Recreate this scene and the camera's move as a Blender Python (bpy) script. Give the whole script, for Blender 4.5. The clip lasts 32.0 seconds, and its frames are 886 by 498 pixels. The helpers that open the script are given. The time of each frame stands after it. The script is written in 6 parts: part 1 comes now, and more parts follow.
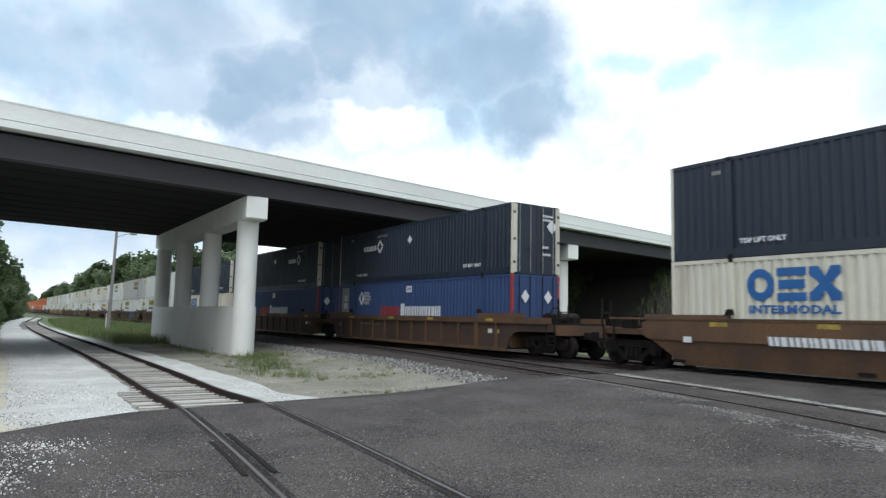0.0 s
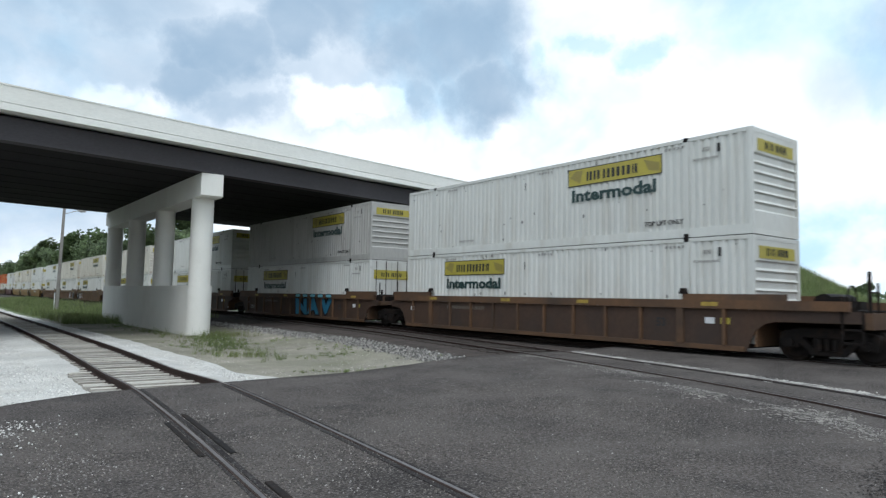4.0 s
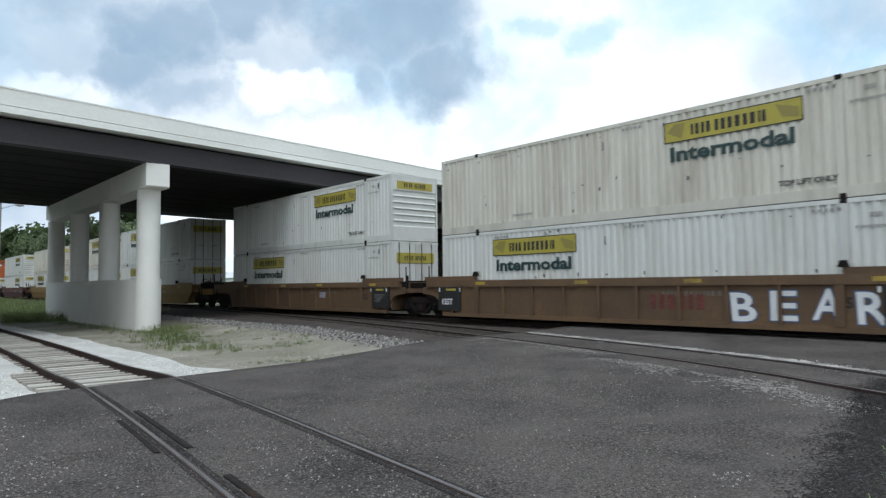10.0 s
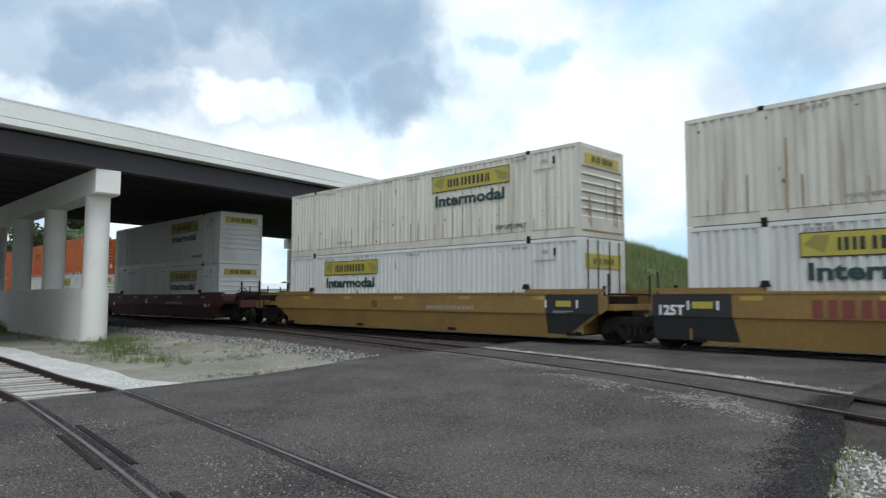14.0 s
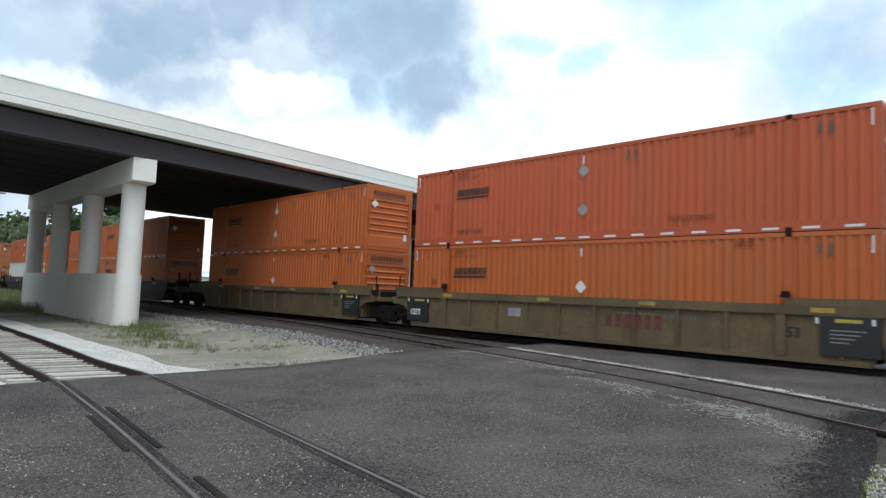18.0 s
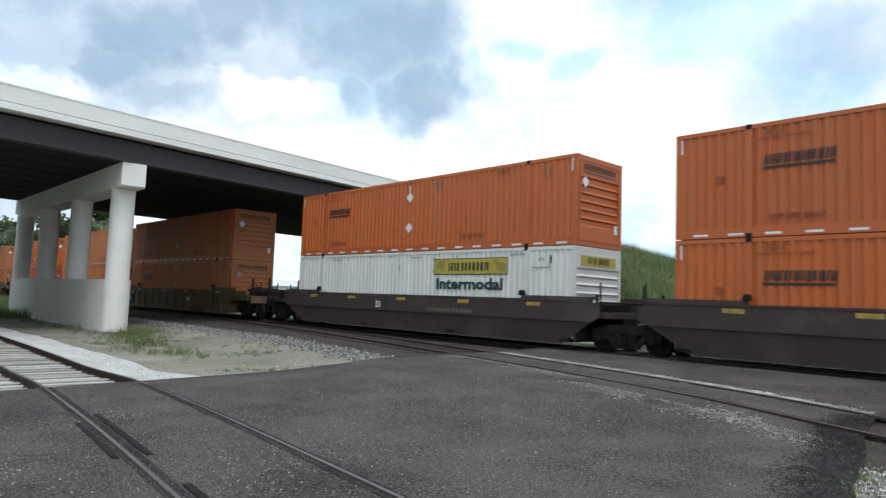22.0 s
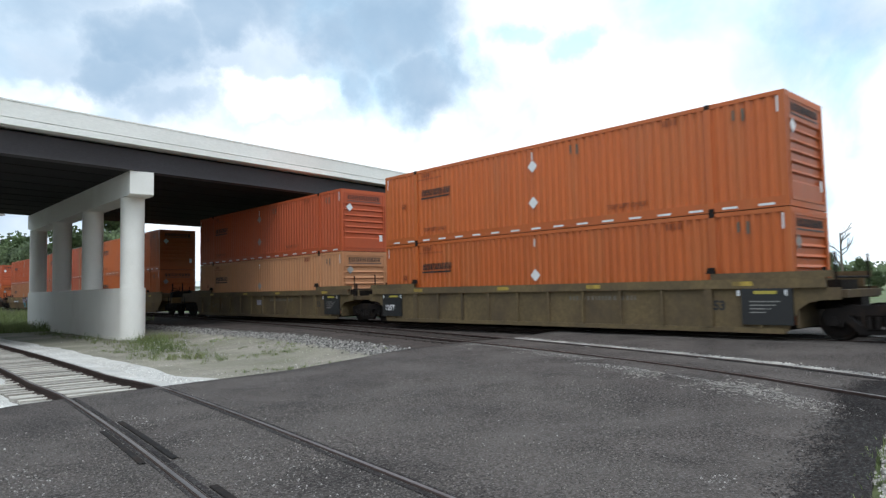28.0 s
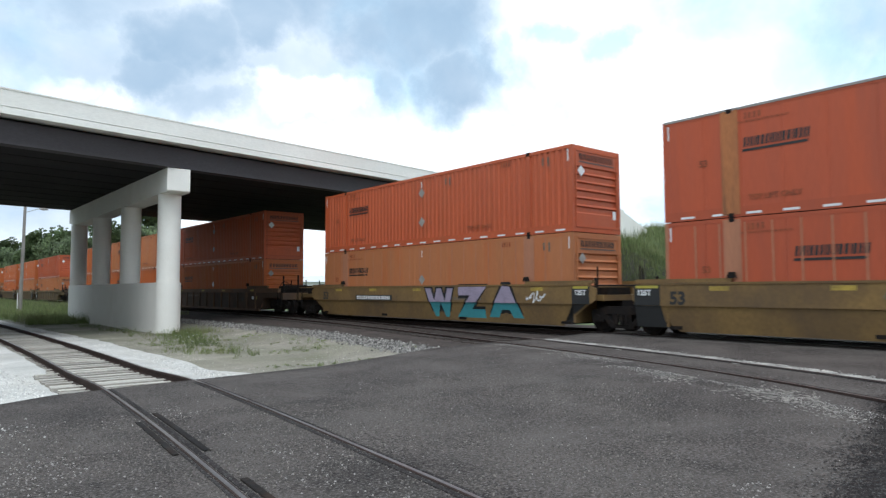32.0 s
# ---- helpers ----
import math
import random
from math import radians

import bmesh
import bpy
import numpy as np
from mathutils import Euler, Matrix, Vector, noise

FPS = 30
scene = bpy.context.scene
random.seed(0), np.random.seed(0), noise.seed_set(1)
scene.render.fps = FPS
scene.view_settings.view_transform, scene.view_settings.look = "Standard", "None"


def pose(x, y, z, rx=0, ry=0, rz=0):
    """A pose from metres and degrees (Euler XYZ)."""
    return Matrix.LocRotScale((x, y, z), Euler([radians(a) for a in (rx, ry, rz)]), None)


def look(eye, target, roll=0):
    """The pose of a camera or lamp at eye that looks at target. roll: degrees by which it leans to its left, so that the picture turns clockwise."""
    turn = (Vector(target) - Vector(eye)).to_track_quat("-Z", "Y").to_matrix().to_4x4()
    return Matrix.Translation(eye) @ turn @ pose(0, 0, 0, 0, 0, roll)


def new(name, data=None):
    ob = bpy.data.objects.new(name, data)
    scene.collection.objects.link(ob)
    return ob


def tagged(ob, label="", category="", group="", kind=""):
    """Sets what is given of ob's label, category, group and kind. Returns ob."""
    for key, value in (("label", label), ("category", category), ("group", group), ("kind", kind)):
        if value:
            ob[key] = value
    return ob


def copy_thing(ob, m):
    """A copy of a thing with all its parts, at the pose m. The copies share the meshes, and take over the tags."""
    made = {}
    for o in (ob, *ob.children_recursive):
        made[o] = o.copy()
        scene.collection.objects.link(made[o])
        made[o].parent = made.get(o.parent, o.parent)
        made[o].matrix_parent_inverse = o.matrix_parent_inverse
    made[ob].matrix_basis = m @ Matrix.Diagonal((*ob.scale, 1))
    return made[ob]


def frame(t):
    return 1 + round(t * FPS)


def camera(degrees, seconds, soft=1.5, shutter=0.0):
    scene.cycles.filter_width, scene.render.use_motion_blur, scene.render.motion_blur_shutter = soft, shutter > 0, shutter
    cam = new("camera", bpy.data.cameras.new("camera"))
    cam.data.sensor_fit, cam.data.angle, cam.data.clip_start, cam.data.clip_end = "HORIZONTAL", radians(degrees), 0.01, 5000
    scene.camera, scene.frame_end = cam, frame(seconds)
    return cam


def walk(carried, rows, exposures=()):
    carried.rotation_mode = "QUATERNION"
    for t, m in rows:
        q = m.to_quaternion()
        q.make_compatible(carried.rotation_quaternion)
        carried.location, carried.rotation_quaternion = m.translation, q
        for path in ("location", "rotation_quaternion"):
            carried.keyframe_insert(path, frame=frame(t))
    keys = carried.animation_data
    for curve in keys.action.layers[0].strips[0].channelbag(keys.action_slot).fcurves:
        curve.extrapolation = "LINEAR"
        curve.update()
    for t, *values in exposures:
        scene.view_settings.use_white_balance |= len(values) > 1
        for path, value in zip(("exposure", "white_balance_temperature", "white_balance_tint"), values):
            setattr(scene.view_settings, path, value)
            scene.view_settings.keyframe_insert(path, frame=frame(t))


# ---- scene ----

EYE = 1.39          # camera above the rail heads of the main line (z = 0)
SPEED = 18.5        # train, metres a second, towards -y
TRAIN_X = 18.46     # centre line of the main track
cam = camera(67.5, 32.0, 1.35, 0.12)
PATH = [
    (0, 95.99, -1.24, -33.98),
    (0.5, 95.79, -0.92, -33.70),
    (1, 95.81, -0.90, -34.30),
    (1.5, 95.82, -1.15, -35.01),
    (2, 95.89, -1.24, -37.35),
    (2.5, 95.76, -1.56, -39.53),
    (3, 94.60, -1.26, -38.67),
    (3.5, 94.24, -1.19, -37.40),
    (5.5, 94.25, 0.10, -38.80),
    (6, 94.08, 0.64, -39.30),
    (6.5, 93.83, 0.57, -39.03),
    (7, 93.63, 0.56, -36.52),
    (7.5, 93.22, 0.06, -35.46),
    (8, 92.84, -0.28, -35.51),
    (8.5, 92.71, -0.14, -38.14),
    (9, 92.82, 0.28, -41.36),
    (9.5, 92.98, 0.52, -43.33),
    (10, 92.99, 0.69, -41.27),
    (10.5, 92.93, 0.55, -42.40),
    (11, 92.96, 0.71, -44.19),
    (11.5, 93.15, 0.73, -45.21),
    (12, 93.36, 0.76, -45.86),
    (12.5, 93.47, 0.64, -46.31),
    (13, 93.71, 0.43, -46.32),
    (13.5, 93.90, -0.02, -45.06),
    (14, 94.19, -0.11, -44.99),
    (14.5, 94.41, -0.44, -45.36),
    (15, 93.62, -1.30, -42.55),
    (15.5, 93.19, -1.89, -40.71),
    (17.5, 93.80, -2.35, -42.62),
    (18, 93.97, -2.29, -42.75),
    (18.5, 94.04, -2.22, -42.79),
    (19, 94.03, -2.08, -42.80),
    (19.5, 93.97, -2.04, -42.40),
    (20, 93.82, -1.85, -42.52),
    (20.5, 93.78, -1.51, -43.15),
    (21, 93.84, -1.26, -43.64),
    (21.5, 94.13, -1.53, -43.75),
    (22, 94.42, -2.13, -43.51),
    (22.5, 94.58, -2.52, -41.14),
    (23, 94.23, -2.62, -33.73),
    (23.5, 93.93, -2.31, -28.50),
    (24, 93.72, -1.96, -28.08),
    (24.5, 93.66, -1.22, -28.51),
    (25, 93.62, -1.02, -31.13),
    (25.5, 94.04, -0.68, -36.36),
    (26, 95.57, -0.10, -39.33),
    (26.5, 95.67, 0.32, -42.46),
    (28.5, 93.28, 1.32, -42.16),
    (29, 93.52, 1.26, -41.65),
    (29.5, 93.46, 0.96, -39.44),
    (30, 93.26, 0.75, -38.91),
    (30.5, 93.01, 0.49, -38.53),
    (31, 93.04, 0.31, -38.63),
    (31.5, 93.20, 0.25, -39.06),
    (32, 93.50, 0.24, -39.81),
]
walk(cam, [(t, pose(0, 0, EYE, rx, ry, rz)) for t, rx, ry, rz in PATH],
     exposures=[(t, e, 6000, 9) for t, e in ((0, -0.03), (3.5, -0.08), (6, -0.15), (9, -0.12), (12, -0.2), (14.5, -0.2), (17.5, -0.05), (19, -0.02), (22, -0.05), (24, -0.05), (29, 0.04), (32, 0.08))])

# ---- light ----
SUN_AZ, SUN_EL = radians(215), radians(61)   # clockwise from +y
world = bpy.data.worlds.new("world")
scene.world = world
world.use_nodes = True


def sky():
    nt = world.node_tree
    nt.nodes.clear()
    N, Lk = nt.nodes.new, nt.links.new
    out, bg = N("ShaderNodeOutputWorld"), N("ShaderNodeBackground")
    tex = N("ShaderNodeTexSky")
    tex.sky_type, tex.sun_disc = "NISHITA", False
    tex.sun_elevation, tex.sun_rotation = SUN_EL, SUN_AZ
    co, sep = N("ShaderNodeTexCoord"), N("ShaderNodeSeparateXYZ")
    Lk(co.outputs["Generated"], sep.inputs[0])

    def m(op, a, b=None, c=None):
        n = N("ShaderNodeMath")
        n.operation = op
        for s, v in zip(n.inputs, (a, b, c)):
            if v is None:
                continue
            if isinstance(v, (int, float)):
                s.default_value = v
            else:
                Lk(v, s)
        return n.outputs[0]

    def step(v, lo, hi):
        n = N("ShaderNodeMapRange")
        n.interpolation_type = "SMOOTHSTEP"
        Lk(v, n.inputs["Value"])
        n.inputs["From Min"].default_value, n.inputs["From Max"].default_value = lo, hi
        return n.outputs[0]

    # the cloud deck: the direction laid onto a flat layer overhead
    lift = m("ADD", m("MAXIMUM", sep.outputs[2], 0.0), 0.75)
    flat = N("ShaderNodeCombineXYZ")
    Lk(m("DIVIDE", sep.outputs[0], lift), flat.inputs[0])
    Lk(m("DIVIDE", sep.outputs[1], lift), flat.inputs[1])

    def fbm(scale, detail, rough, distort, shift):
        mp, n = N("ShaderNodeMapping"), N("ShaderNodeTexNoise")
        mp.inputs["Location"].default_value = shift
        Lk(flat.outputs[0], mp.inputs[0])
        Lk(mp.outputs[0], n.inputs["Vector"])
        for k, v in (("Scale", scale), ("Detail", detail), ("Roughness", rough), ("Distortion", distort)):
            n.inputs[k].default_value = v
        return n.outputs["Fac"]

    big, fine = fbm(3.2, 7, 0.52, 0.25, (3.1, 1.7, 0)), fbm(9.5, 6, 0.55, 0.3, (7, 2, 0))
    # bearing to the left of +y and elevation, in degrees, bent by noise so that the cloud masses get ragged edges
    warp, off, bent_dir = N("ShaderNodeTexNoise"), N("ShaderNodeVectorMath"), N("ShaderNodeVectorMath")
    Lk(co.outputs["Generated"], warp.inputs["Vector"])
    warp.inputs["Scale"].default_value, warp.inputs["Detail"].default_value, warp.inputs["Roughness"].default_value = 8.0, 7, 0.58
    off.operation, bent_dir.operation = "MULTIPLY_ADD", "ADD"
    Lk(warp.outputs["Color"], off.inputs[0])
    off.inputs[1].default_value, off.inputs[2].default_value = (0.21, 0.21, 0.14), (-0.105, -0.105, -0.07)
    Lk(co.outputs["Generated"], bent_dir.inputs[0])
    Lk(off.outputs[0], bent_dir.inputs[1])
    turned, axes = N("ShaderNodeVectorMath"), N("ShaderNodeSeparateXYZ")
    turned.operation = "NORMALIZE"
    Lk(bent_dir.outputs[0], turned.inputs[0])
    Lk(turned.outputs[0], axes.inputs[0])
    bearing = m("DEGREES", m("ARCTAN2", m("MULTIPLY", axes.outputs[0], -1.0), axes.outputs[1]))
    height = m("DEGREES", m("ARCSINE", axes.outputs[2]))

    def masses(spots, outer, inner):
        """Oval cloud masses: bearing, elevation, half width, half height, depth."""
        total = None
        for b, e, rb, re, k in spots:
            u, w = m("MULTIPLY_ADD", bearing, 1 / rb, -b / rb), m("MULTIPLY_ADD", height, 1 / re, -e / re)
            d = m("SQRT", m("MULTIPLY_ADD", u, u, m("MULTIPLY", w, w)))
            n = N("ShaderNodeMapRange")
            n.interpolation_type = "SMOOTHSTEP"
            Lk(d, n.inputs["Value"])
            for key, q in (("From Min", outer), ("From Max", inner), ("To Min", 0.0), ("To Max", k)):
                n.inputs[key].default_value = q
            total = n.outputs[0] if total is None else m("MAXIMUM", total, n.outputs[0])
        return total

    gloom = masses(((-28, 25.5, 11, 6, 1), (-37, 22, 8, 5.5, 1.05), (-42, 18, 5.4, 3.2, 1.05), (-34.5, 17.3, 4, 2.4, 0.85), (-19, 19.5, 6.5, 4, 1), (-16.5, 16.4, 5, 2.4, 0.85), (-20, 14.6, 4, 2.2, 0.7), (-12, 22.5, 9, 5, 0.8), (-2, 19, 8, 5, 0.7), (-18, 20, 27, 9, 0.6), (-24, 22, 7, 3.2, 1), (-30, 34, 22, 10, 1), (-75.5, 20, 7, 4, 0.62), (-70, 16.6, 5, 3, 0.35), (-62, 28, 9, 5, 0.4), (0, 7, 17, 6, 0.7), (40, 35, 24, 18, 0.8), (-140, 35, 26, 18, 0.8), (120, 25, 22, 16, 0.7)), 1.5, 0.3)
    gleam = masses(((-26, 16.2, 3.4, 1.7, 1), (-29.8, 17.2, 2.6, 1.3, 0.9), (-36, 12.6, 12, 2.2, 0.8), (-10, 15.6, 2.5, 1.2, 0.4), (-13.2, 14.6, 2, 1.4, 0.4), (-9, 12, 4, 2, 0.3)), 1.3, 0.3)
    total = m("SUBTRACT", gloom, gleam)
    wave = m("ADD", m("MULTIPLY", m("SUBTRACT", big, 0.5), 0.9), m("MULTIPLY", m("SUBTRACT", fine, 0.5), 0.45))
    dark = step(m("ADD", total, wave), -0.08, 1.2)
    white = N("ShaderNodeMixRGB")
    pale = N("ShaderNodeMixRGB")
    pale.inputs[1].default_value, pale.inputs[2].default_value = (1.06, 1.08, 1.08, 1), (0.62, 0.84, 0.98, 1)
    Lk(step(fbm(4.0, 6, 0.55, 0.4, (5.5, 3.3, 0)), 0.44, 0.68), pale.inputs[0])
    Lk(pale.outputs[0], white.inputs[1])
    white.inputs[2].default_value = (0.345, 0.465, 0.585, 1)
    Lk(dark, white.inputs[0])
    # thin places where the blue shows through
    holes = m("MULTIPLY", masses(((-54.3, 20.1, 2.6, 1.3, 1.3), (-50.2, 21.6, 2.4, 1.1, 1.1), (-46.4, 20.8, 1.3, 0.9, 1.0), (-52.6, 17.2, 3.4, 1.8, 0.4), (-60, 23, 5, 2, 0.3), (-68, 28, 5, 4, 0.6), (-90, 20, 8, 5, 0.6), (60, 20, 12, 8, 0.7)), 1.3, 0.3), 0.5)
    scale = N("ShaderNodeMixRGB")
    scale.blend_type = "MULTIPLY"
    scale.inputs[0].default_value, scale.inputs[2].default_value = 1, (0.3, 0.3, 0.3, 1)
    Lk(tex.outputs[0], scale.inputs[1])
    soft = N("ShaderNodeMixRGB")
    Lk(holes, soft.inputs[0])
    Lk(white.outputs[0], soft.inputs[1])
    Lk(scale.outputs[0], soft.inputs[2])
    Lk(soft.outputs[0], bg.inputs[0])
    bg.inputs[1].default_value = 1.17
    Lk(bg.outputs[0], out.inputs[0])


sky()
lamp = new("sun", bpy.data.lights.new("sun", "SUN"))
lamp.data.energy, lamp.data.angle, lamp.data.color = 1.75, radians(35), (1, 0.985, 0.955)
lamp.matrix_world = look((math.sin(SUN_AZ) * math.cos(SUN_EL) * 100, math.cos(SUN_AZ) * math.cos(SUN_EL) * 100, math.sin(SUN_EL) * 100), (0, 0, 0))

# ---- materials ----
MATS = {}


def mat(name, color, rough=0.7, metal=0.0, vary=0.12, scale=3.0, fine=40.0, bump=0.0, stain=None, amount=0.3, stretch=(1, 1, 1), rand=0.0, coords="Object", spread=(0.5, 0.72), speck=None, island=0.0, broad=None):
    """Two scales of noise over a base colour, a stain colour in patches, bump, and a shade that differs from object to object."""
    if name in MATS:
        return MATS[name]
    M = MATS[name] = bpy.data.materials.new(name)
    M.use_nodes = True
    nt = M.node_tree
    N, Lk = nt.nodes.new, nt.links.new
    b = nt.nodes["Principled BSDF"]
    b.inputs["Roughness"].default_value, b.inputs["Metallic"].default_value = rough, metal
    co, mp = N("ShaderNodeTexCoord"), N("ShaderNodeMapping")
    Lk(co.outputs[coords], mp.inputs[0])
    mp.inputs["Scale"].default_value = stretch
    oi = N("ShaderNodeObjectInfo")
    jump = N("ShaderNodeVectorMath")
    jump.operation = "SCALE"
    jump.inputs[0].default_value = (31, 17, 53)
    Lk(oi.outputs["Random"], jump.inputs["Scale"])
    if coords == "Object":
        Lk(jump.outputs[0], mp.inputs["Location"])

    def noise_tex(s, d):
        n = N("ShaderNodeTexNoise")
        Lk(mp.outputs[0], n.inputs["Vector"])
        n.inputs["Scale"].default_value, n.inputs["Detail"].default_value, n.inputs["Roughness"].default_value = s, d, 0.6
        return n.outputs["Fac"]

    def rng(v, a, c, lo=0.3, hi=0.7):
        n = N("ShaderNodeMapRange")
        Lk(v, n.inputs["Value"])
        for k, q in (("From Min", lo), ("From Max", hi), ("To Min", a), ("To Max", c)):
            n.inputs[k].default_value = q
        return n.outputs[0]

    def mul(a, v):
        n = N("ShaderNodeVectorMath")
        n.operation = "SCALE"
        if isinstance(a, tuple):
            n.inputs[0].default_value = a
        else:
            Lk(a, n.inputs[0])
        Lk(v, n.inputs["Scale"])
        return n.outputs[0]

    coarse, grain = noise_tex(scale, 4), noise_tex(fine, 3)
    broad = vary if broad is None else broad
    c = mul(tuple(color), rng(coarse, 1 - broad, 1 + broad))
    c = mul(c, rng(grain, 1 - vary, 1 + vary))
    if rand:
        c = mul(c, rng(oi.outputs["Random"], 1 - rand, 1 + rand, 0, 1))
    if island:
        geo = N("ShaderNodeNewGeometry")
        c = mul(c, rng(geo.outputs["Random Per Island"], 1 - island, 1 + island, 0, 1))
    if stain:
        mix = N("ShaderNodeMixRGB")
        s = N("ShaderNodeMath")
        s.operation = "MULTIPLY"
        Lk(rng(noise_tex(scale * 0.7 + 0.13, 6), 0, 1, *spread), s.inputs[0])
        s.inputs[1].default_value = amount
        s.use_clamp = True
        Lk(s.outputs[0], mix.inputs[0])
        Lk(c, mix.inputs[1])
        mix.inputs[2].default_value = (*stain, 1)
        c = mix.outputs[0]
    if speck:
        mix = N("ShaderNodeMixRGB")
        Lk(rng(noise_tex(speck[0], 2), 0, 1, 0.54, 0.66), mix.inputs[0])
        Lk(c, mix.inputs[1])
        mix.inputs[2].default_value = (*speck[1], 1)
        c = mix.outputs[0]
    Lk(c, b.inputs["Base Color"])
    Lk(rng(coarse, max(rough - 0.1, 0.05), min(rough + 0.1, 1)), b.inputs["Roughness"])
    if bump:
        bp = N("ShaderNodeBump")
        bp.inputs["Strength"].default_value, bp.inputs["Distance"].default_value = bump, 0.02
        Lk(grain, bp.inputs["Height"])
        Lk(bp.outputs[0], b.inputs["Normal"])
    return M


streak = (1, 2.2, 0.25)
WHITE = mat("white_container_paint", (0.60, 0.60, 0.565), 0.5, 0, 0.05, 0.8, 14, 0, (0.42, 0.385, 0.32), 0.5, streak, 0.07)
SALMON = mat("dull_salmon_red_container_paint", (0.38, 0.070, 0.024), 0.65, 0, 0.07, 0.7, 12, 0, (0.28, 0.065, 0.034), 0.6, streak, 0.06)
GREYED = mat("grimy_grey_white_container_paint", (0.40, 0.39, 0.365), 0.55, 0, 0.06, 0.8, 14, 0, (0.27, 0.25, 0.22), 0.6, streak, 0.04)
IVORY = mat("dirty_ivory_container_paint", (0.58, 0.55, 0.475), 0.55, 0, 0.06, 0.8, 14, 0, (0.30, 0.25, 0.18), 0.6, streak, 0.05)
CREAM = mat("cream_container_paint", (0.62, 0.58, 0.47), 0.5, 0, 0.06, 0.8, 14, 0, (0.30, 0.22, 0.15), 0.5, streak, 0.03)
ORANGE = mat("orange_container_paint", (0.43, 0.098, 0.016), 0.5, 0, 0.08, 0.6, 12, 0, (0.38, 0.125, 0.035), 0.6, streak, 0.10)
BLUSH = mat("chalky_faded_container_paint", (0.38, 0.16, 0.085), 0.7, 0, 0.12, 1.2, 14, 0, (0.30, 0.13, 0.08), 0.5, streak, 0.08)
PEACH = mat("faded_orange_container_paint", (0.39, 0.14, 0.050), 0.6, 0, 0.08, 0.6, 12, 0, (0.42, 0.10, 0.02), 0.6, streak, 0.08)
SANDY = mat("sun_bleached_orange_container_paint", (0.47, 0.225, 0.105), 0.6, 0, 0.07, 0.6, 12, 0, (0.40, 0.16, 0.06), 0.5, streak, 0.05)
RED = mat("red_orange_container_paint", (0.415, 0.078, 0.022), 0.55, 0, 0.08, 0.6, 12, 0, (0.36, 0.09, 0.03), 0.5, streak, 0.08)
VERMILION = mat("fresh_vermilion_paint", (0.56, 0.085, 0.026), 0.45, 0, 0.06, 0.8, 14)
NAVY = mat("dark_navy_container_paint", (0.0088, 0.0153, 0.029), 0.5, 0, 0.2, 0.8, 12, 0, (0.035, 0.035, 0.04), 0.5, streak, 0.1)
BLUE = mat("blue_container_paint", (0.024, 0.050, 0.135), 0.5, 0, 0.12, 0.8, 12, 0, (0.03, 0.05, 0.10), 0.6, streak, 0.1)
YELLOW = mat("yellow_sign_paint", (0.39, 0.325, 0.045), 0.5, 0, 0.08, 2, 20, 0, (0.27, 0.225, 0.06), 0.5)
OCHRE = mat("dull_yellow_sign_shade", (0.25, 0.205, 0.05), 0.5, 0, 0.06, 2, 20)
GREEN_INK = mat("dark_green_lettering", (0.012, 0.038, 0.036), 0.5, 0, 0.1)
BLACK = mat("black_lettering", (0.015, 0.015, 0.015), 0.6, 0, 0.2)
RUST_INK = mat("faded_brown_red_stencil", (0.21, 0.045, 0.012), 0.6, 0, 0.25, 3, 20, 0, (0.30, 0.08, 0.02), 0.7)
BLUE_INK = mat("blue_lettering", (0.015, 0.10, 0.30), 0.5, 0, 0.12)
WHITE_INK = mat("white_lettering", (0.68, 0.68, 0.68), 0.5, 0, 0.08)
GREY_INK = mat("faded_lettering", (0.28, 0.27, 0.25), 0.6, 0, 0.15)
RED_INK = mat("red_lettering", (0.34, 0.03, 0.022), 0.5, 0, 0.1)
TEAL_INK = mat("teal_spray_paint", (0.05, 0.25, 0.28), 0.5, 0, 0.15)
DEEP_INK = mat("deep_black_spray_paint", (0.006, 0.006, 0.007), 0.9, 0, 0.1)
SKY_INK = mat("pale_blue_spray_paint", (0.16, 0.42, 0.50), 0.5, 0, 0.15)
NAV_BLUE = mat("cyan_blue_spray_paint", (0.02, 0.165, 0.28), 0.6, 0, 0.25, 3, 20, 0, (0.015, 0.11, 0.22), 0.6)
SPRAY_BLUE = mat("blue_spray_paint", (0.02, 0.16, 0.36), 0.5, 0, 0.15)
LILAC = mat("lilac_spray_paint", (0.28, 0.235, 0.31), 0.6, 0, 0.2)
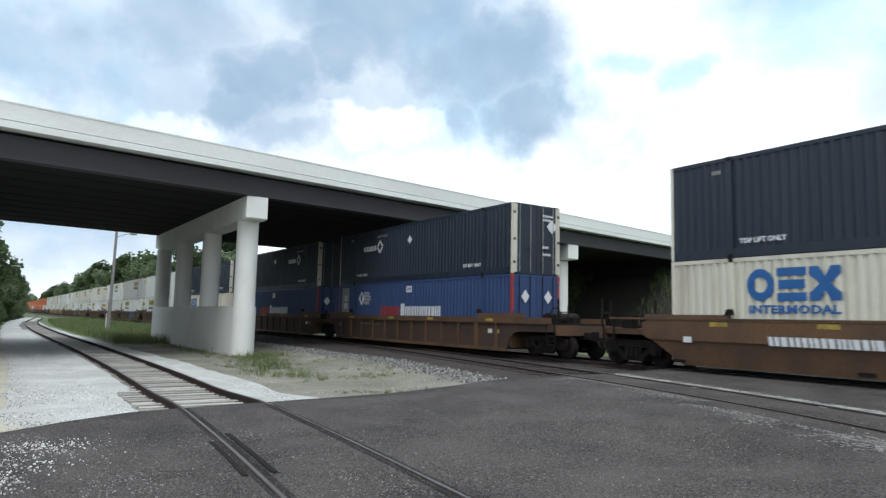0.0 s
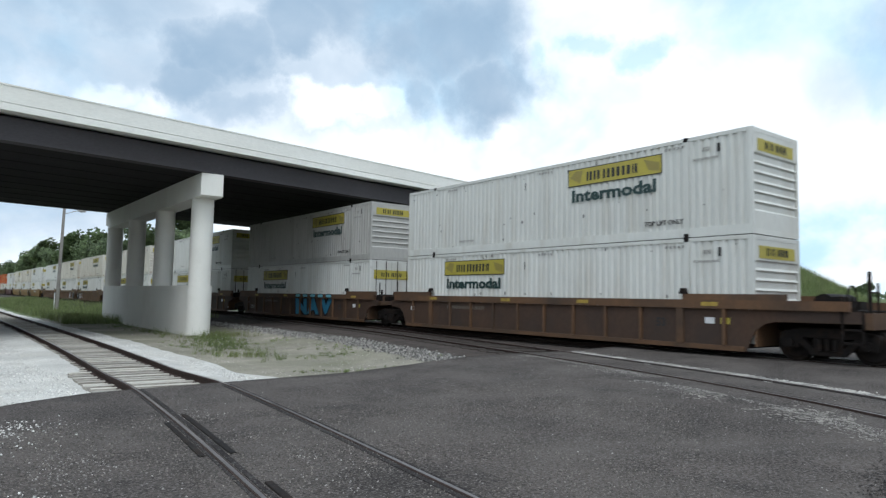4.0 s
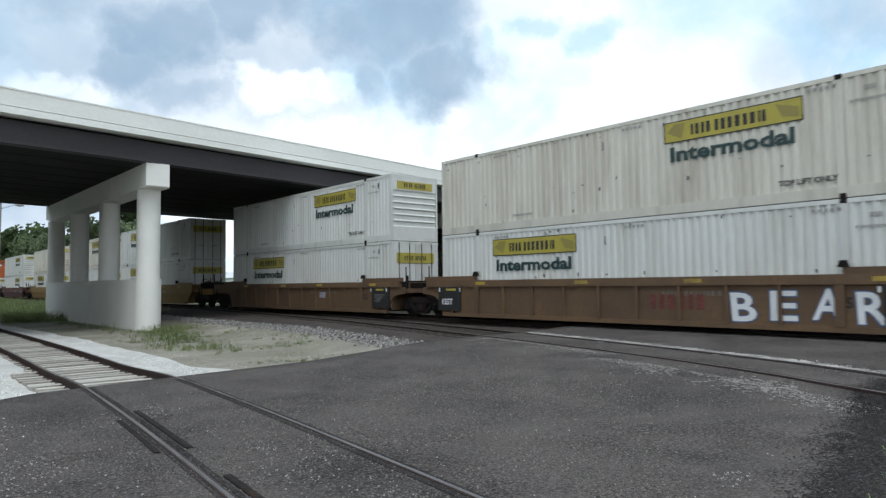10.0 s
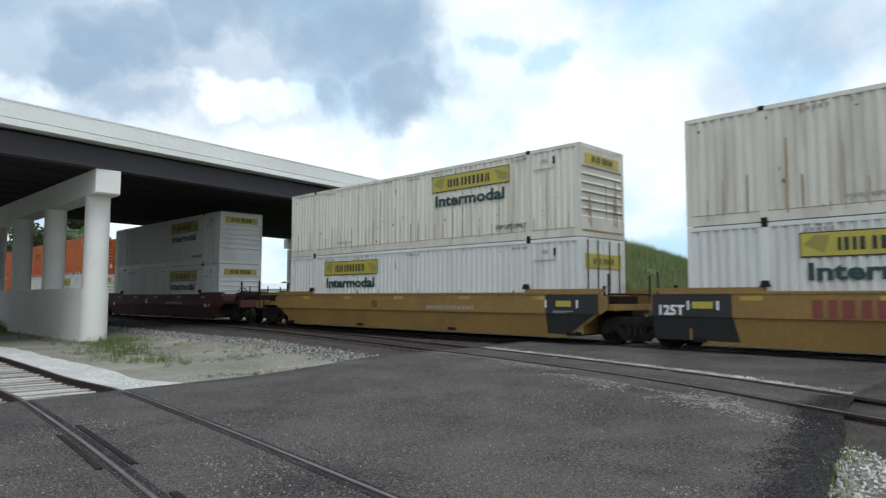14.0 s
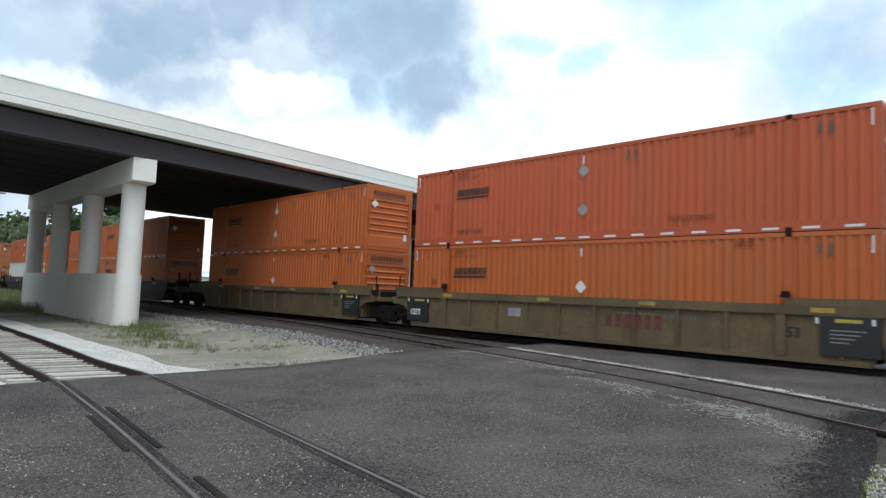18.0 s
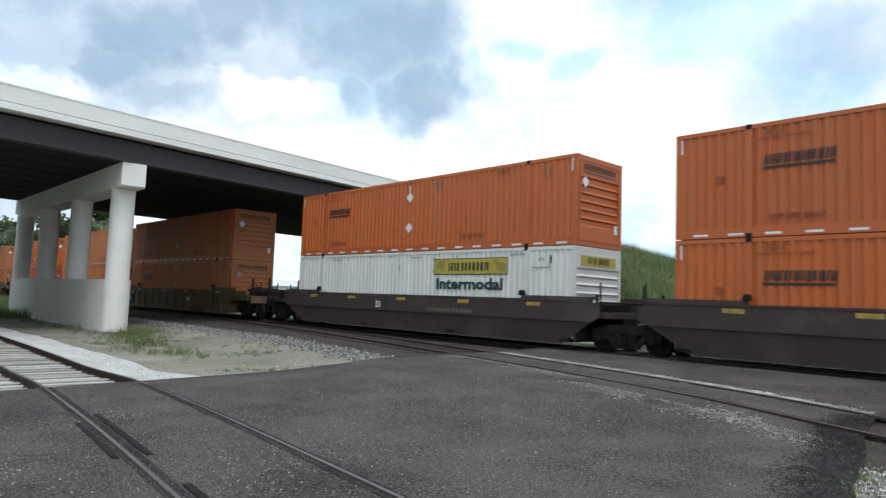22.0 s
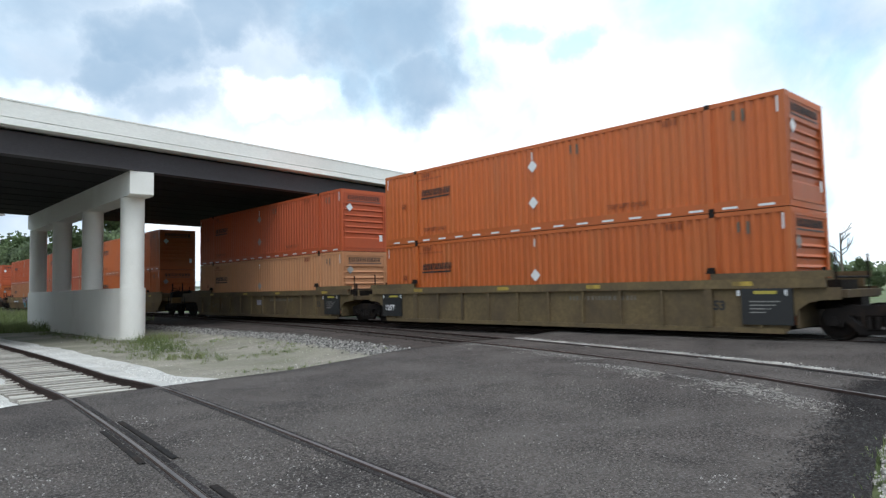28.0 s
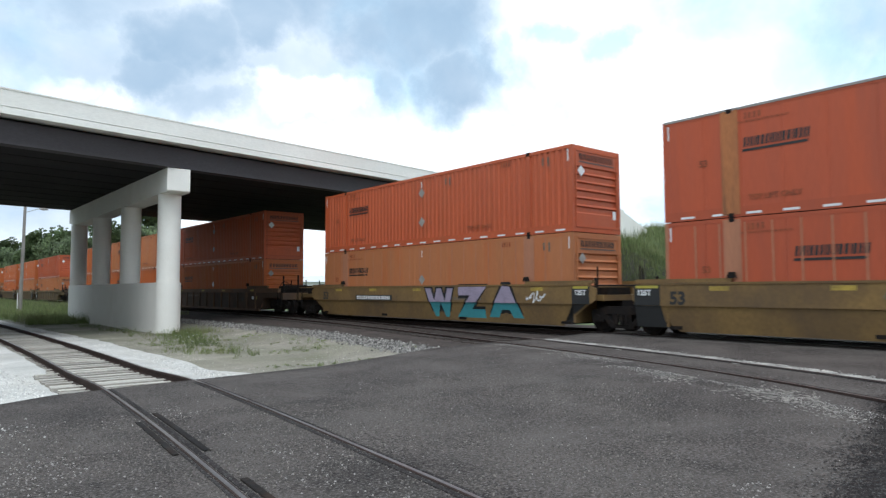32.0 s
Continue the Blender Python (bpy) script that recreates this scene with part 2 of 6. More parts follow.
CARS = {
    "brown": mat("brown_railcar_paint", (0.115, 0.058, 0.026), 0.75, 0, 0.15, 0.9, 15, 0, (0.042, 0.028, 0.02), 0.85, (1, 0.7, 0.6), 0.1, spread=(0.42, 0.7)),
    "ochre": mat("ochre_brown_railcar_paint", (0.122, 0.071, 0.034), 0.75, 0, 0.15, 0.9, 15, 0, (0.07, 0.042, 0.024), 0.8, (1, 0.7, 0.6), 0.1, spread=(0.42, 0.7)),
    "mustard": mat("dirty_mustard_railcar_paint", (0.175, 0.104, 0.033), 0.75, 0, 0.16, 0.9, 15, 0, (0.085, 0.052, 0.028), 0.8, (1, 0.7, 0.6), 0.08, spread=(0.40, 0.7)),
    "yellow": mat("yellow_railcar_paint", (0.225, 0.132, 0.032), 0.65, 0, 0.1, 0.9, 15, 0, (0.13, 0.08, 0.035), 0.6, (1, 0.7, 0.6), 0.08),
    "tan": mat("faded_tan_railcar_paint", (0.125, 0.088, 0.039), 0.8, 0, 0.2, 0.9, 15, 0, (0.062, 0.042, 0.026), 0.85, (1, 0.7, 0.6), 0.1, spread=(0.42, 0.7)),
    "maroon": mat("maroon_railcar_paint", (0.075, 0.017, 0.016), 0.6, 0, 0.1, 0.9, 15, 0, (0.06, 0.03, 0.025), 0.6, (1, 0.7, 0.6), 0.08),
    "dark": mat("dark_brown_railcar_paint", (0.038, 0.025, 0.022), 0.75, 0, 0.15, 0.9, 15, 0, (0.10, 0.08, 0.07), 0.5, (1, 0.7, 0.6), 0.1),
}
GRIMED = mat("grimy_brown_railcar_sill", (0.064, 0.034, 0.020), 0.8, 0, 0.15, 0.9, 15, 0, (0.030, 0.021, 0.017), 0.85, (1, 0.7, 0.6), 0.1, spread=(0.42, 0.7))
STEEL = mat("grimy_black_steel", (0.014, 0.0115, 0.0105), 0.75, 0.1, 0.3, 4, 30, 0.2, (0.042, 0.025, 0.016), 0.6)
HEAD = mat("dull_worn_rail_head", (0.20, 0.18, 0.17), 0.38, 0.7, 0.2, 2, 30)
RAIL = mat("brown_rail_steel", (0.045, 0.031, 0.027), 0.85, 0.0, 0.25, 2, 40, 0.2)
CONCRETE = mat("pale_bridge_concrete", (0.80, 0.785, 0.73), 0.85, 0, 0.035, 0.35, 25, 0.08, (0.60, 0.57, 0.50), 0.35, (1, 1, 0.8))
DECK_WHITE = mat("whitewashed_parapet_concrete", (0.82, 0.81, 0.76), 0.8, 0, 0.05, 0.3, 20, 0.1, (0.6, 0.58, 0.52), 0.4, (0.3, 1, 1))
GIRDER = mat("dark_girder_paint", (0.042, 0.037, 0.041), 0.7, 0, 0.15, 0.5, 20, 0.1, (0.028, 0.024, 0.024), 0.6, (0.4, 1, 1))
# Shade under the deck painted in as near-black; the parapet joint uses it too.
SOFFIT = mat("shade_and_joint_concrete", (0.024, 0.0225, 0.024), 0.9, 0, 0.2, 0.4, 15, 0.1)
ASPHALT = mat("worn_asphalt", (0.054, 0.0465, 0.0425), 0.92, 0, 0.85, 0.75, 30, 1.0, (0.112, 0.099, 0.089), 0.75, spread=(0.42, 0.72), speck=(38, (0.15, 0.137, 0.13)), broad=0.45)
DARK_ASPHALT = mat("dark_asphalt_edge", (0.026, 0.022, 0.0215), 0.95, 0, 0.5, 0.8, 34, 1.0, (0.06, 0.057, 0.055), 0.5, speck=(36, (0.09, 0.088, 0.085)))
GRAVEL = mat("white_limestone_gravel", (0.50, 0.49, 0.46), 0.95, 0, 0.20, 0.6, 28, 1.0, (0.44, 0.41, 0.35), 0.6, spread=(0.5, 0.75), speck=(34, (0.34, 0.33, 0.31)))
DUST = mat("dusty_pale_soil", (0.245, 0.225, 0.182), 0.95, 0, 0.32, 0.5, 30, 0.6, (0.12, 0.125, 0.07), 0.8, spread=(0.42, 0.66), speck=(18, (0.20, 0.18, 0.15)))
TRODDEN = mat("dusty_beige_track_soil", (0.47, 0.425, 0.33), 0.95, 0, 0.12, 0.5, 30, 0.5, (0.30, 0.28, 0.22), 0.6)
FINES = mat("dirty_track_fines", (0.15, 0.13, 0.112), 0.95, 0, 0.3, 1.2, 30, 0.8, (0.34, 0.32, 0.28), 0.6, speck=(30, (0.28, 0.26, 0.235)))
WALL = mat("stained_wall_concrete", (0.84, 0.83, 0.79), 0.85, 0, 0.05, 0.16, 25, 0.05, (0.40, 0.36, 0.33), 0.55, (1, 0.6, 0.9), spread=(0.55, 0.72))
PAD = mat("grey_weathered_concrete", (0.37, 0.355, 0.285), 0.9, 0, 0.12, 0.8, 30, 0.3, (0.20, 0.19, 0.15), 0.7)
BALLAST = mat("grey_track_ballast", (0.06, 0.05, 0.045), 0.95, 0, 0.4, 2.0, 26, 1.0, (0.03, 0.024, 0.022), 0.6)
GRASS = mat("rough_grass_ground", (0.095, 0.13, 0.048), 0.95, 0, 0.3, 0.12, 3.0, 0.8, (0.17, 0.15, 0.08), 0.6)
# Bare soil, with the shade under the bridge put into its colour.
BARE = mat("shade_dark_bare_soil", (0.030, 0.027, 0.020), 0.95, 0, 0.3, 0.8, 20, 0.5)
BLADE = mat("grass_blades", (0.15, 0.19, 0.072), 0.85, 0, 0.3, 0.5, 8, 0, (0.27, 0.245, 0.14), 0.6, island=0.4)
CHIP = mat("dull_stone_chips", (0.24, 0.225, 0.21), 0.95, 0, 0.3, 6, 50, island=0.6)
DIRTY_GRIT = mat("dirty_gravel_stones", (0.36, 0.345, 0.31), 0.95, 0, 0.25, 6, 50, island=0.65)
STONE = mat("pale_crushed_stone", (0.205, 0.195, 0.18), 0.95, 0, 0.3, 6, 50, 0.3, island=0.8)
GRIT = mat("white_gravel_stones", (0.55, 0.54, 0.51), 0.95, 0, 0.2, 6, 50, island=0.4)
SLEEPER = mat("dark_oily_tie_wood", (0.05, 0.04, 0.034), 0.95, 0, 0.3, 3, 40, 0.5, (0.025, 0.02, 0.018), 0.6)
GRAINS = mat("mixed_asphalt_grit", (0.118, 0.106, 0.094), 0.95, 0, 0.3, 6, 50, island=0.65)
TIE = mat("weathered_grey_tie_wood", (0.36, 0.34, 0.30), 0.95, 0, 0.2, 3, 40, 0.5, (0.17, 0.14, 0.11), 0.6, (0.3, 2, 1), 0.25)
LEAF = mat("dark_green_leaves", (0.108, 0.146, 0.068), 0.75, 0, 0.45, 0.5, 6, 0, (0.09, 0.13, 0.03), 0.6, rand=0.25, island=0.4)
BARK = mat("grey_brown_bark", (0.13, 0.11, 0.085), 0.95, 0, 0.25, 3, 30, 0.5)
GALV = mat("weathered_lamp_pole", (0.28, 0.26, 0.24), 0.7, 0.3, 0.15, 2, 20)


def translucent(M, share):
    """Leaves and blades let a part of the light through."""
    nt = M.node_tree
    b, out = nt.nodes["Principled BSDF"], nt.nodes["Material Output"]
    t, mix = nt.nodes.new("ShaderNodeBsdfTranslucent"), nt.nodes.new("ShaderNodeMixShader")
    nt.links.new(b.inputs["Base Color"].links[0].from_socket, t.inputs["Color"])
    mix.inputs[0].default_value = share
    nt.links.new(b.outputs[0], mix.inputs[1])
    nt.links.new(t.outputs[0], mix.inputs[2])
    nt.links.new(mix.outputs[0], out.inputs[0])


for M in (ASPHALT, DARK_ASPHALT, RAIL, STEEL, BALLAST, SOFFIT):
    M.node_tree.nodes["Principled BSDF"].inputs["Specular IOR Level"].default_value = 0.15
translucent(LEAF, 0.4)
translucent(BLADE, 0.35)

# ---- building helpers ----


def mesh(name, verts, faces, material, smooth=False):
    me = bpy.data.meshes.new(name)
    me.from_pydata([tuple(v) for v in verts], [], faces)
    me.materials.append(material)
    if smooth:
        me.polygons.foreach_set("use_smooth", [True] * len(me.polygons))
    me.update()
    return me


class Shape:
    """Boxes, prisms and tubes gathered into one mesh."""

    def __init__(self):
        self.v, self.f = [], []

    def add(self, verts, faces):
        n = len(self.v)
        self.v += verts
        self.f += [tuple(i + n for i in f) for f in faces]
        return self

    def box(self, x0, x1, y0, y1, z0, z1, c=0.0):
        """A box; c: the chamfer of its upright edges."""
        if c:
            return self.prism([(x0 + c, y0), (x1 - c, y0), (x1, y0 + c), (x1, y1 - c), (x1 - c, y1), (x0 + c, y1), (x0, y1 - c), (x0, y0 + c)], z0, z1)
        return self.prism([(x0, y0), (x1, y0), (x1, y1), (x0, y1)], z0, z1)

    def prism(self, pts, lo, hi, axis="z"):
        n = len(pts)
        put = {"z": lambda p, h: (p[0], p[1], h), "x": lambda p, h: (h, p[0], p[1]), "y": lambda p, h: (p[1], h, p[0])}[axis]
        return self.add([put(p, lo) for p in pts] + [put(p, hi) for p in pts],
                        [tuple(range(n))[::-1], tuple(range(n, 2 * n))] + [(i, (i + 1) % n, n + (i + 1) % n, n + i) for i in range(n)])

    def tube(self, a, b, r0, r1=None, seg=10):
        a, b, r1 = Vector(a), Vector(b), r0 if r1 is None else r1
        d = (b - a).normalized()
        p = d.orthogonal().normalized()
        q = d.cross(p)
        ring = [(math.cos(2 * math.pi * i / seg), math.sin(2 * math.pi * i / seg)) for i in range(seg)]
        return self.add([tuple(a + (p * c + q * s) * r0) for c, s in ring] + [tuple(b + (p * c + q * s) * r1) for c, s in ring],
                        [tuple(range(seg))[::-1], tuple(range(seg, 2 * seg))] + [(i, (i + 1) % seg, seg + (i + 1) % seg, seg + i) for i in range(seg)])

    def mesh(self, name, material, smooth=False):
        me = mesh(name, self.v, self.f, material, smooth)
        bm = bmesh.new()
        bm.from_mesh(me)
        bmesh.ops.recalc_face_normals(bm, faces=bm.faces)
        bm.to_mesh(me)
        bm.free()
        if smooth:
            me.set_sharp_from_angle(angle=radians(40))
        return me


def part(name, shape, material, parent, label="", at=None):
    me = shape.mesh(name, material) if isinstance(shape, Shape) else shape
    ob = new(name, me)
    ob.parent = parent
    if at is not None:
        ob.matrix_basis = at
    if name in ("name_mark", "number_mark", "stencil_mark", "reflective_tape", "graffiti_edge", "seam_stripe", "rust_streak", "speed_stripe", "graffiti_stroke", "scuff", "spring"):
        tagged(ob, kind="stuff")
    return tagged(ob, label) if label else ob


def thing(name, label, category, group="", kind="", at=None):
    ob = tagged(new(name), label, category, group, kind)
    if at is not None:
        ob.matrix_basis = at
    return ob


TEXTS = {}


def text_mesh(body, size, material, width=None):
    key = (body, size, material.name, width)
    if key not in TEXTS:
        cu = bpy.data.curves.new("lettering", "FONT")
        cu.body, cu.size, cu.extrude, cu.resolution_u, cu.offset = body, size, 0.002, 2, 0.036 * size
        tmp = new("lettering", cu)
        bpy.context.view_layer.update()
        me = bpy.data.meshes.new_from_object(tmp.evaluated_get(bpy.context.evaluated_depsgraph_get()))
        bpy.data.objects.remove(tmp)
        if width:
            xs = [v.co.x for v in me.vertices]
            k = width / (max(xs) - min(xs))
            for v in me.vertices:
                v.co.x = (v.co.x - min(xs)) * k
        me.materials.clear()
        me.materials.append(material)
        TEXTS[key] = me
    return TEXTS[key]


def side_pose(y, z, x):
    """Lettering on a side that faces -x, running towards -y."""
    return Matrix(((0, 0, -1, x), (-1, 0, 0, y), (0, 1, 0, z), (0, 0, 0, 1)))


def smooth01(a, b, v):
    k = min(max((v - a) / (b - a), 0), 1)
    return k * k * (3 - 2 * k)

# ---- the ground ----
SIDING = [(-40, 0.6), (-8, 2.1), (0, 2.42), (5, 2.93), (8, 3.23), (11, 3.47), (14, 3.67), (18, 3.86), (26, 4.0), (38, 4.0), (50, 3.85), (66, 3.7), (90, 3.9), (105, 4.3), (122, 5.0), (134, 5.7), (170, 8.0), (205, 10.0), (242, 11.8), (320, 13.0), (500, 13.2), (900, 13.2)]
BRANCH = [(-60, -20), (-30, -6.5), (-14, 3.0), (-6, 7.0), (0, 9.6), (2.4, 10.62), (4.5, 11.6), (7, 12.45), (10, 13.25), (13.6, 14.05), (18.5, 15.0), (26, 16.2), (40, 17.55), (55, 18.25), (70, 18.46)]


def along(table, y):
    """A smooth curve through a table of (y, x)."""
    ys = [p[0] for p in table]
    i = min(max(int(np.searchsorted(ys, y)) - 1, 0), len(table) - 2)

    def slope(k):
        a, b = max(k - 1, 0), min(k + 1, len(table) - 1)
        return (table[b][1] - table[a][1]) / (table[b][0] - table[a][0])
    h = table[i + 1][0] - table[i][0]
    s = (y - table[i][0]) / h
    return ((2 * s**3 - 3 * s**2 + 1) * table[i][1] + (s**3 - 2 * s**2 + s) * h * slope(i)
            + (3 * s**2 - 2 * s**3) * table[i + 1][1] + (s**3 - s**2) * h * slope(i + 1))


def drop(y):
    """Height of the siding's rail heads: below the main line, and falling towards the bridge."""
    return -0.22 - 0.15 * smooth01(11.5, 17, y)


def main_edge(y):
    """Where the bed of the main line and the branch begins."""
    return min(along(BRANCH, y) if y < 70 else 18.46, 15.6) - 2.6


def level(x, y):
    """Height of the open ground."""
    z = drop(y) - 0.11 - 0.09 * smooth01(11.0, 13.0, y)
    k = smooth01(main_edge(y) - 3.5, main_edge(y) + 0.5, x)
    z -= 0.05 * smooth01(1.6, 1.25, abs(x - along(SIDING, y))) * smooth01(12.3, 13, y)
    z = z * (1 - k) + -0.28 * k
    if x > 22:
        z -= 0.6 * smooth01(20, 29, x)
    return z + 0.04 * noise.noise((x * 0.3, y * 0.3, 0)) * smooth01(0, 6, abs(x - 9) + abs(y - 6) - 8)


def sheet(name, xs, ys, height, material):
    verts = [(x, y, height(x, y)) for y in ys for x in xs]
    n = len(xs)
    faces = [(j * n + i, j * n + i + 1, (j + 1) * n + i + 1, (j + 1) * n + i) for j in range(len(ys) - 1) for i in range(n - 1)]
    return mesh(name, verts, faces, material, True)


def spaced(near, far, step, grow):
    out, v, s = [near], near, step
    while v < far:
        v += s
        s *= grow
        out.append(v)
    return out


gx = sorted(set([-v for v in spaced(4, 3000, 1, 1.25)] + [i * 1.0 - 4 for i in range(60)] + [56 + v for v in spaced(1, 3000, 1.2, 1.25)]))
gy = sorted(set([-v for v in spaced(10, 3000, 1, 1.25)] + [i * 1.0 - 10 for i in range(90)] + [80 + v for v in spaced(1, 3500, 1.2, 1.2)]))
ground = tagged(new("ground", sheet("ground", gx, gy, level, GRASS)), "rough green and dry grass ground beside the tracks", "ground", kind="structure")


def patch(name, outline, material, lift, label, category, rise=None, step=0.6, thick=0.0, ragged=1.0):
    """A thin sheet with a ragged outline, draped over the ground."""
    pts = []
    for (x0, y0), (x1, y1) in zip(outline, outline[1:] + outline[:1]):
        n = max(1, int(math.hypot(x1 - x0, y1 - y0) / step))
        for i in range(n):
            x, y = x0 + (x1 - x0) * i / n, y0 + (y1 - y0) * i / n
            w = 0.22 * noise.noise((x * 0.9, y * 0.9, 3.3)) + 0.10 * noise.noise((x * 4, y * 4, 8))
            w *= ragged
            pts.append((x + w, y + w * 0.8))
    bm = bmesh.new()
    bm.faces.new([bm.verts.new((x, y, 0)) for x, y in pts])
    x0, x1 = min(p[0] for p in pts), max(p[0] for p in pts)
    y0, y1 = min(p[1] for p in pts), max(p[1] for p in pts)
    for axis, lo, hi in ((0, x0, x1), (1, y0, y1)):
        n = min(int((hi - lo) / 1.0), 90)
        for i in range(1, n):
            co, no = [0, 0, 0], [0, 0, 0]
            co[axis], no[axis] = lo + (hi - lo) * i / n, 1
            bmesh.ops.bisect_plane(bm, geom=bm.verts[:] + bm.edges[:] + bm.faces[:], plane_co=co, plane_no=no)
    for v in bm.verts:
        v.co.z = (rise or level)(v.co.x, v.co.y) + lift
    if thick:
        rim = [e for e in bm.edges if e.is_boundary]
        down = bmesh.ops.extrude_edge_only(bm, edges=rim)["geom"]
        for v in down:
            if isinstance(v, bmesh.types.BMVert):
                v.co.z -= thick
    me = bpy.data.meshes.new(name)
    bm.to_mesh(me)
    bm.free()
    me.materials.append(material)
    me.polygons.foreach_set("use_smooth", [True] * len(me.polygons))
    return tagged(new(name, me), label, category, kind="structure")


def road_level(x, y):
    k = smooth01(4.6, 11.8, x)
    rough = 0.03 * noise.noise((x * 0.2, y * 0.2, 5)) * smooth01(0, 3, abs(x - along(SIDING, y)) - 1) * smooth01(0, 3, abs(x - along(BRANCH, y)) - 1) * smooth01(17, 14, x)
    return (drop(min(y, 11)) + 0.01) * (1 - k) + BRANCH_Z * k * (1 - smooth01(14.5, 17, x)) - 0.022 + rough


BRANCH_Z = -0.08
patch("road", [(-0.7, -9), (-0.7, 9.3), (0.1, 10.6), (1.0, 11.3), (1.95, 11.9), (3.4, 12.2), (5.2, 12.35), (7.2, 12.5), (9.5, 13.0), (12.2, 13.5), (14, 13.7), (16.2, 13.4), (26, 14.5), (31, 19), (48, 23), (48, 3.0), (24, 2.9), (16.5, 2.95), (12.6, 2.9), (10.2, 2.6), (8.7, 2.2), (7.05, 1.9), (6.1, 1.7), (5.4, 1.5), (4.4, 1.05), (3.9, 0.2), (3.6, -9)],
      ASPHALT, 0, "worn dark grey asphalt of the level crossing with pale stone chips", "road", road_level, thick=0.35, ragged=0.5)
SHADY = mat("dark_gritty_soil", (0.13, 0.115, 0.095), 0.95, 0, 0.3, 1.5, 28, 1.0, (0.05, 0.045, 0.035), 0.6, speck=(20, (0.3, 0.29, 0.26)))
EDGE = [(3.6, -9), (3.9, 0.2), (4.4, 1.05), (5.4, 1.5), (6.1, 1.7), (7.05, 1.9), (8.7, 2.2), (10.2, 2.6), (12.6, 2.9), (14, 2.95)]


def edge_crumbs():
    """Dark crumbs of asphalt, densest at the broken edge and thinning inwards."""
    q, V, F = random.Random(19), [], []
    xs, ys = [p[0] for p in EDGE], [p[1] for p in EDGE]
    while len(F) < 34000:
        x = 3.9 + 7.6 * q.random() ** 1.3
        inward = 1.1 * q.random()
        y = float(np.interp(x, xs, ys)) + inward
        thick = math.exp(-(inward / 0.34) ** 2) * (1 + 0.9 * noise.noise((x * 1.1, y * 1.6, 21)) + 0.6 * noise.noise((x * 4, y * 4, 3)))
        if q.random() > thick:
            continue
        a, t, k = q.uniform(0.005, 0.017), q.uniform(0, 6.28), len(V)
        for i in range(4):
            g = q.uniform(0.5, 1.3)
            px, py = x + a * 1.4 * g * math.cos(t + i * 1.57), y + a * g * math.sin(t + i * 1.57)
            V.append((px, py, road_level(px, py) + 0.003 + 0.006 * q.random()))
        F.append((k, k + 1, k + 2, k + 3))
    tagged(new("asphalt_edge", mesh("asphalt_edge", V, F, DARK_ASPHALT)), "dark crumbled edge of the asphalt", "asphalt crumbs", kind="stuff")


edge_crumbs()
patch("gravel_yard", [(0.2, 10.2), (-0.1, 14), (0.2, 22), (0.1, 40), (0.4, 60), (0.9, 90), (1.6, 120), (3.4, 150), (6.4, 190), (10.2, 190), (6.6, 150), (6.3, 128), (5.4, 90), (5.5, 60), (5.9, 40), (6.3, 30), (6.3, 22), (6.1, 15), (6.3, 12.0)],
      GRAVEL, 0.035, "white crushed limestone round the siding", "gravel")
patch("dusty_track", [(-1.1, 9.2), (-1.1, 52), (0.5, 54), (0.45, 36), (0.5, 24), (0.25, 14), (0.35, 10.3)], TRODDEN, 0.05, "dusty pale soil beside the abutment wall", "soil")
patch("trackside_soil", [(5.9, 12.0), (6.0, 15), (6.2, 22), (6.2, 30), (5.8, 40), (5.6, 54), (14.5, 54), (14.5, 40), (13.6, 28), (12.6, 18), (12.4, 13.2), (9, 12.6)], DUST, 0.028, "dusty pale soil with sparse grass by the track bed", "soil")
patch("gravel_corner", [(4.2, 1.0), (6.6, 1.75), (8.4, 2.1), (9.0, 1.6), (9.2, 0.4), (9, -1), (7, -5), (3.8, -8), (3.4, -2)], SHADY, 0.05, "white gravel at the edge of the asphalt", "gravel")

DUST_SLAB = mat("dusty_stained_concrete", (0.50, 0.44, 0.33), 0.9, 0, 0.1, 0.6, 30, 0.3, (0.26, 0.24, 0.19), 0.7)
# concrete apron at the foot of the abutment
apron = thing("concrete_apron", "pale concrete apron slab at the foot of the wall", "apron", kind="structure")
for a, b in ((9.05, 14.9), (14.93, 22), (22.03, 32), (32.03, 51)):
    part("slab", Shape().prism([(-1.9, a), (-0.45, a), (-0.45, b), (-1.9, b)], -1.2, drop((a + b) / 2) + 0.0), DUST_SLAB, apron)
pad = thing("concrete_pad", "grey concrete kerb block beside the asphalt", "kerb", kind="structure")
part("block", Shape().box(-2.6, -0.26, 4.0, 9.0, -0.8, -0.17, 0.03), PAD, pad)
part("block", Shape().box(-2.6, -0.27, -4.0, 3.97, -0.8, -0.17, 0.03), PAD, pad)

# ---- tracks ----
RAIL_PROFILE = [(-0.065, -0.16), (0.065, -0.16), (0.065, -0.145), (0.012, -0.13), (0.012, -0.045), (0.036, -0.035), (0.036, -0.004), (0.030, 0.0), (-0.030, 0.0), (-0.036, -0.004), (-0.036, -0.035), (-0.012, -0.045), (-0.012, -0.13), (-0.065, -0.145)]


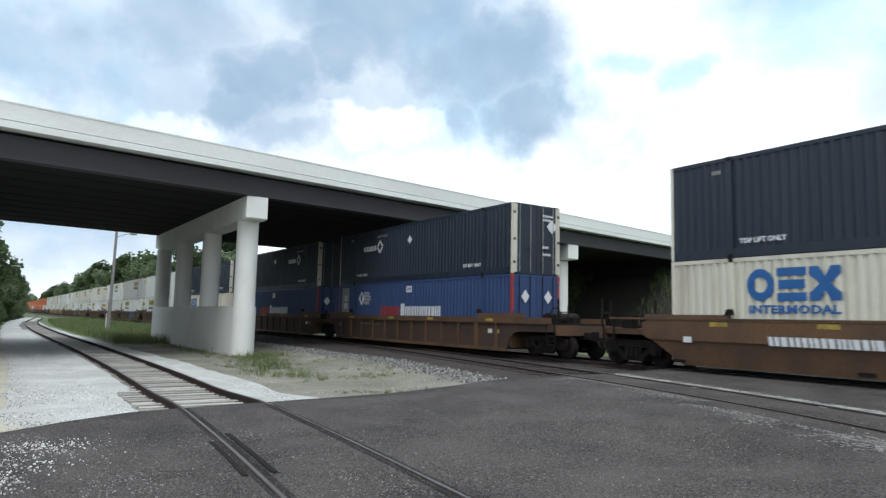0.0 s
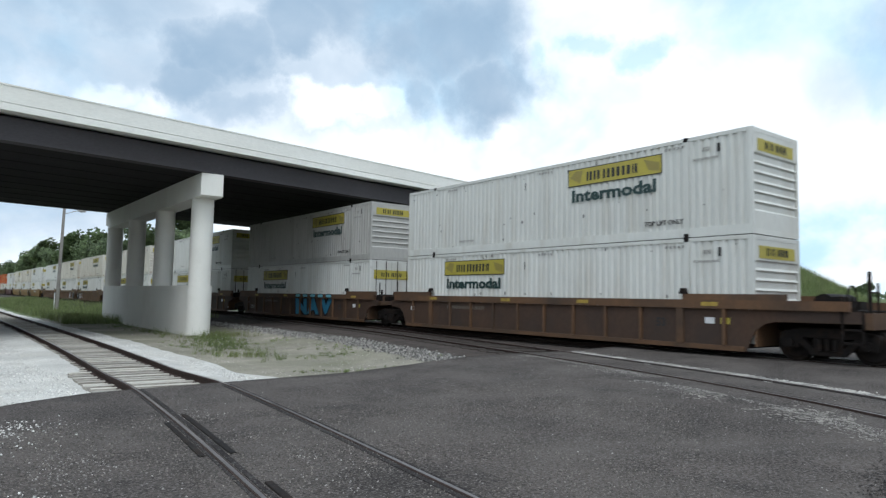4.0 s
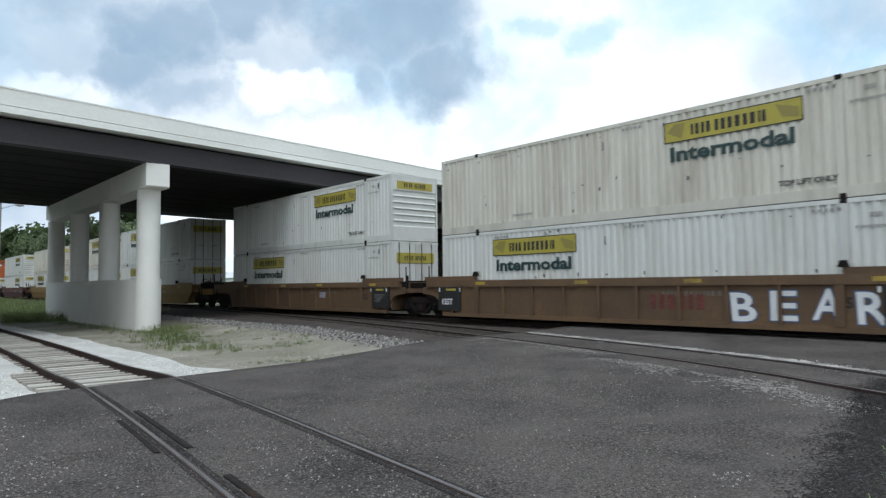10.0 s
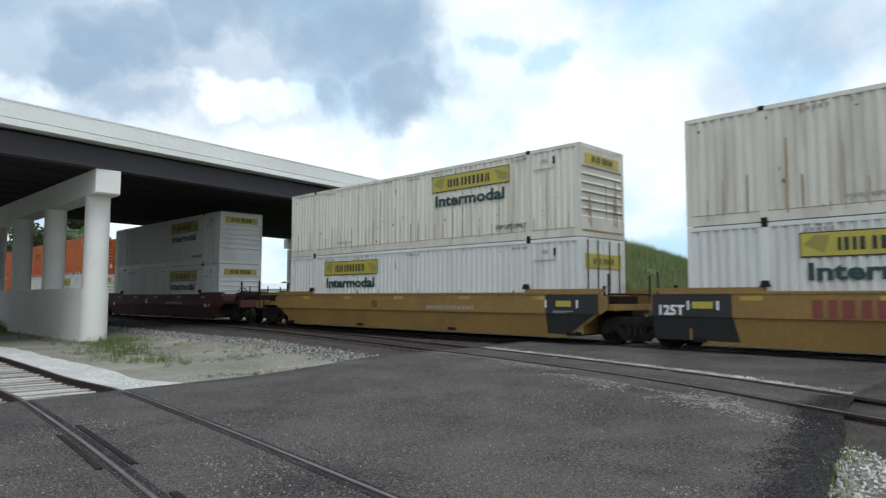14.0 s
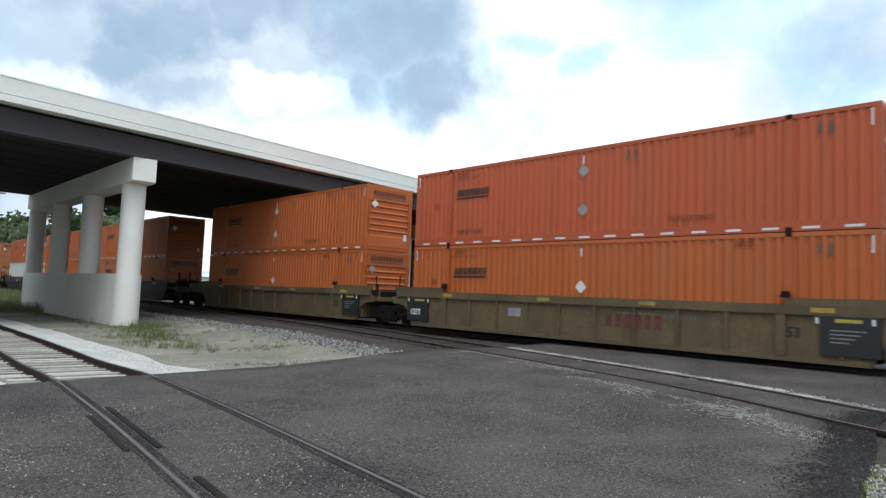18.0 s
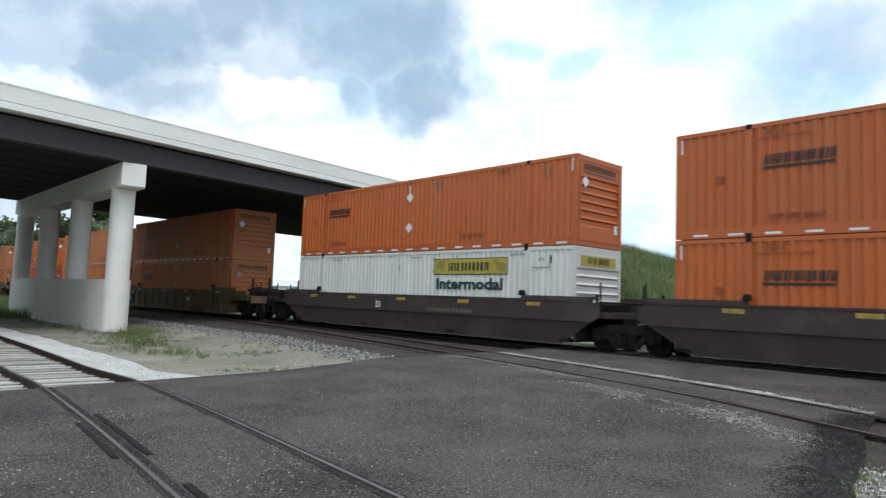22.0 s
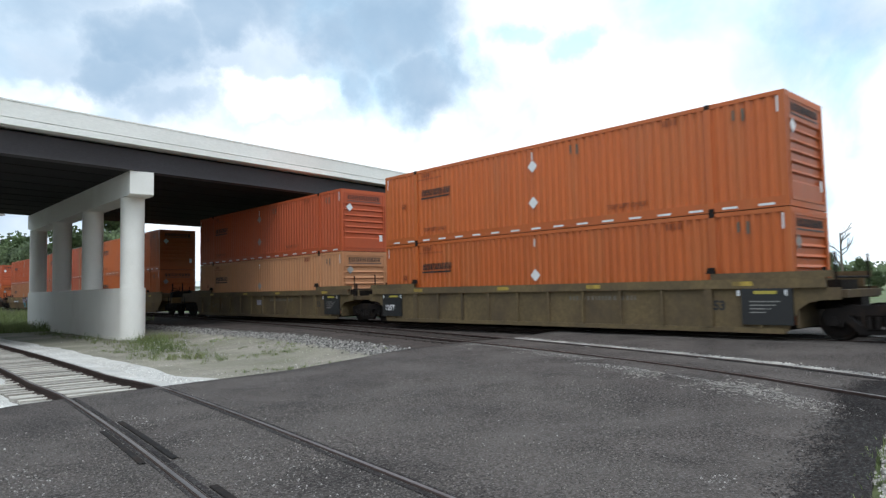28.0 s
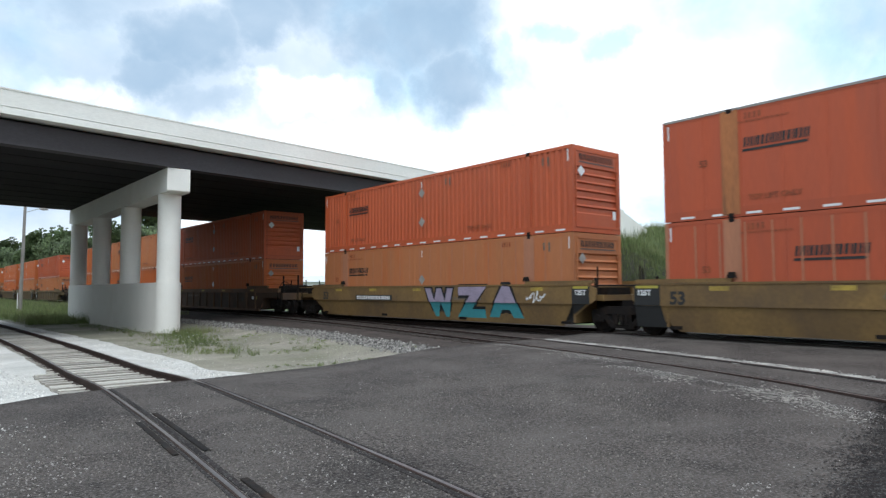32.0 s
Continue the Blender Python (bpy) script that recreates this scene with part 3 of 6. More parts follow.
def rail_mesh(name, centre, side, height, ys, profile=RAIL_PROFILE, material=None):
    verts, n = [], len(profile)
    for y in ys:
        dx = (centre(y + 0.2) - centre(y - 0.2)) / 0.4
        k = 1 / math.hypot(1, dx)
        for u, w in profile:
            verts.append((centre(y) + (side + u) * k, y - (side + u) * k * dx, height(y) + w))
    faces = [(j * n + i, j * n + (i + 1) % n, (j + 1) * n + (i + 1) % n, (j + 1) * n + i) for j in range(len(ys) - 1) for i in range(n)]
    return mesh(name, verts, faces, material or RAIL)


def track(name, label, centre, height, lo, hi):
    tr = thing(name, label, "railway track", kind="structure")
    ys = [v for v in spaced(lo, hi, 1.0, 1.0 if hi < 130 else 1.006)]
    for side in (-0.754, 0.754):
        part("rail", rail_mesh("rail", centre, side, height, ys), RAIL, tr, "worn rusty steel rail")
        part("rail_head", rail_mesh("rail_head", centre, side, lambda y: height(y) + 0.002, ys, [(-0.019, -0.006), (0.019, -0.006), (0.019, 0.001), (-0.019, 0.001)], HEAD), HEAD, tr, "worn running surface of the rail")
    return tr


siding = track("siding_track", "rusty siding track on pale weathered ties, set into asphalt", lambda y: along(SIDING, y), lambda y: drop(y), -20, 420)
branch = track("branch_track", "curving branch track set into the asphalt crossing", lambda y: along(BRANCH, y), lambda y: BRANCH_Z * (1 - smooth01(20, 55, y)), -40, 70)
main_track = track("main_track", "main line track under the passing train", lambda y: TRAIN_X, lambda y: 0.0, -60, 700)


def shoulder(side, lo, hi, inner, outer):
    """Gravel heaped against the tie ends of the siding, falling away to the yard."""
    ys, V, n = spaced(lo, hi, 0.4, 1.03), [], 7
    for j, y in enumerate(ys):
        for i in range(n):
            u = i / (n - 1)
            wide = inner + (outer - inner) * u + 0.07 * noise.noise((i * 3.1, y * 1.3, side)) * (0 < i < n - 1)
            if i == 0:
                wide += 0.09 * noise.noise((y * 2.1, side, 7))
            x = along(SIDING, y) + side * wide
            crown = drop(y) - 0.125 - 0.11 * smooth01(0.35, 1.0, u) + 0.012 * noise.noise((x * 3, y * 3, 1))
            if j == 0 or j == len(ys) - 1:
                crown -= 0.12
            V.append((x, y, crown))
    F = [(j * n + i, j * n + i + 1, (j + 1) * n + i + 1, (j + 1) * n + i) for j in range(len(ys) - 1) for i in range(n - 1)]
    tagged(new("gravel_shoulder", mesh("gravel_shoulder", V, F, GRAVEL, True)), "white crushed limestone heaped along the siding ties", "gravel", kind="structure")


def tie_bed():
    """Dirty fines between the ties, a little below their tops."""
    ys, V, n = spaced(12.0, 130, 0.5, 1.02), [], 9
    for y in ys:
        for i in range(n):
            w = -1.5 + 2.4 * i / (n - 1)
            x = along(SIDING, y) + w
            V.append((x, y, drop(y) - 0.168 + 0.014 * noise.noise((x * 4, y * 4, 2)) - 0.06 * smooth01(-1.3, -1.5, w)))
    F = [(j * n + i, j * n + i + 1, (j + 1) * n + i + 1, (j + 1) * n + i) for j in range(len(ys) - 1) for i in range(n - 1)]
    tagged(new("tie_bed", mesh("tie_bed", V, F, FINES, True)), "dirty brown grey fines between the siding ties", "gravel", kind="structure")


tie_bed()
shoulder(1, 12.15, 75, 0.86, 2.1)
shoulder(-1, 17.5, 75, 0.95, 2.3)

# flangeway grooves and guard timbers in the asphalt
for tr, table, lo, hi, sides in ((siding, SIDING, 1.0, 11.6, (-0.754, 0.754)), (branch, BRANCH, 2.0, 13.0, (-0.754, 0.754))):
    ys = spaced(lo, hi, 0.5, 1)
    for s in sides:
        inner = s - math.copysign(0.085, s)
        part("flangeway", rail_mesh("flangeway", lambda y: along(table, y), inner, lambda y: (drop(y) if tr is siding else BRANCH_Z) - 0.008, ys, [(-0.032, -0.03), (0.03, -0.03), (0.028, 0.003), (-0.03, 0.003)], DARK_ASPHALT), DARK_ASPHALT, tr, "dark flangeway groove beside the rail")
for lo, hi in ((1, 5.5), (6.7, 9.0)):
    part("guard_rail", rail_mesh("guard_rail", lambda y: along(SIDING, y), -0.754 + 0.17, lambda y: drop(y) + 0.004, spaced(lo, hi, 0.5, 1), RAIL_PROFILE, STEEL), STEEL, siding, "short rusty guard rail beside the running rail")
part("guard_timber", rail_mesh("guard_timber", lambda y: along(SIDING, y), -0.754 - 0.13, lambda y: drop(y) - 0.005, spaced(6.7, 8.6, 0.5, 1), [(-0.035, -0.1), (0.035, -0.1), (0.03, 0.004), (-0.03, 0.004)], STEEL), STEEL, siding, "dark broken plank beside the rail")
for s in (-0.754, 0.754):
    part("flangeway", rail_mesh("flangeway", lambda y: along(SIDING, y), s + math.copysign(0.06, s), lambda y: drop(y) - 0.008, spaced(1.0, 11.6, 0.5, 1), [(-0.018, -0.03), (0.016, -0.03), (0.016, 0.002), (-0.018, 0.002)], DARK_ASPHALT), DARK_ASPHALT, siding, "dark crumbled groove outside the rail")

PALE = mat("pale_ground_concrete_dust", (0.42, 0.40, 0.37), 0.95, 0, 0.3, 2.5, 30, 0.4, (0.12, 0.115, 0.11), 0.75, spread=(0.42, 0.62))


HAZE = mat("thin_pale_dust", (0.25, 0.23, 0.205), 0.95, 0, 0.3, 2.5, 30, 0.4, (0.10, 0.092, 0.085), 0.75, spread=(0.42, 0.62))


def blot_strip(name, label, table, side, spread, lo, hi, count, size, seed, paint):
    """Ragged flat blots of pale dust on the asphalt along a track."""
    q = random.Random(seed)
    V, F = [], []
    for _ in range(count):
        y = q.uniform(lo, hi)
        x = along(table, y) + side + q.gauss(0, spread)
        if noise.noise((y * 0.55, seed, x * 0.4)) < (-0.12 if size > 0.1 else 0.05):
            continue
        a, n, k = size * q.uniform(0.3, 1.0), 7, len(V)
        for i in range(n):
            t, g = 2 * math.pi * i / n, q.uniform(0.6, 1.2)
            u, w = a * 0.8 * g * math.cos(t), a * 1.15 * g * math.sin(t)
            px, py = x + u + w * 0.25, y + w
            V.append((px, py, road_level(px, py) + 0.004 + 0.003 * q.random()))
        F.append(tuple(range(k, k + n)))
    tagged(new(name, mesh(name, V, F, paint)), label, "dust", kind="stuff")


blot_strip("pale_strip", "pale worn strip of concrete dust beyond the branch rail", BRANCH, 0.98, 0.10, 2.9, 13.2, 1300, 0.12, 3, PALE)
blot_strip("pale_dust", "pale dust patches on the asphalt before the branch rail", BRANCH, -1.75, 0.3, 2.8, 12.0, 2600, 0.04, 8, HAZE)

# beds of ballast under the main line and the branch
bed = tagged(new("ballast_bed", mesh("ballast_bed", *(lambda ys: ([(x, y, z) for y in ys for x, z in ((main_edge(y) - 0.9, -0.42), (main_edge(y) + 0.6, -0.17), (22.5, -0.15), (30.0, -0.62))],
             [(j * 4 + i, j * 4 + i + 1, j * 4 + i + 5, j * 4 + i + 4) for j in range(len(ys) - 1) for i in range(3)]))(spaced(-30, 700, 1.5, 1.01)), BALLAST)),
             "grey brown stone ballast bed under the main line", "ballast", kind="structure")

# ---- the bridge ----
ANG = radians(9)
BRIDGE = Matrix.Translation((9.8, 30.2, 0)) @ Matrix.Rotation(ANG, 4, "Z")   # local x along the deck, local y across it


def bridge_part(name, shape, material, parent, label=""):
    return part(name, shape, material, parent, label, at=BRIDGE)


WIDE = 20.6
bridge = thing("road_bridge", "concrete road bridge with a white parapet and dark girders", "bridge", kind="structure")
EL, ER = -15.5, 41.8
bridge_part("deck_slab", Shape().box(EL, ER, -0.35, WIDE, 7.93, 8.19), DECK_WHITE, bridge, "pale concrete edge of the deck slab")
bridge_part("joint_bed", Shape().box(EL, ER, -0.22, -0.12, 8.19, 8.22), SOFFIT, bridge)
# The shade below the deck is put into the soffit's colour.
bridge_part("soffit", Shape().box(EL + 0.1, ER - 0.1, 0.45, WIDE - 0.2, 6.905, 7.918), SOFFIT, bridge, "underside of the deck, painted dark for shade")
for y0, y1 in ((-0.33, -0.08), (WIDE - 0.27, WIDE - 0.02)):
    pr = bridge_part("parapet", Shape().box(EL, ER, y0, y1, 8.22, 8.84).box(EL, ER, y0 - 0.02, y1 + 0.02, 8.842, 8.90), DECK_WHITE, bridge, "white concrete parapet")
# Inner girders carry painted-in shade; only the front one keeps the girder paint.
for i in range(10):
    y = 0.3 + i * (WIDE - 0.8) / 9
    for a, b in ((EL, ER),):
        bridge_part("girder", Shape().box(a, b, y - 0.14, y + 0.14, 6.95, 7.795).box(a, b, y - 0.3, y + 0.3, 6.88, 6.96), SOFFIT if i else GIRDER, bridge, "bridge girder painted black for shade" if i else "dark painted bridge girder")

def bent(u, label, wall):
    """A row of round columns under a cap beam, in line with the tracks; wall: the crash wall between the columns."""
    b = thing("bridge_pier", label, "bridge pier", "bridge piers", kind="structure", at=Matrix.Translation(BRIDGE @ Vector((u, 0, 0))))
    long = 20.9
    cap = Shape()
    cap.prism([(0.02, 6.86), (0.02, 5.86), (0.12, 5.80), (long - 1.3, 5.80), (long, 6.0), (long, 6.86)], -0.5, 0.5, "x")
    part("cap_beam", cap, CONCRETE, b, "square white concrete cap beam")
    for i in range(4):
        y = 1.25 + i * 6.3
        part("column", Shape().tube((0, y, 1.75 if wall else -1.0), (0, y, 5.82), 0.5, seg=28).mesh("column", CONCRETE, True), CONCRETE, b, "round whitewashed concrete column")
    if wall:
        n, r = 10, 0.56
        y0, y1 = 1.25, 1.25 + 18.9
        pts = [(r * math.cos(math.pi + math.pi * i / n), y0 + r * math.sin(math.pi + math.pi * i / n)) for i in range(n + 1)]
        pts += [(r * math.cos(math.pi * i / n), y1 + r * math.sin(math.pi * i / n)) for i in range(n + 1)]
        part("crash_wall", Shape().prism(pts, -1.0, 1.76).mesh("crash_wall", CONCRETE, True), CONCRETE, b, "smooth white concrete crash wall")
    return b


bent(0.0, "white concrete bridge pier with four columns on a crash wall", True)
bent(24.6, "white concrete bridge pier with round columns beyond the train", False)

# abutments and wing walls
left = thing("west_abutment", "tall pale concrete abutment and wing wall by the siding", "abutment", kind="structure")
top = [(9.1, 0.1), (15.2, 1.93), (19.6, 3.2), (24.6, 4.66), (27, 4.8), (50.8, 4.82)]


def face_x(z):
    """The wall leans back from its foot."""
    return -1.33 - 0.12 * (z + 0.3)


wing, coping = Shape(), Shape()
for k, (y, z) in enumerate(top):
    lean = face_x(z)
    wing.v += [(face_x(-1.0), y, -1.0), (lean, y, z), (lean - 0.7, y, z), (lean - 0.7, y, -1.0)]
    coping.v += [(lean + 0.012, y, z - 0.02), (lean + 0.012, y, z + 0.015), (lean - 0.68, y, z + 0.015), (lean - 0.68, y, z - 0.02)]
    if k:
        a, c = 4 * (k - 1), 4 * k
        for sh in (wing, coping):
            sh.f += [(a + i, a + (i + 1) % 4, c + (i + 1) % 4, c + i) for i in range(4)]
for sh in (wing, coping):
    sh.f += [(0, 1, 2, 3), (23, 22, 21, 20)]
ww = part("wing_wall", wing, WALL, left, "stained grey concrete wall leaning back, with a sloping top")
part("coping", coping, DECK_WHITE, ww, "white concrete coping")
weep = Shape().add([(face_x(0.0) + 0.006, dy, dz) for dy, dz in ((0, 0), (0.1, 0), (0.1, 0.08), (0, 0.08))], [(0, 1, 2, 3)]).mesh("weep_hole", WHITE_INK)
for i in range(6):
    part("weep_hole", weep, WHITE_INK, ww, "", Matrix.Translation((0, 13.0 + 3.4 * i, 0)))
# Seat coloured near-black to stand for the shade under the deck.
part("abutment_wall", Shape().box(-7.5, -5.2, 27.8, 50.0, -0.5, 6.86), SOFFIT, left, "abutment seat under the deck end, painted dark for shade")
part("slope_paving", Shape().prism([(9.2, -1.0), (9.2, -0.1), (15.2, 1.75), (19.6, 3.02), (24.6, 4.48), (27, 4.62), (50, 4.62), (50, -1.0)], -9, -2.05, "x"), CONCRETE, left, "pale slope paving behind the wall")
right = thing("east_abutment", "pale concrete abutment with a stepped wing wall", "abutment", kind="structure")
# This wall's dark colour holds the shade of the deck above it.
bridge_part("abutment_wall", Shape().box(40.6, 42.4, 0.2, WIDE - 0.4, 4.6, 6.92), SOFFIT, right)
bridge_part("end_block", Shape().box(41.85, 43.1, -0.5, 0.5, 5.2, 8.75), CONCRETE, right, "pale concrete end block of the parapet")
bridge_part("wing_wall", Shape().add([(43.12, y, z) for y in (-0.45, -0.1) for z in (4.6, 8.55)] + [(48.0, y, z) for y in (-0.45, -0.1) for z in (4.6, 7.2)],
                        [(0, 1, 5, 4), (2, 6, 7, 3), (1, 3, 7, 5), (0, 4, 6, 2), (0, 2, 3, 1), (4, 5, 7, 6)]), CONCRETE, right, "pale wing wall with a falling top")


def bank_level(u, v):
    """Height of the approach bank at u along and v across the deck line."""
    crest = 5.9 + 1.6 * smooth01(43, 54, u) - 4.5 * smooth01(50, 150, u) - 2.6 * smooth01(150, 260, u)
    if u < 42:
        k = smooth01(33, 41.5, u)
        crest = min(crest, 6.0) * k - 1.5 * (1 - k)
    out = max(-v - 0.6, v - WIDE - 0.2, 0)
    return max(crest - out / 1.9, -1.6) + 0.25 * noise.noise((u * 0.25, v * 0.25, 2))


us, vs = [26 + 1.2 * i for i in range(20)] + spaced(50, 330, 1.6, 1.03), [-18 + 1.0 * i for i in range(58)]


def bank_sheet(name, us, material):
    return new(name, mesh(name, [tuple(BRIDGE @ Vector((u, v, bank_level(u, v)))) for v in vs for u in us],
               [(j * len(us) + i, j * len(us) + i + 1, (j + 1) * len(us) + i + 1, (j + 1) * len(us) + i) for j in range(len(vs) - 1) for i in range(len(us) - 1)], material, True))


bank = bank_sheet("embankment", [u for u in us if u > 40.3], GRASS)
tagged(bank, "green grassy embankment of the bridge approach", "embankment", kind="structure")

# The slope below the deck takes the soil with painted-in shade.
tagged(bank_sheet("bare_slope", [u for u in us if u < 41.7], BARE), "bare earth slope under the bridge, darkened for shade", "slope", kind="structure")
us2 = [-16 - v for v in spaced(0, 300, 2, 1.1)]
left_bank = new("embankment", mesh("embankment", [tuple(BRIDGE @ Vector((u, v, max(7.9 - max(-v, v - WIDE, 0) / 1.9, -1.6)))) for v in vs for u in us2],
                [(j * len(us2) + i, j * len(us2) + i + 1, (j + 1) * len(us2) + i + 1, (j + 1) * len(us2) + i) for j in range(len(vs) - 1) for i in range(len(us2) - 1)], GRASS, True))
tagged(left_bank, "green grassy embankment of the bridge approach behind the abutment", "embankment", kind="structure")

RUST_RUN = mat("brown_rust_runs", (0.28, 0.19, 0.11), 0.8, 0, 0.3, 4, 30, 0, (0.38, 0.33, 0.25), 0.7, (1, 1, 0.4))
DULL_RED = mat("dull_red_brand_paint", (0.17, 0.035, 0.028), 0.6, 0, 0.15)
DARK_INK = mat("dark_grey_lettering", (0.075, 0.072, 0.068), 0.6, 0, 0.2)
PURPLE = mat("dark_purple_spray_paint", (0.10, 0.065, 0.095), 0.6, 0, 0.2)
SPRAY_EDGE = mat("slate_blue_spray_paint", (0.06, 0.09, 0.17), 0.6, 0, 0.2)
KHAKI = mat("khaki_spray_paint", (0.21, 0.17, 0.11), 0.7, 0, 0.2, 3, 20)
FAINT_INK = mat("faint_stencil_paint", (0.13, 0.11, 0.085), 0.7, 0, 0.25)
WORN_YELLOW = mat("worn_yellow_reflector", (0.36, 0.25, 0.04), 0.6, 0, 0.25, 3, 20, 0, (0.10, 0.06, 0.03), 0.7)
PALE_SPRAY = mat("pale_grey_spray_paint", (0.30, 0.28, 0.32), 0.6, 0, 0.2, 3, 20, 0, (0.15, 0.11, 0.12), 0.6)
MAUVE = mat("pink_mauve_spray_paint", (0.20, 0.075, 0.11), 0.6, 0, 0.2, 3, 20)
RUST_SPRAY = mat("dark_red_faded_paint", (0.12, 0.032, 0.024), 0.7, 0, 0.3, 3, 20)
RUSTY = mat("rusty_brown_post_paint", (0.33, 0.12, 0.04), 0.7, 0, 0.2, 2, 20, 0, (0.07, 0.035, 0.02), 0.8, streak)

# ---- containers ----
LEN, HALF, TALL = 16.15, 1.30, 2.90


def side_panel(sign, pitch, flush=False):
    """Pressed steel side with upright corrugations, or flush sheets with narrow seams."""
    pts, y = [], 0.10
    while y < LEN - 0.10 - pitch:
        for f, d in ((0, 0.006), (0.955, 0.006), (0.965, 0.018), (0.985, 0.018)) if flush else ((0, 0.006), (0.34, 0.006), (0.54, 0.046), (0.82, 0.046)):
            pts.append((y + f * pitch, d))
        y += pitch
    pts += [(LEN - 0.10, 0.006)]
    verts = [(sign * (HALF - d), y, z) for y, d in pts for z in (0.26, TALL - 0.11)]
    faces = [(2 * i, 2 * i + 1, 2 * i + 3, 2 * i + 2) if sign > 0 else (2 * i, 2 * i + 2, 2 * i + 3, 2 * i + 1) for i in range(len(pts) - 1)]
    return verts, faces


def ribbed_end(y, inward):
    """An end with pressed ribs that lie level."""
    pts, z = [(0.15, 0.0), (0.62, 0.0)], 0.62
    while z < 2.05:
        pts += [(z + 0.05, 0.05), (z + 0.20, 0.05), (z + 0.25, 0.0)]
        z += 0.27
    pts += [(TALL - 0.12, 0.0)]
    verts = [(x, y + inward * (0.01 + d), h) for h, d in pts for x in (-HALF + 0.09, HALF - 0.09)]
    return verts, [(2 * i, 2 * i + 1, 2 * i + 3, 2 * i + 2) for i in range(len(pts) - 1)]


def blocks(shape, y0, z0, size, count, x, gap=0.25, slant=0.0, seed=1, height=None, split=2):
    """A row of plain bars that stands for a brand's lettering, from y0 towards -y."""
    rnd = random.Random(seed + count)
    h = height or size / count * 1.3
    wide = [rnd.uniform(0.6, 1.4) for _ in range(count * split)]
    w, a = size / sum(wide), y0
    for k in wide:
        b = a - w * k * (1 - gap)
        shape.add([(x, a, z0), (x, b, z0), (x, b - slant * h, z0 + h), (x, a - slant * h, z0 + h)], [(0, 1, 2, 3)])
        a -= w * k
    return shape


def flat(pts, x):
    """A flat figure on the side, from (y, z) corners."""
    return Shape().prism(pts, x - 0.002, x + 0.002, "x")


KINDS, CONTAINERS = {}, []
FACE = -HALF - 0.004


def container(key):
    """key: paint, livery, end, sign, upper. Built once for each key, then copied."""
    paint, livery, end, sign, upper = key
    root = thing("shipping_container", LABELS[livery].format(PAINT_WORD[paint], "closed doors" if end == "doors" else "flush end" if paint == "salmon" else "ribbed end"), "container", "containers on the train")
    M = PAINTS[paint]
    flush = paint in ("salmon", "apricot")
    pitch = 1.06 if flush else 0.24 if livery == "parcel" else 0.26
    for s in (-1, 1):
        part("side_panel", mesh("side_panel", *side_panel(s, pitch, flush), M), M, root)
        part("top_rail", Shape().box(s * HALF - 0.03 - s * 0.03, s * HALF + 0.03 - s * 0.03, 0.1, LEN - 0.1, TALL - 0.11, TALL), M, root)
        part("bottom_rail", Shape().box(s * HALF - 0.04 - s * 0.04, s * HALF + 0.04 - s * 0.04, 0.1, LEN - 0.1, 0.0, 0.26), M, root)
        for y in (0.0, LEN - 0.1):
            post = CREAM if livery == "navy" else RED_INK if livery == "stack" else BLUSH if paint == "salmon" and not upper else M
            part("corner_post", Shape().box(s * HALF - 0.05 - s * 0.05, s * HALF + 0.05 - s * 0.05, y, y + 0.1, 0, TALL), post, root)
        for y in (1.98, LEN - 1.98) if s < 0 else ():
            part("lifting_post", Shape().box(s * HALF - 0.02 - s * 0.014, s * HALF + 0.02 - s * 0.014, y - 0.09, y + 0.09, 0.1, TALL - 0.05), M, root)
            for z in (-0.02, TALL - 0.11):
                part("corner_casting", Shape().box(s * HALF - 0.07 - s * 0.055, s * HALF + 0.07 - s * 0.055, y - 0.075, y + 0.075, z, z + 0.12), STEEL, root, "grimy black corner casting")
    part("roof", Shape().box(-HALF + 0.06, HALF - 0.06, 0.1, LEN - 0.1, TALL - 0.06, TALL - 0.015), M, root)
    part("underframe", Shape().box(-HALF + 0.10, HALF - 0.10, 0.12, LEN - 0.12, -0.05, 0.10), STEEL, root)
    part("rear_end", mesh("rear_end", *ribbed_end(LEN, -1), M), M, root)
    if end == "doors":
        for s in (-1, 1):
            door = part("door", Shape().box(min(s * 0.012, s * 1.2), max(s * 0.012, s * 1.2), 0.012, 0.06, 0.15, TALL - 0.1), M, root)
            for x in (0.34, 0.92):
                part("lock_rod", Shape().tube((s * x, -0.012, 0.08), (s * x, -0.012, TALL - 0.06), 0.018, seg=6), STEEL if livery != "navy" else GREY_INK, door)
            for z in (1.0,):
                part("handle", Shape().box(min(s * 0.3, s * 0.62), max(s * 0.3, s * 0.62), -0.035, -0.02, z, z + 0.03), STEEL, door)
            for z in (0.45, 1.4, 2.5):
                part("hinge", Shape().box(min(s * 1.14, s * 1.27), max(s * 1.14, s * 1.27), -0.02, 0.008, z - 0.05, z + 0.05), M, door)
    elif paint == "salmon":
        for i in range(4):
            part("front_panel", Shape().box(-1.196 + i * 0.6, -0.608 + i * 0.6, 0.022, 0.06, 0.15, TALL - 0.12, 0.006), M, root)
        part("front_backing", Shape().box(-1.2, 1.2, 0.035, 0.09, 0.15, TALL - 0.1), M if upper else BLUSH, root)
        q, soot = random.Random(8), Shape()
        for x in (-1.0, -0.96, -0.9, -0.84, 0.1, 0.16, 0.24, 0.3, 0.9):
            z = q.uniform(0.2, 1.0)
            soot.box(x, x + q.uniform(0.015, 0.05), 0.016, 0.0205, z, z + q.uniform(0.4, 1.1))
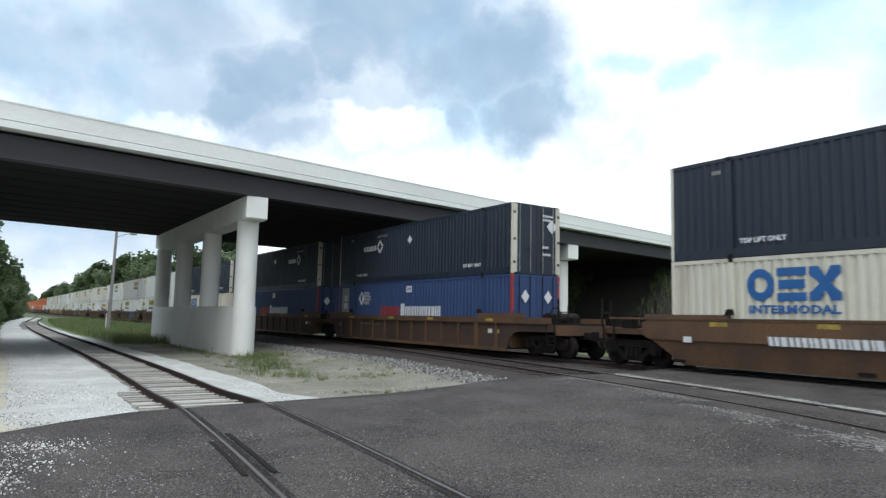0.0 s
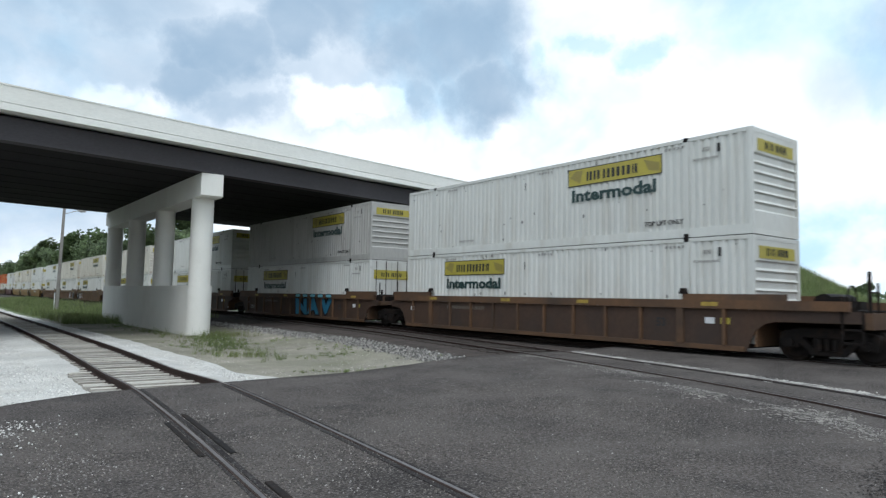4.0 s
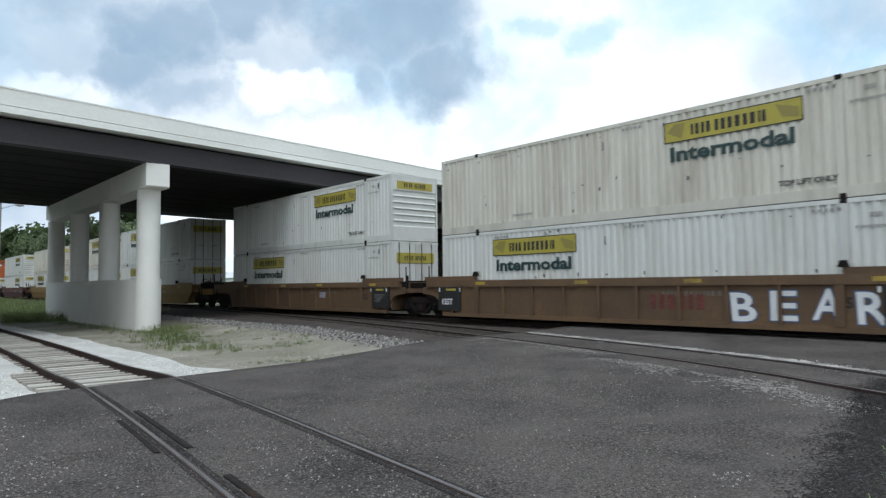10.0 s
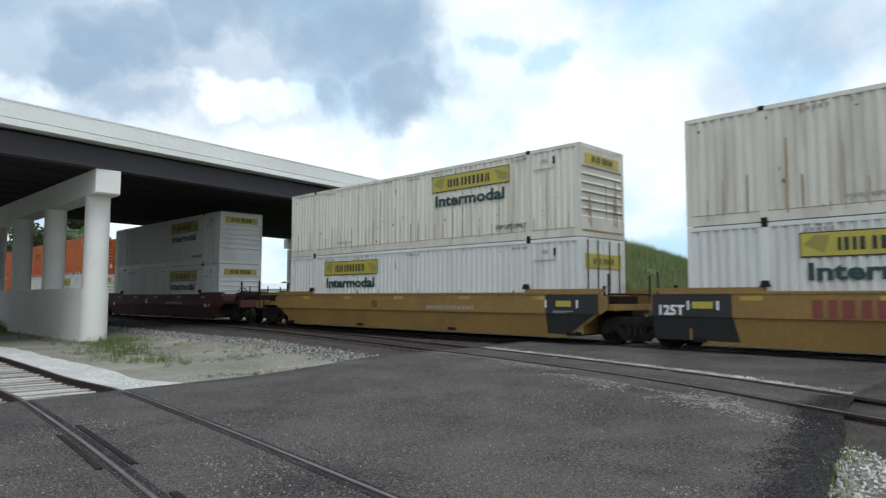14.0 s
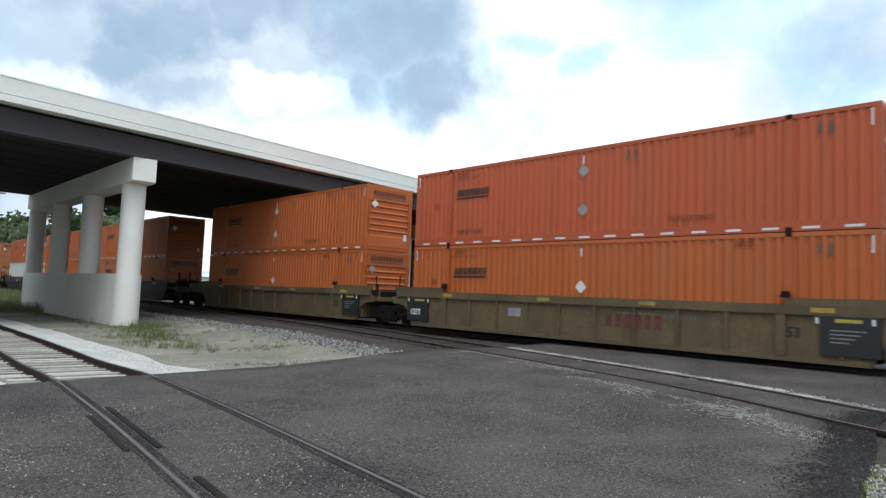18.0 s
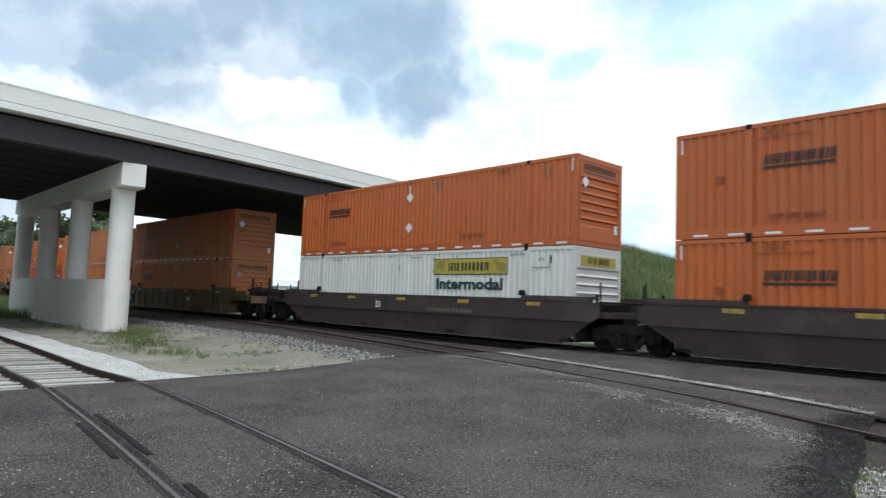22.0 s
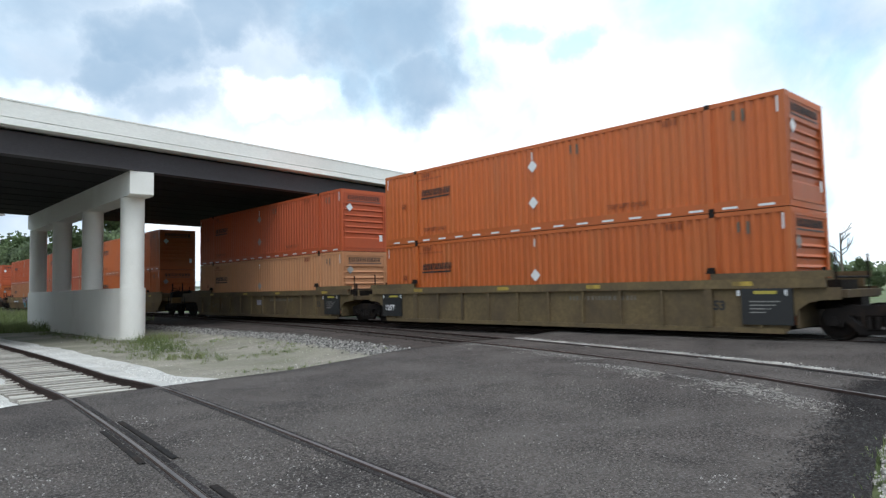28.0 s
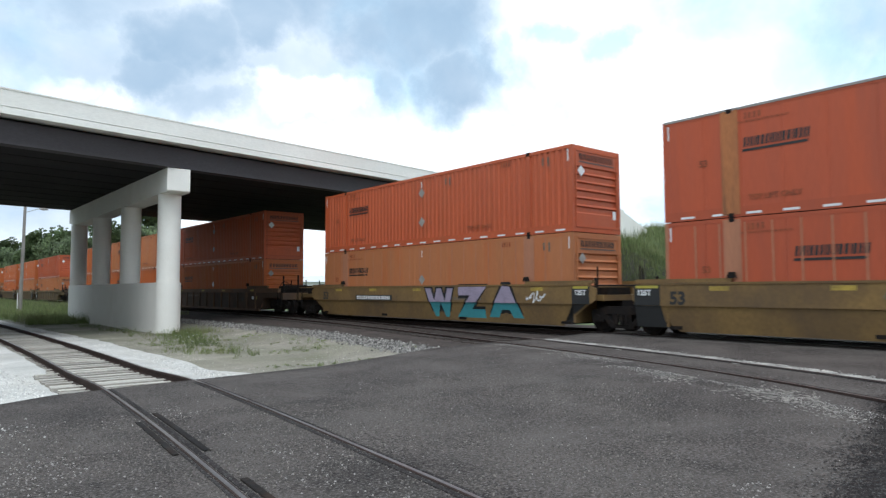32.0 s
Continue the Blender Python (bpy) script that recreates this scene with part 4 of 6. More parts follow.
        part("soot_streak", soot, BARK if upper else RUST_INK, root, "dark soot runs down the end")
    else:
        part("front_end", mesh("front_end", *ribbed_end(0.0, 1), M), M, root)
    part("end_header", Shape().box(-HALF + 0.1, HALF - 0.1, 0.004, 0.10, TALL - 0.12, TALL - 0.002), M, root)
    part("end_sill", Shape().box(-HALF + 0.1, HALF - 0.1, 0.004, 0.10, 0.0, 0.15), M, root)

    top_lift = text_mesh("TOP LIFT ONLY", 0.19, DARK_INK if livery in ("parcel", "cream") else WHITE_INK if livery in ("navy", "stack") else RUST_INK)
    if livery == "parcel":
        y1 = sign + 3.66
        pan = part("sign_panel", flat([(y1, 2.02), (sign, 2.02), (sign, 2.56), (y1, 2.56)], FACE), YELLOW, root, "yellow name panel with dark marks")
        part("sign_border", flat([(y1 + .03, 1.99), (sign - .03, 1.99), (sign - .03, 2.59), (y1 + .03, 2.59)], FACE + 0.002), BLACK, pan)
        part("sign_shade", flat([(y1 - 0.05, 2.30), (y1 - 0.5, 2.08), (y1 - 0.62, 2.5), (y1 - 0.3, 2.52)], FACE - 0.003), OCHRE, pan)
        part("sign_shade", flat([(sign + 0.62, 2.5), (sign + 0.45, 2.15), (sign + 0.06, 2.08), (sign + 0.06, 2.34)], FACE - 0.003), OCHRE, pan)
        bars = Shape()
        for y, n, w in ((y1 - 0.78, 2, 0.62), (y1 - 1.46, 4, 1.4)):
            blocks(bars, y, 2.13, w, n, FACE - 0.005, 0.4, height=0.30)
        part("name_mark", bars, BLACK, pan, "dark marks on the yellow panel")
        part("lettering", text_mesh("Intermodal", 0.55, GREEN_INK, 3.34), GREEN_INK, root, "dark green lettering Intermodal", side_pose(y1 - 0.14, 1.47, FACE - 0.003))
        part("lettering", top_lift, GREY_INK, root, "", side_pose(3.4, 0.42, FACE - 0.003))
        if end == "doors":
            ep = part("end_sign", Shape().box(-1.05, 1.05, -0.008, 0.008, 1.95, 2.40), YELLOW, root, "yellow panel on the container's end")
        else:
            ep = part("end_sign", Shape().box(-1.0, 1.0, -0.002, 0.012, 2.28, 2.62), YELLOW, root, "yellow panel on the container's end")
        zz = 2.07 if end == "doors" else 2.36
        marks = Shape()
        for a in (-0.62, -0.5, -0.34, -0.22, -0.02, 0.08, 0.2, 0.3, 0.42, 0.52):
            marks.box(a, a + 0.06, -0.012, -0.004, zz, zz + 0.2)
        part("name_mark", marks, BLACK, ep)
        if paint == "ivory":
            q, rust = random.Random(3), Shape()
            for x in (-0.8, -0.74, -0.68, 0.7, 0.76, 0.84, 0.2):
                z = q.uniform(0.3, 0.9)
                rust.box(x - 0.012, x + q.uniform(0.0, 0.012), -0.003, 0.011, z, z + q.uniform(0.5, 1.4))
            rust.box(-1.2, 1.2, -0.003, 0.0, 0.155, 0.22)
            part("rust_streak", rust, RUST_RUN, root, "brown rust runs down the end")
        dots = Shape()
        for y in (2.6, 7.8, 13.2):
            for i in range(5):
                dots.box(FACE - 0.002, FACE, y - 0.14 * i, y - 0.14 * i + 0.08, 2.62, 2.70)
        part("number_mark", dots, GREY_INK, root)
        q, bits = random.Random(int(sign * 10) + len(paint)), Shape()
        for i in range(26):
            y, z = q.uniform(0.3, 15.8), q.choice((0.3, 2.66, 2.55, 0.9, 1.2)) + q.uniform(-0.06, 0.06)
            bits.box(FACE - 0.001, FACE + 0.002, y, y + q.uniform(0.02, 0.07), z, z + q.uniform(0.03, 0.12))
        part("scuff", bits, DARK_INK, root, "dark scuffs and chips on the side")
        rows = blocks(Shape(), 1.75, 2.18, 0.8, 8, FACE, 0.4, height=0.07)
        blocks(rows, 1.45, 2.42, 0.25, 2, FACE, 0.4, height=0.12)
        blocks(rows, 12.4, 0.42, 0.9, 6, FACE, 0.4, height=0.08)
        part("number_mark", rows, GREY_INK, root)
        part("scuff", flat([(1.0, 2.35), (0.92, 2.35), (0.92, 2.6), (1.0, 2.6)], FACE).add([(FACE, y, z) for y, z in ((8.6, 2.15), (8.56, 2.15), (8.56, 2.42), (8.6, 2.42))], [(0, 1, 2, 3)]), BLACK, root)
    elif livery == "haul":
        marks = blocks(Shape(), sign + 1.7, 1.82, 1.66, 9, FACE, 0.36, 0.12, height=0.25, split=2)
        marks.add([(FACE, y, z) for y, z in ((sign + 1.74, 1.70), (sign + 0.1, 1.70), (sign + 0.08, 1.765), (sign + 1.72, 1.765))], [(0, 1, 2, 3)])
        part("name_mark", marks, BLACK, root, "dark brand mark with an underline")
        for z in ((2.18, 0.95) if upper else (1.45,)):
            part("diamond_mark", flat([(8.07, z - 0.21), (8.07 - 0.21, z), (8.07, z + 0.21), (8.07 + 0.21, z)], FACE), WHITE_INK if paint == "orange" else GREY_INK, root, "pale diamond placard")
        part("paint_run", flat([(8.1, 2.4), (8.05, 2.4), (8.05, 2.66), (8.1, 2.66)], FACE), WHITE_INK, root)
        for y in (1.0, 6.2) if upper else (1.0,):
            part("scuff", Shape().box(FACE, FACE + .003, y, y + 0.08, 2.3, 2.62).box(FACE, FACE + .003, y + .25, y + 0.32, 2.35, 2.62), BARK, root)
        if upper:
            tape = Shape()
            for i in range(17):
                tape.box(FACE, FACE + 0.003, 0.35 + i * 0.93, 0.75 + i * 0.93, 0.05, 0.11)
            part("reflective_tape", tape, WHITE_INK, root, "white reflective tape dashes")
        for y in (5.2, 13.7):
            part("lettering", top_lift, RUST_INK, root, "", side_pose(y, 0.42, FACE - 0.003))
        if upper or sign < 12.2:
            part("lettering", text_mesh("53", 0.26, RUST_INK), RUST_INK, root, "", side_pose(15.05, 1.45, FACE - 0.003))
        rings = blocks(Shape(), 13.75, 2.56, 0.5, 2, FACE, 0.5, height=0.17)
        blocks(rings, 3.3, 2.56, 0.5, 2, FACE, 0.5, height=0.17)
        blocks(rings, 14.0, 2.46, 1.4, 9, FACE, 0.45, height=0.06)
        part("stencil_mark", rings, RUST_INK, root, "faded brown stencil marks")
        edge = Shape()
        for y in (0.16, LEN - 0.2):
            edge.box(FACE, FACE + 0.003, y, y + 0.045, 2.36, 2.76)
        part("scuff", edge, WHITE_INK, root, "white reflective strip at the corner")
        ep = part("end_sign", Shape().box(-0.95, 0.95, -0.004, 0.008, 2.34, 2.38), DARK_INK, root, "dark brand mark with an underline on the end")
        eb = Shape()
        for i in range(9):
            a = -0.93 + i * 0.208
            for b in (a, a + 0.095):
                eb.box(b, b + 0.055, -0.004, 0.004, 2.43, 2.64)
        part("name_mark", eb, BLACK, ep)
        rim, border = Shape(), BLUSH if paint == "salmon" else M
        for x in (-1.15, 1.09):
            rim.box(x, x + 0.06, -0.012, 0.02, 0.16, TALL - 0.13)
        rim.box(-1.09, 1.09, -0.012, 0.02, TALL - 0.19, TALL - 0.13).box(-1.09, 1.09, -0.012, 0.02, 0.16, 0.24)
        part("end_frame", rim, border, root)
        if paint == "salmon":
            part("placard", Shape().box(0.78, 1.02, -0.012, -0.006, 2.38, 2.68), IVORY, root, "pale square placard")
        else:
            part("placard", Shape().add([(-0.85, -0.004, 2.25), (-0.66, -0.004, 2.05), (-0.85, -0.004, 1.85), (-1.04, -0.004, 2.05)], [(0, 1, 2, 3)]), WHITE_INK if upper else GREY_INK, root, "pale diamond placard")
        part("placard", Shape().add([(0.85, -0.004, 0.5), (1.03, -0.004, 0.5), (1.03, -0.004, 0.8), (0.85, -0.004, 0.8)], [(0, 1, 2, 3)]), WHITE_INK, root)
    elif livery == "navy":
        part("diamond_mark", flat([(8.06, 1.82), (7.84, 2.04), (8.06, 2.26), (8.28, 2.04)], FACE), WHITE_INK, root, "white diamond placard")
        for x in (-1.28, 1.06):
            part("end_post", Shape().box(x, x + 0.22, -0.012, 0.004, 0.05, TALL - 0.05), CREAM, root, "cream painted end post")
        c, r, w = (sign, 1.92), 0.37, 0.17
        part("name_mark", blocks(Shape(), c[0] + 1.86, 1.74, 1.46, 4, FACE, 0.22, -0.1, height=0.28), WHITE_INK, root, "white brand mark")
        ring = Shape()
        for k in range(4):
            a, b = k * math.pi / 2, (k + 1) * math.pi / 2
            ring.add([(FACE, c[0] + q * math.cos(t), c[1] + q * math.sin(t)) for t in (a + 0.07, b - 0.07) for q in (r, r - w)], [(0, 1, 3, 2)])
        part("emblem", ring, WHITE_INK, root, "white diamond emblem")
        for y in (13.88, 3.42):
            part("lettering", top_lift, WHITE_INK, root, "", side_pose(y, 0.38, FACE - 0.003))
        part("number_mark", blocks(Shape(), c[0] + 0.3, 2.42, 1.15, 9, FACE, 0.35, height=0.12), GREY_INK, root)
        part("number_mark", blocks(Shape(), 14.7, 2.44, 0.3, 2, FACE, 0.3, height=0.12), GREY_INK, root)
        part("placard", Shape().add([(x, -0.004, z) for x, z in ((0.55, 2.05), (0.85, 1.75), (1.15, 2.05), (0.85, 2.35))], [(0, 1, 2, 3)]).mesh("placard", WHITE_INK), WHITE_INK, root, "white diamond placard")
        for z, n in ((2.42, 5), (2.25, 4), (1.1, 3), (0.8, 4)):
            bars = Shape()
            for i in range(n):
                bars.box(0.3 + 0.12 * i, 0.38 + 0.12 * i, -0.04, -0.036, z, z + 0.1)
            part("number_mark", bars, WHITE_INK, root)
    elif livery == "stack":
        part("name_mark", blocks(Shape(), 8.78, 1.14, 0.42, 1, FACE, 0.1, height=0.60, split=1), WHITE_INK, root, "white brand mark")
        part("name_mark", blocks(Shape(), 8.34, 1.14, 3.24, 9, FACE, 0.28, height=0.46), WHITE_INK, root, "white brand mark")
        part("name_mark", blocks(Shape(), 10.89, 1.14, 1.98, 5, FACE, 0.28, height=0.46), RED_INK, root, "red brand mark")
        em = part("emblem", flat([(13.18 + 0.37 * math.cos(k * math.pi / 2), 2.06 + 0.40 * math.sin(k * math.pi / 2)) for k in range(4)], FACE), WHITE_INK, root, "white diamond emblem")
        part("emblem_bar", flat([(13.26, 1.9), (13.12, 1.9), (13.12, 2.26), (13.26, 2.26)], FACE - 0.003), BLUE, em)
        lines = Shape()
        for i in range(9):
            lines.box(FACE - 0.001, FACE + 0.002, 12.06 + 0.05 * abs(i - 4), 12.98 - 0.02 * abs(i - 4), 1.73 + 0.08 * i, 1.765 + 0.08 * i)
        part("speed_stripe", lines, WHITE_INK, root)
        size = part("size_mark", flat([(8.26, 2.3), (7.75, 2.3), (7.75, 2.62), (8.26, 2.62)], FACE), WHITE_INK, root)
        part("number_mark", Shape().box(FACE - 0.005, FACE - 0.003, 8.1, 8.15, 2.38, 2.55).box(FACE - 0.005, FACE - 0.003, 7.98, 8.03, 2.38, 2.55).box(FACE - 0.005, FACE - 0.003, 7.84, 7.91, 2.38, 2.55), BLUE, size)
        if sign:
            part("panel_repair", flat([(15.7, 0.9), (14.75, 0.9), (14.75, 2.7), (15.7, 2.7)], FACE + 0.001), GREY_INK, root, "grey primer panel")
        part("lettering", text_mesh("53", 0.42, WHITE_INK), WHITE_INK, root, "", side_pose(15.36, 1.95, FACE - 0.003))
        part("size_mark", flat([(15.38, 1.5), (14.98, 1.5), (14.98, 1.8), (15.38, 1.8)], FACE - 0.002), WHITE_INK, root)
        for x in (-0.62, 0.62):
            part("emblem", Shape().add([(x + 0.22 * math.cos(k * math.pi / 2), -0.036, 2.0 + 0.28 * math.sin(k * math.pi / 2)) for k in range(4)], [(0, 1, 2, 3)]), WHITE_INK, root, "white diamond emblem")
    elif livery == "cream":
        z, x = 1.68, FACE
        rnd = Shape()
        # three heavy blue figures side by side with cut corners: a ring, three bars, a block with four notches
        w, h, k = 0.78, 0.88, 0.2
        for n, y0 in enumerate((13.7, 12.85, 12.0)):
            if n == 0:
                cy, cz = y0 - w / 2, z + h / 2
                rim = [(math.cos(t), math.sin(t)) for t in (i * math.pi / 8 for i in range(16))]
                for i in range(16):
                    a, b = rim[i], rim[(i + 1) % 16]
                    rnd.prism([(cy + a[0] * w / 2, cz + a[1] * h / 2), (cy + b[0] * w / 2, cz + b[1] * h / 2), (cy + b[0] * w * 0.24, cz + b[1] * h * 0.24), (cy + a[0] * w * 0.24, cz + a[1] * h * 0.24)], x - 0.001, x + 0.001, "x")
            elif n == 1:
                for lo, hi, a, b in ((0, 0.22, 0, w), (0.32, 0.56, 0.04, w - 0.04), (0.66, h, 0, w)):
                    rnd.box(x - 0.001, x + 0.001, y0 - b, y0 - a, z + lo, z + hi)
            else:
                m = w / 2
                rnd.prism([(y0, z), (y0 - 0.24, z), (y0 - m, z + 0.26), (y0 - w + 0.24, z), (y0 - w, z), (y0 - w, z + 0.2), (y0 - m - 0.13, z + h / 2), (y0 - w, z + h - 0.2), (y0 - w, z + h), (y0 - w + 0.24, z + h), (y0 - m, z + h - 0.26), (y0 - 0.24, z + h), (y0, z + h), (y0, z + h - 0.2), (y0 - m + 0.13, z + h / 2), (y0, z + 0.2)], x - 0.001, x + 0.001, "x")
        part("name_mark", rnd, BLUE_INK, root, "large blue brand mark")
        part("lettering", text_mesh("INTERMODAL", 0.30, BLUE_INK, 2.4), BLUE_INK, root, "blue lettering INTERMODAL", side_pose(13.65, 1.36, x - 0.003))
    return root


PAINTS = {"salmon": SALMON, "apricot": PEACH, "white": WHITE, "greyed": GREYED, "ivory": IVORY, "cream": CREAM, "orange": ORANGE, "peach": PEACH, "sandy": SANDY, "red": RED, "navy": NAVY, "blue": BLUE}
PAINT_WORD = {"salmon": "dull salmon-red flush-sided", "apricot": "faded orange flush-sided", "white": "white", "greyed": "grimy grey-white", "ivory": "dirty ivory white", "cream": "cream", "orange": "bright orange", "peach": "faded orange", "sandy": "sun-bleached pale orange", "red": "red-orange", "navy": "dark navy", "blue": "blue"}
LABELS = {
    "parcel": "{} corrugated steel container, yellow name panel, {}",
    "haul": "{} steel container, dark brand mark, {}",
    "navy": "{} corrugated steel container with white emblem, {}",
    "stack": "{} corrugated steel container with white brand mark, {}",
    "cream": "{} corrugated steel container with large blue mark, {}",
    "plain": "{} corrugated steel container, no markings, {}",
}


def stow(key, at):
    """A container of that key at a pose."""
    if key in KINDS:
        ob = copy_thing(KINDS[key], at)
    else:
        ob = KINDS[key] = container(key)
        ob.matrix_basis = at
    return ob


# ---- well cars ----


def truck(root, y, paint):
    """A two-axle bogie with its centre at y."""
    t = part("bogie", Shape().box(-0.95, 0.95, y - 0.22, y + 0.22, 0.50, 0.72), STEEL, root, "black two-axle bogie")
    for s in (-1, 1):
        x0, x1 = s * 1.04 - 0.07, s * 1.04 + 0.07
        f = Shape()
        f.prism([(y - 1.15, 0.60), (y + 1.15, 0.60), (y + 1.12, 0.72), (y + 0.55, 0.84), (y - 0.55, 0.84), (y - 1.12, 0.72)], x0, x1, "x")
        f.prism([(y - 0.40, 0.17), (y + 0.40, 0.17), (y + 0.40, 0.29), (y - 0.40, 0.29)], x0, x1, "x")
        for k in (-1, 1):
            f.prism([(y + k * 0.38, 0.17), (y + k * 0.80, 0.58), (y + k * 0.62, 0.62), (y + k * 0.28, 0.29)], x0, x1, "x")
            f.prism([(y + k * 0.24, 0.29), (y + k * 0.34, 0.29), (y + k * 0.34, 0.60), (y + k * 0.24, 0.60)], x0, x1, "x")
            f.prism([(y + k * 0.70, 0.34), (y + k * 1.10, 0.34), (y + k * 1.15, 0.62), (y + k * 0.66, 0.62)], x0, x1, "x")
        for dy in (-0.89, 0.89):
            f.tube((s * 1.10, y + dy, 0.46), (s * 1.18, y + dy, 0.46), 0.11, seg=10)
        part("side_frame", f, STEEL, t)
        spring = Shape()
        for k in (-0.18, 0.0, 0.18):
            spring.tube((s * 1.13, y + k, 0.30), (s * 1.13, y + k, 0.58), 0.07, seg=8)
        part("spring", spring, STEEL, t, "grimy coil springs")
        for dy in (-0.89, 0.89):
            wm = Shape()
            wm.tube((s * 0.70, y + dy, 0.42), (s * 0.83, y + dy, 0.42), 0.42, seg=24).tube((s * 0.66, y + dy, 0.42), (s * 0.70, y + dy, 0.42), 0.455, seg=24).tube((s * 0.83, y + dy, 0.42), (s * 0.86, y + dy, 0.42), 0.37, 0.33, 24)
            part("wheel", wm, STEEL, t, "worn steel wheel")
    return t


def well_car(style, front, back, ribs):
    """front, back: whether that end couples to another car (a bogie of its own) or shares a bogie with its neighbour."""
    M = CARS[style]
    root = thing("well_car", CAR_WORD[style][0 if ribs else 1], "railcar", "well cars of the train")
    e0, e1 = (-2.75 if front else -1.15), (LEN + 2.75 if back else LEN + 1.15)
    for s in (-1, 1):
        x = s * 1.49
        if ribs:
            plate = [(0.15, 0.19), (LEN - 0.15, 0.19), (LEN - 0.02, 0.50), (LEN + 0.12, 0.74), (LEN + 0.34, 0.90), (LEN + 0.62, 0.96), (e1 - 0.1, 0.98), (e1 - 0.1, 1.26), (e0 + 0.1, 1.26), (e0 + 0.1, 0.98), (-0.62, 0.96), (-0.34, 0.90), (-0.12, 0.74), (0.02, 0.50)]
            side = part("side_sill", Shape().prism(plate, x - 0.02 - s * 0.06, x + 0.02 - s * 0.06, "x"), GRIMED if style == "brown" else M, root)
            for i in range(4) if s < 0 else ():
                y = 0.9 + i * 4.1 + 0.4 * (i % 2)
                part("reflector", flat([(y, 1.33), (y + 0.5, 1.33), (y + 0.5, 1.44), (y, 1.44)], x - 0.044), WORN_YELLOW, side, "worn yellow reflector stripe")
            part("top_chord", Shape().box(x - 0.09 - s * 0.05, x + 0.09 - s * 0.05, e0 + 0.4, e1 - 0.4, 1.262, 1.50, 0.01), M, side)
            part("bottom_chord", Shape().box(x - 0.06 - s * 0.05, x + 0.06 - s * 0.05, 0.2, LEN - 0.2, 0.15, 0.28), M, side)
            for i in range(12) if s < 0 else ():
                y = 0.75 + i * (LEN - 1.5) / 11
                wide = 0.11 if i in (1, 10) else 0.045
                part("rib", Shape().box(x - 0.05 - s * 0.015, x + 0.05 - s * 0.015, y - wide, y + wide, 0.285, 1.258), M, side)
        else:
            low = x - s * 0.14
            side = part("side_sill", Shape().prism([(-0.75, 0.90), (LEN + 0.75, 0.90), (LEN + 1.0, 1.05), (LEN + 1.0, 1.40), (LEN + 0.75, 1.50), (-0.75, 1.50), (-1.0, 1.40), (-1.0, 1.05)], x - 0.03 - s * 0.03, x + 0.03 - s * 0.03, "x"), M, root)
            q = [(low + s * 0.10, -0.70, 0.898), (low + s * 0.10, LEN + 0.70, 0.898), (low, LEN - 0.45, 0.18), (low, 0.45, 0.18)]
            part("lower_plate", Shape().add(q + [(a - s * 0.04, b, c) for a, b, c in q], [(0, 1, 2, 3), (4, 7, 6, 5), (0, 4, 5, 1), (1, 5, 6, 2), (2, 6, 7, 3), (3, 7, 4, 0)]), M, side)
            part("top_chord", Shape().box(x - 0.07 - s * 0.05, x + 0.07 - s * 0.05, e0 + 0.4, e1 - 0.4, 1.502, 1.56, 0.01), M, side)
        for y, d in ((-0.9, 2.0), (LEN - 2.0, LEN + 0.9)):
            part("end_riser", Shape().box(x - 0.05 - s * 0.05, x + 0.05 - s * 0.05, y, d, 1.50 if ribs else 1.562, 1.66), M, side)
        for y in (2.0, LEN - 2.0):
            part("guide_block", Shape().prism([(y - 0.12, 1.66), (y + 0.12, 1.66), (y + 0.06, 1.82), (y - 0.08, 1.82)], x - 0.06 - s * 0.04, x + 0.06 - s * 0.04, "x"), STEEL, side, "dark container guide block")
    for y in (0.3, 5.4, 10.7, LEN - 0.3):
        part("cross_beam", Shape().box(-1.38, 1.38, y - 0.2, y + 0.2, 0.24, 0.335), STEEL, root)
    for e, y0, y1, d in ((front, e0, 0.0, -1), (back, LEN, e1, 1)):
        plat = part("end_platform", Shape().box(-1.30, 1.30, y0, y1, 1.02, 1.20), M, root)
        part("bulkhead", Shape().box(-1.42, 1.42, (y1 if d < 0 else y0) - 0.12, (y1 if d < 0 else y0) + 0.06 - 0.12, 0.3, 1.5), M, plat)
        part("centre_sill", Shape().box(-0.3, 0.3, y0 + (0 if d < 0 else -0.3), y1 + (0.3 if d < 0 else 0), 0.72, 1.018), STEEL, plat)
        yo = y0 if d < 0 else y1
        if e:
            part("end_sill", Shape().box(-1.45, 1.45, yo - 0.08, yo + 0.08, 0.86, 1.24), M, plat)
            part("coupler", Shape().box(-0.14, 0.14, min(yo, yo + d * 0.78), max(yo, yo + d * 0.78), 0.72, 0.98).box(-0.2, 0.2, min(yo + d * 0.5, yo + d * 0.8), max(yo + d * 0.5, yo + d * 0.8), 0.68, 1.02), STEEL, plat, "rusty knuckle coupler")
            part("brake_hose", Shape().tube((0.45, yo + d * 0.1, 0.9), (0.4, yo + d * 0.35, 0.45), 0.03, seg=6).tube((0.4, yo + d * 0.35, 0.45), (0.3, yo + d * 0.7, 0.4), 0.03, seg=6), BLACK, plat)
            for x in (-1.38, -0.9, 0.9, 1.38):
                part("grab_post", Shape().tube((x, yo, 1.2), (x, yo, 2.2 if abs(x) > 1 else 1.95), 0.045 if abs(x) > 1 else 0.03, seg=6), STEEL, plat)
            for x in (-1.38, 0.9):
                part("hand_rail", Shape().tube((x, yo, 1.72), (x + 0.48, yo, 1.72), 0.02, seg=6), STEEL, plat)
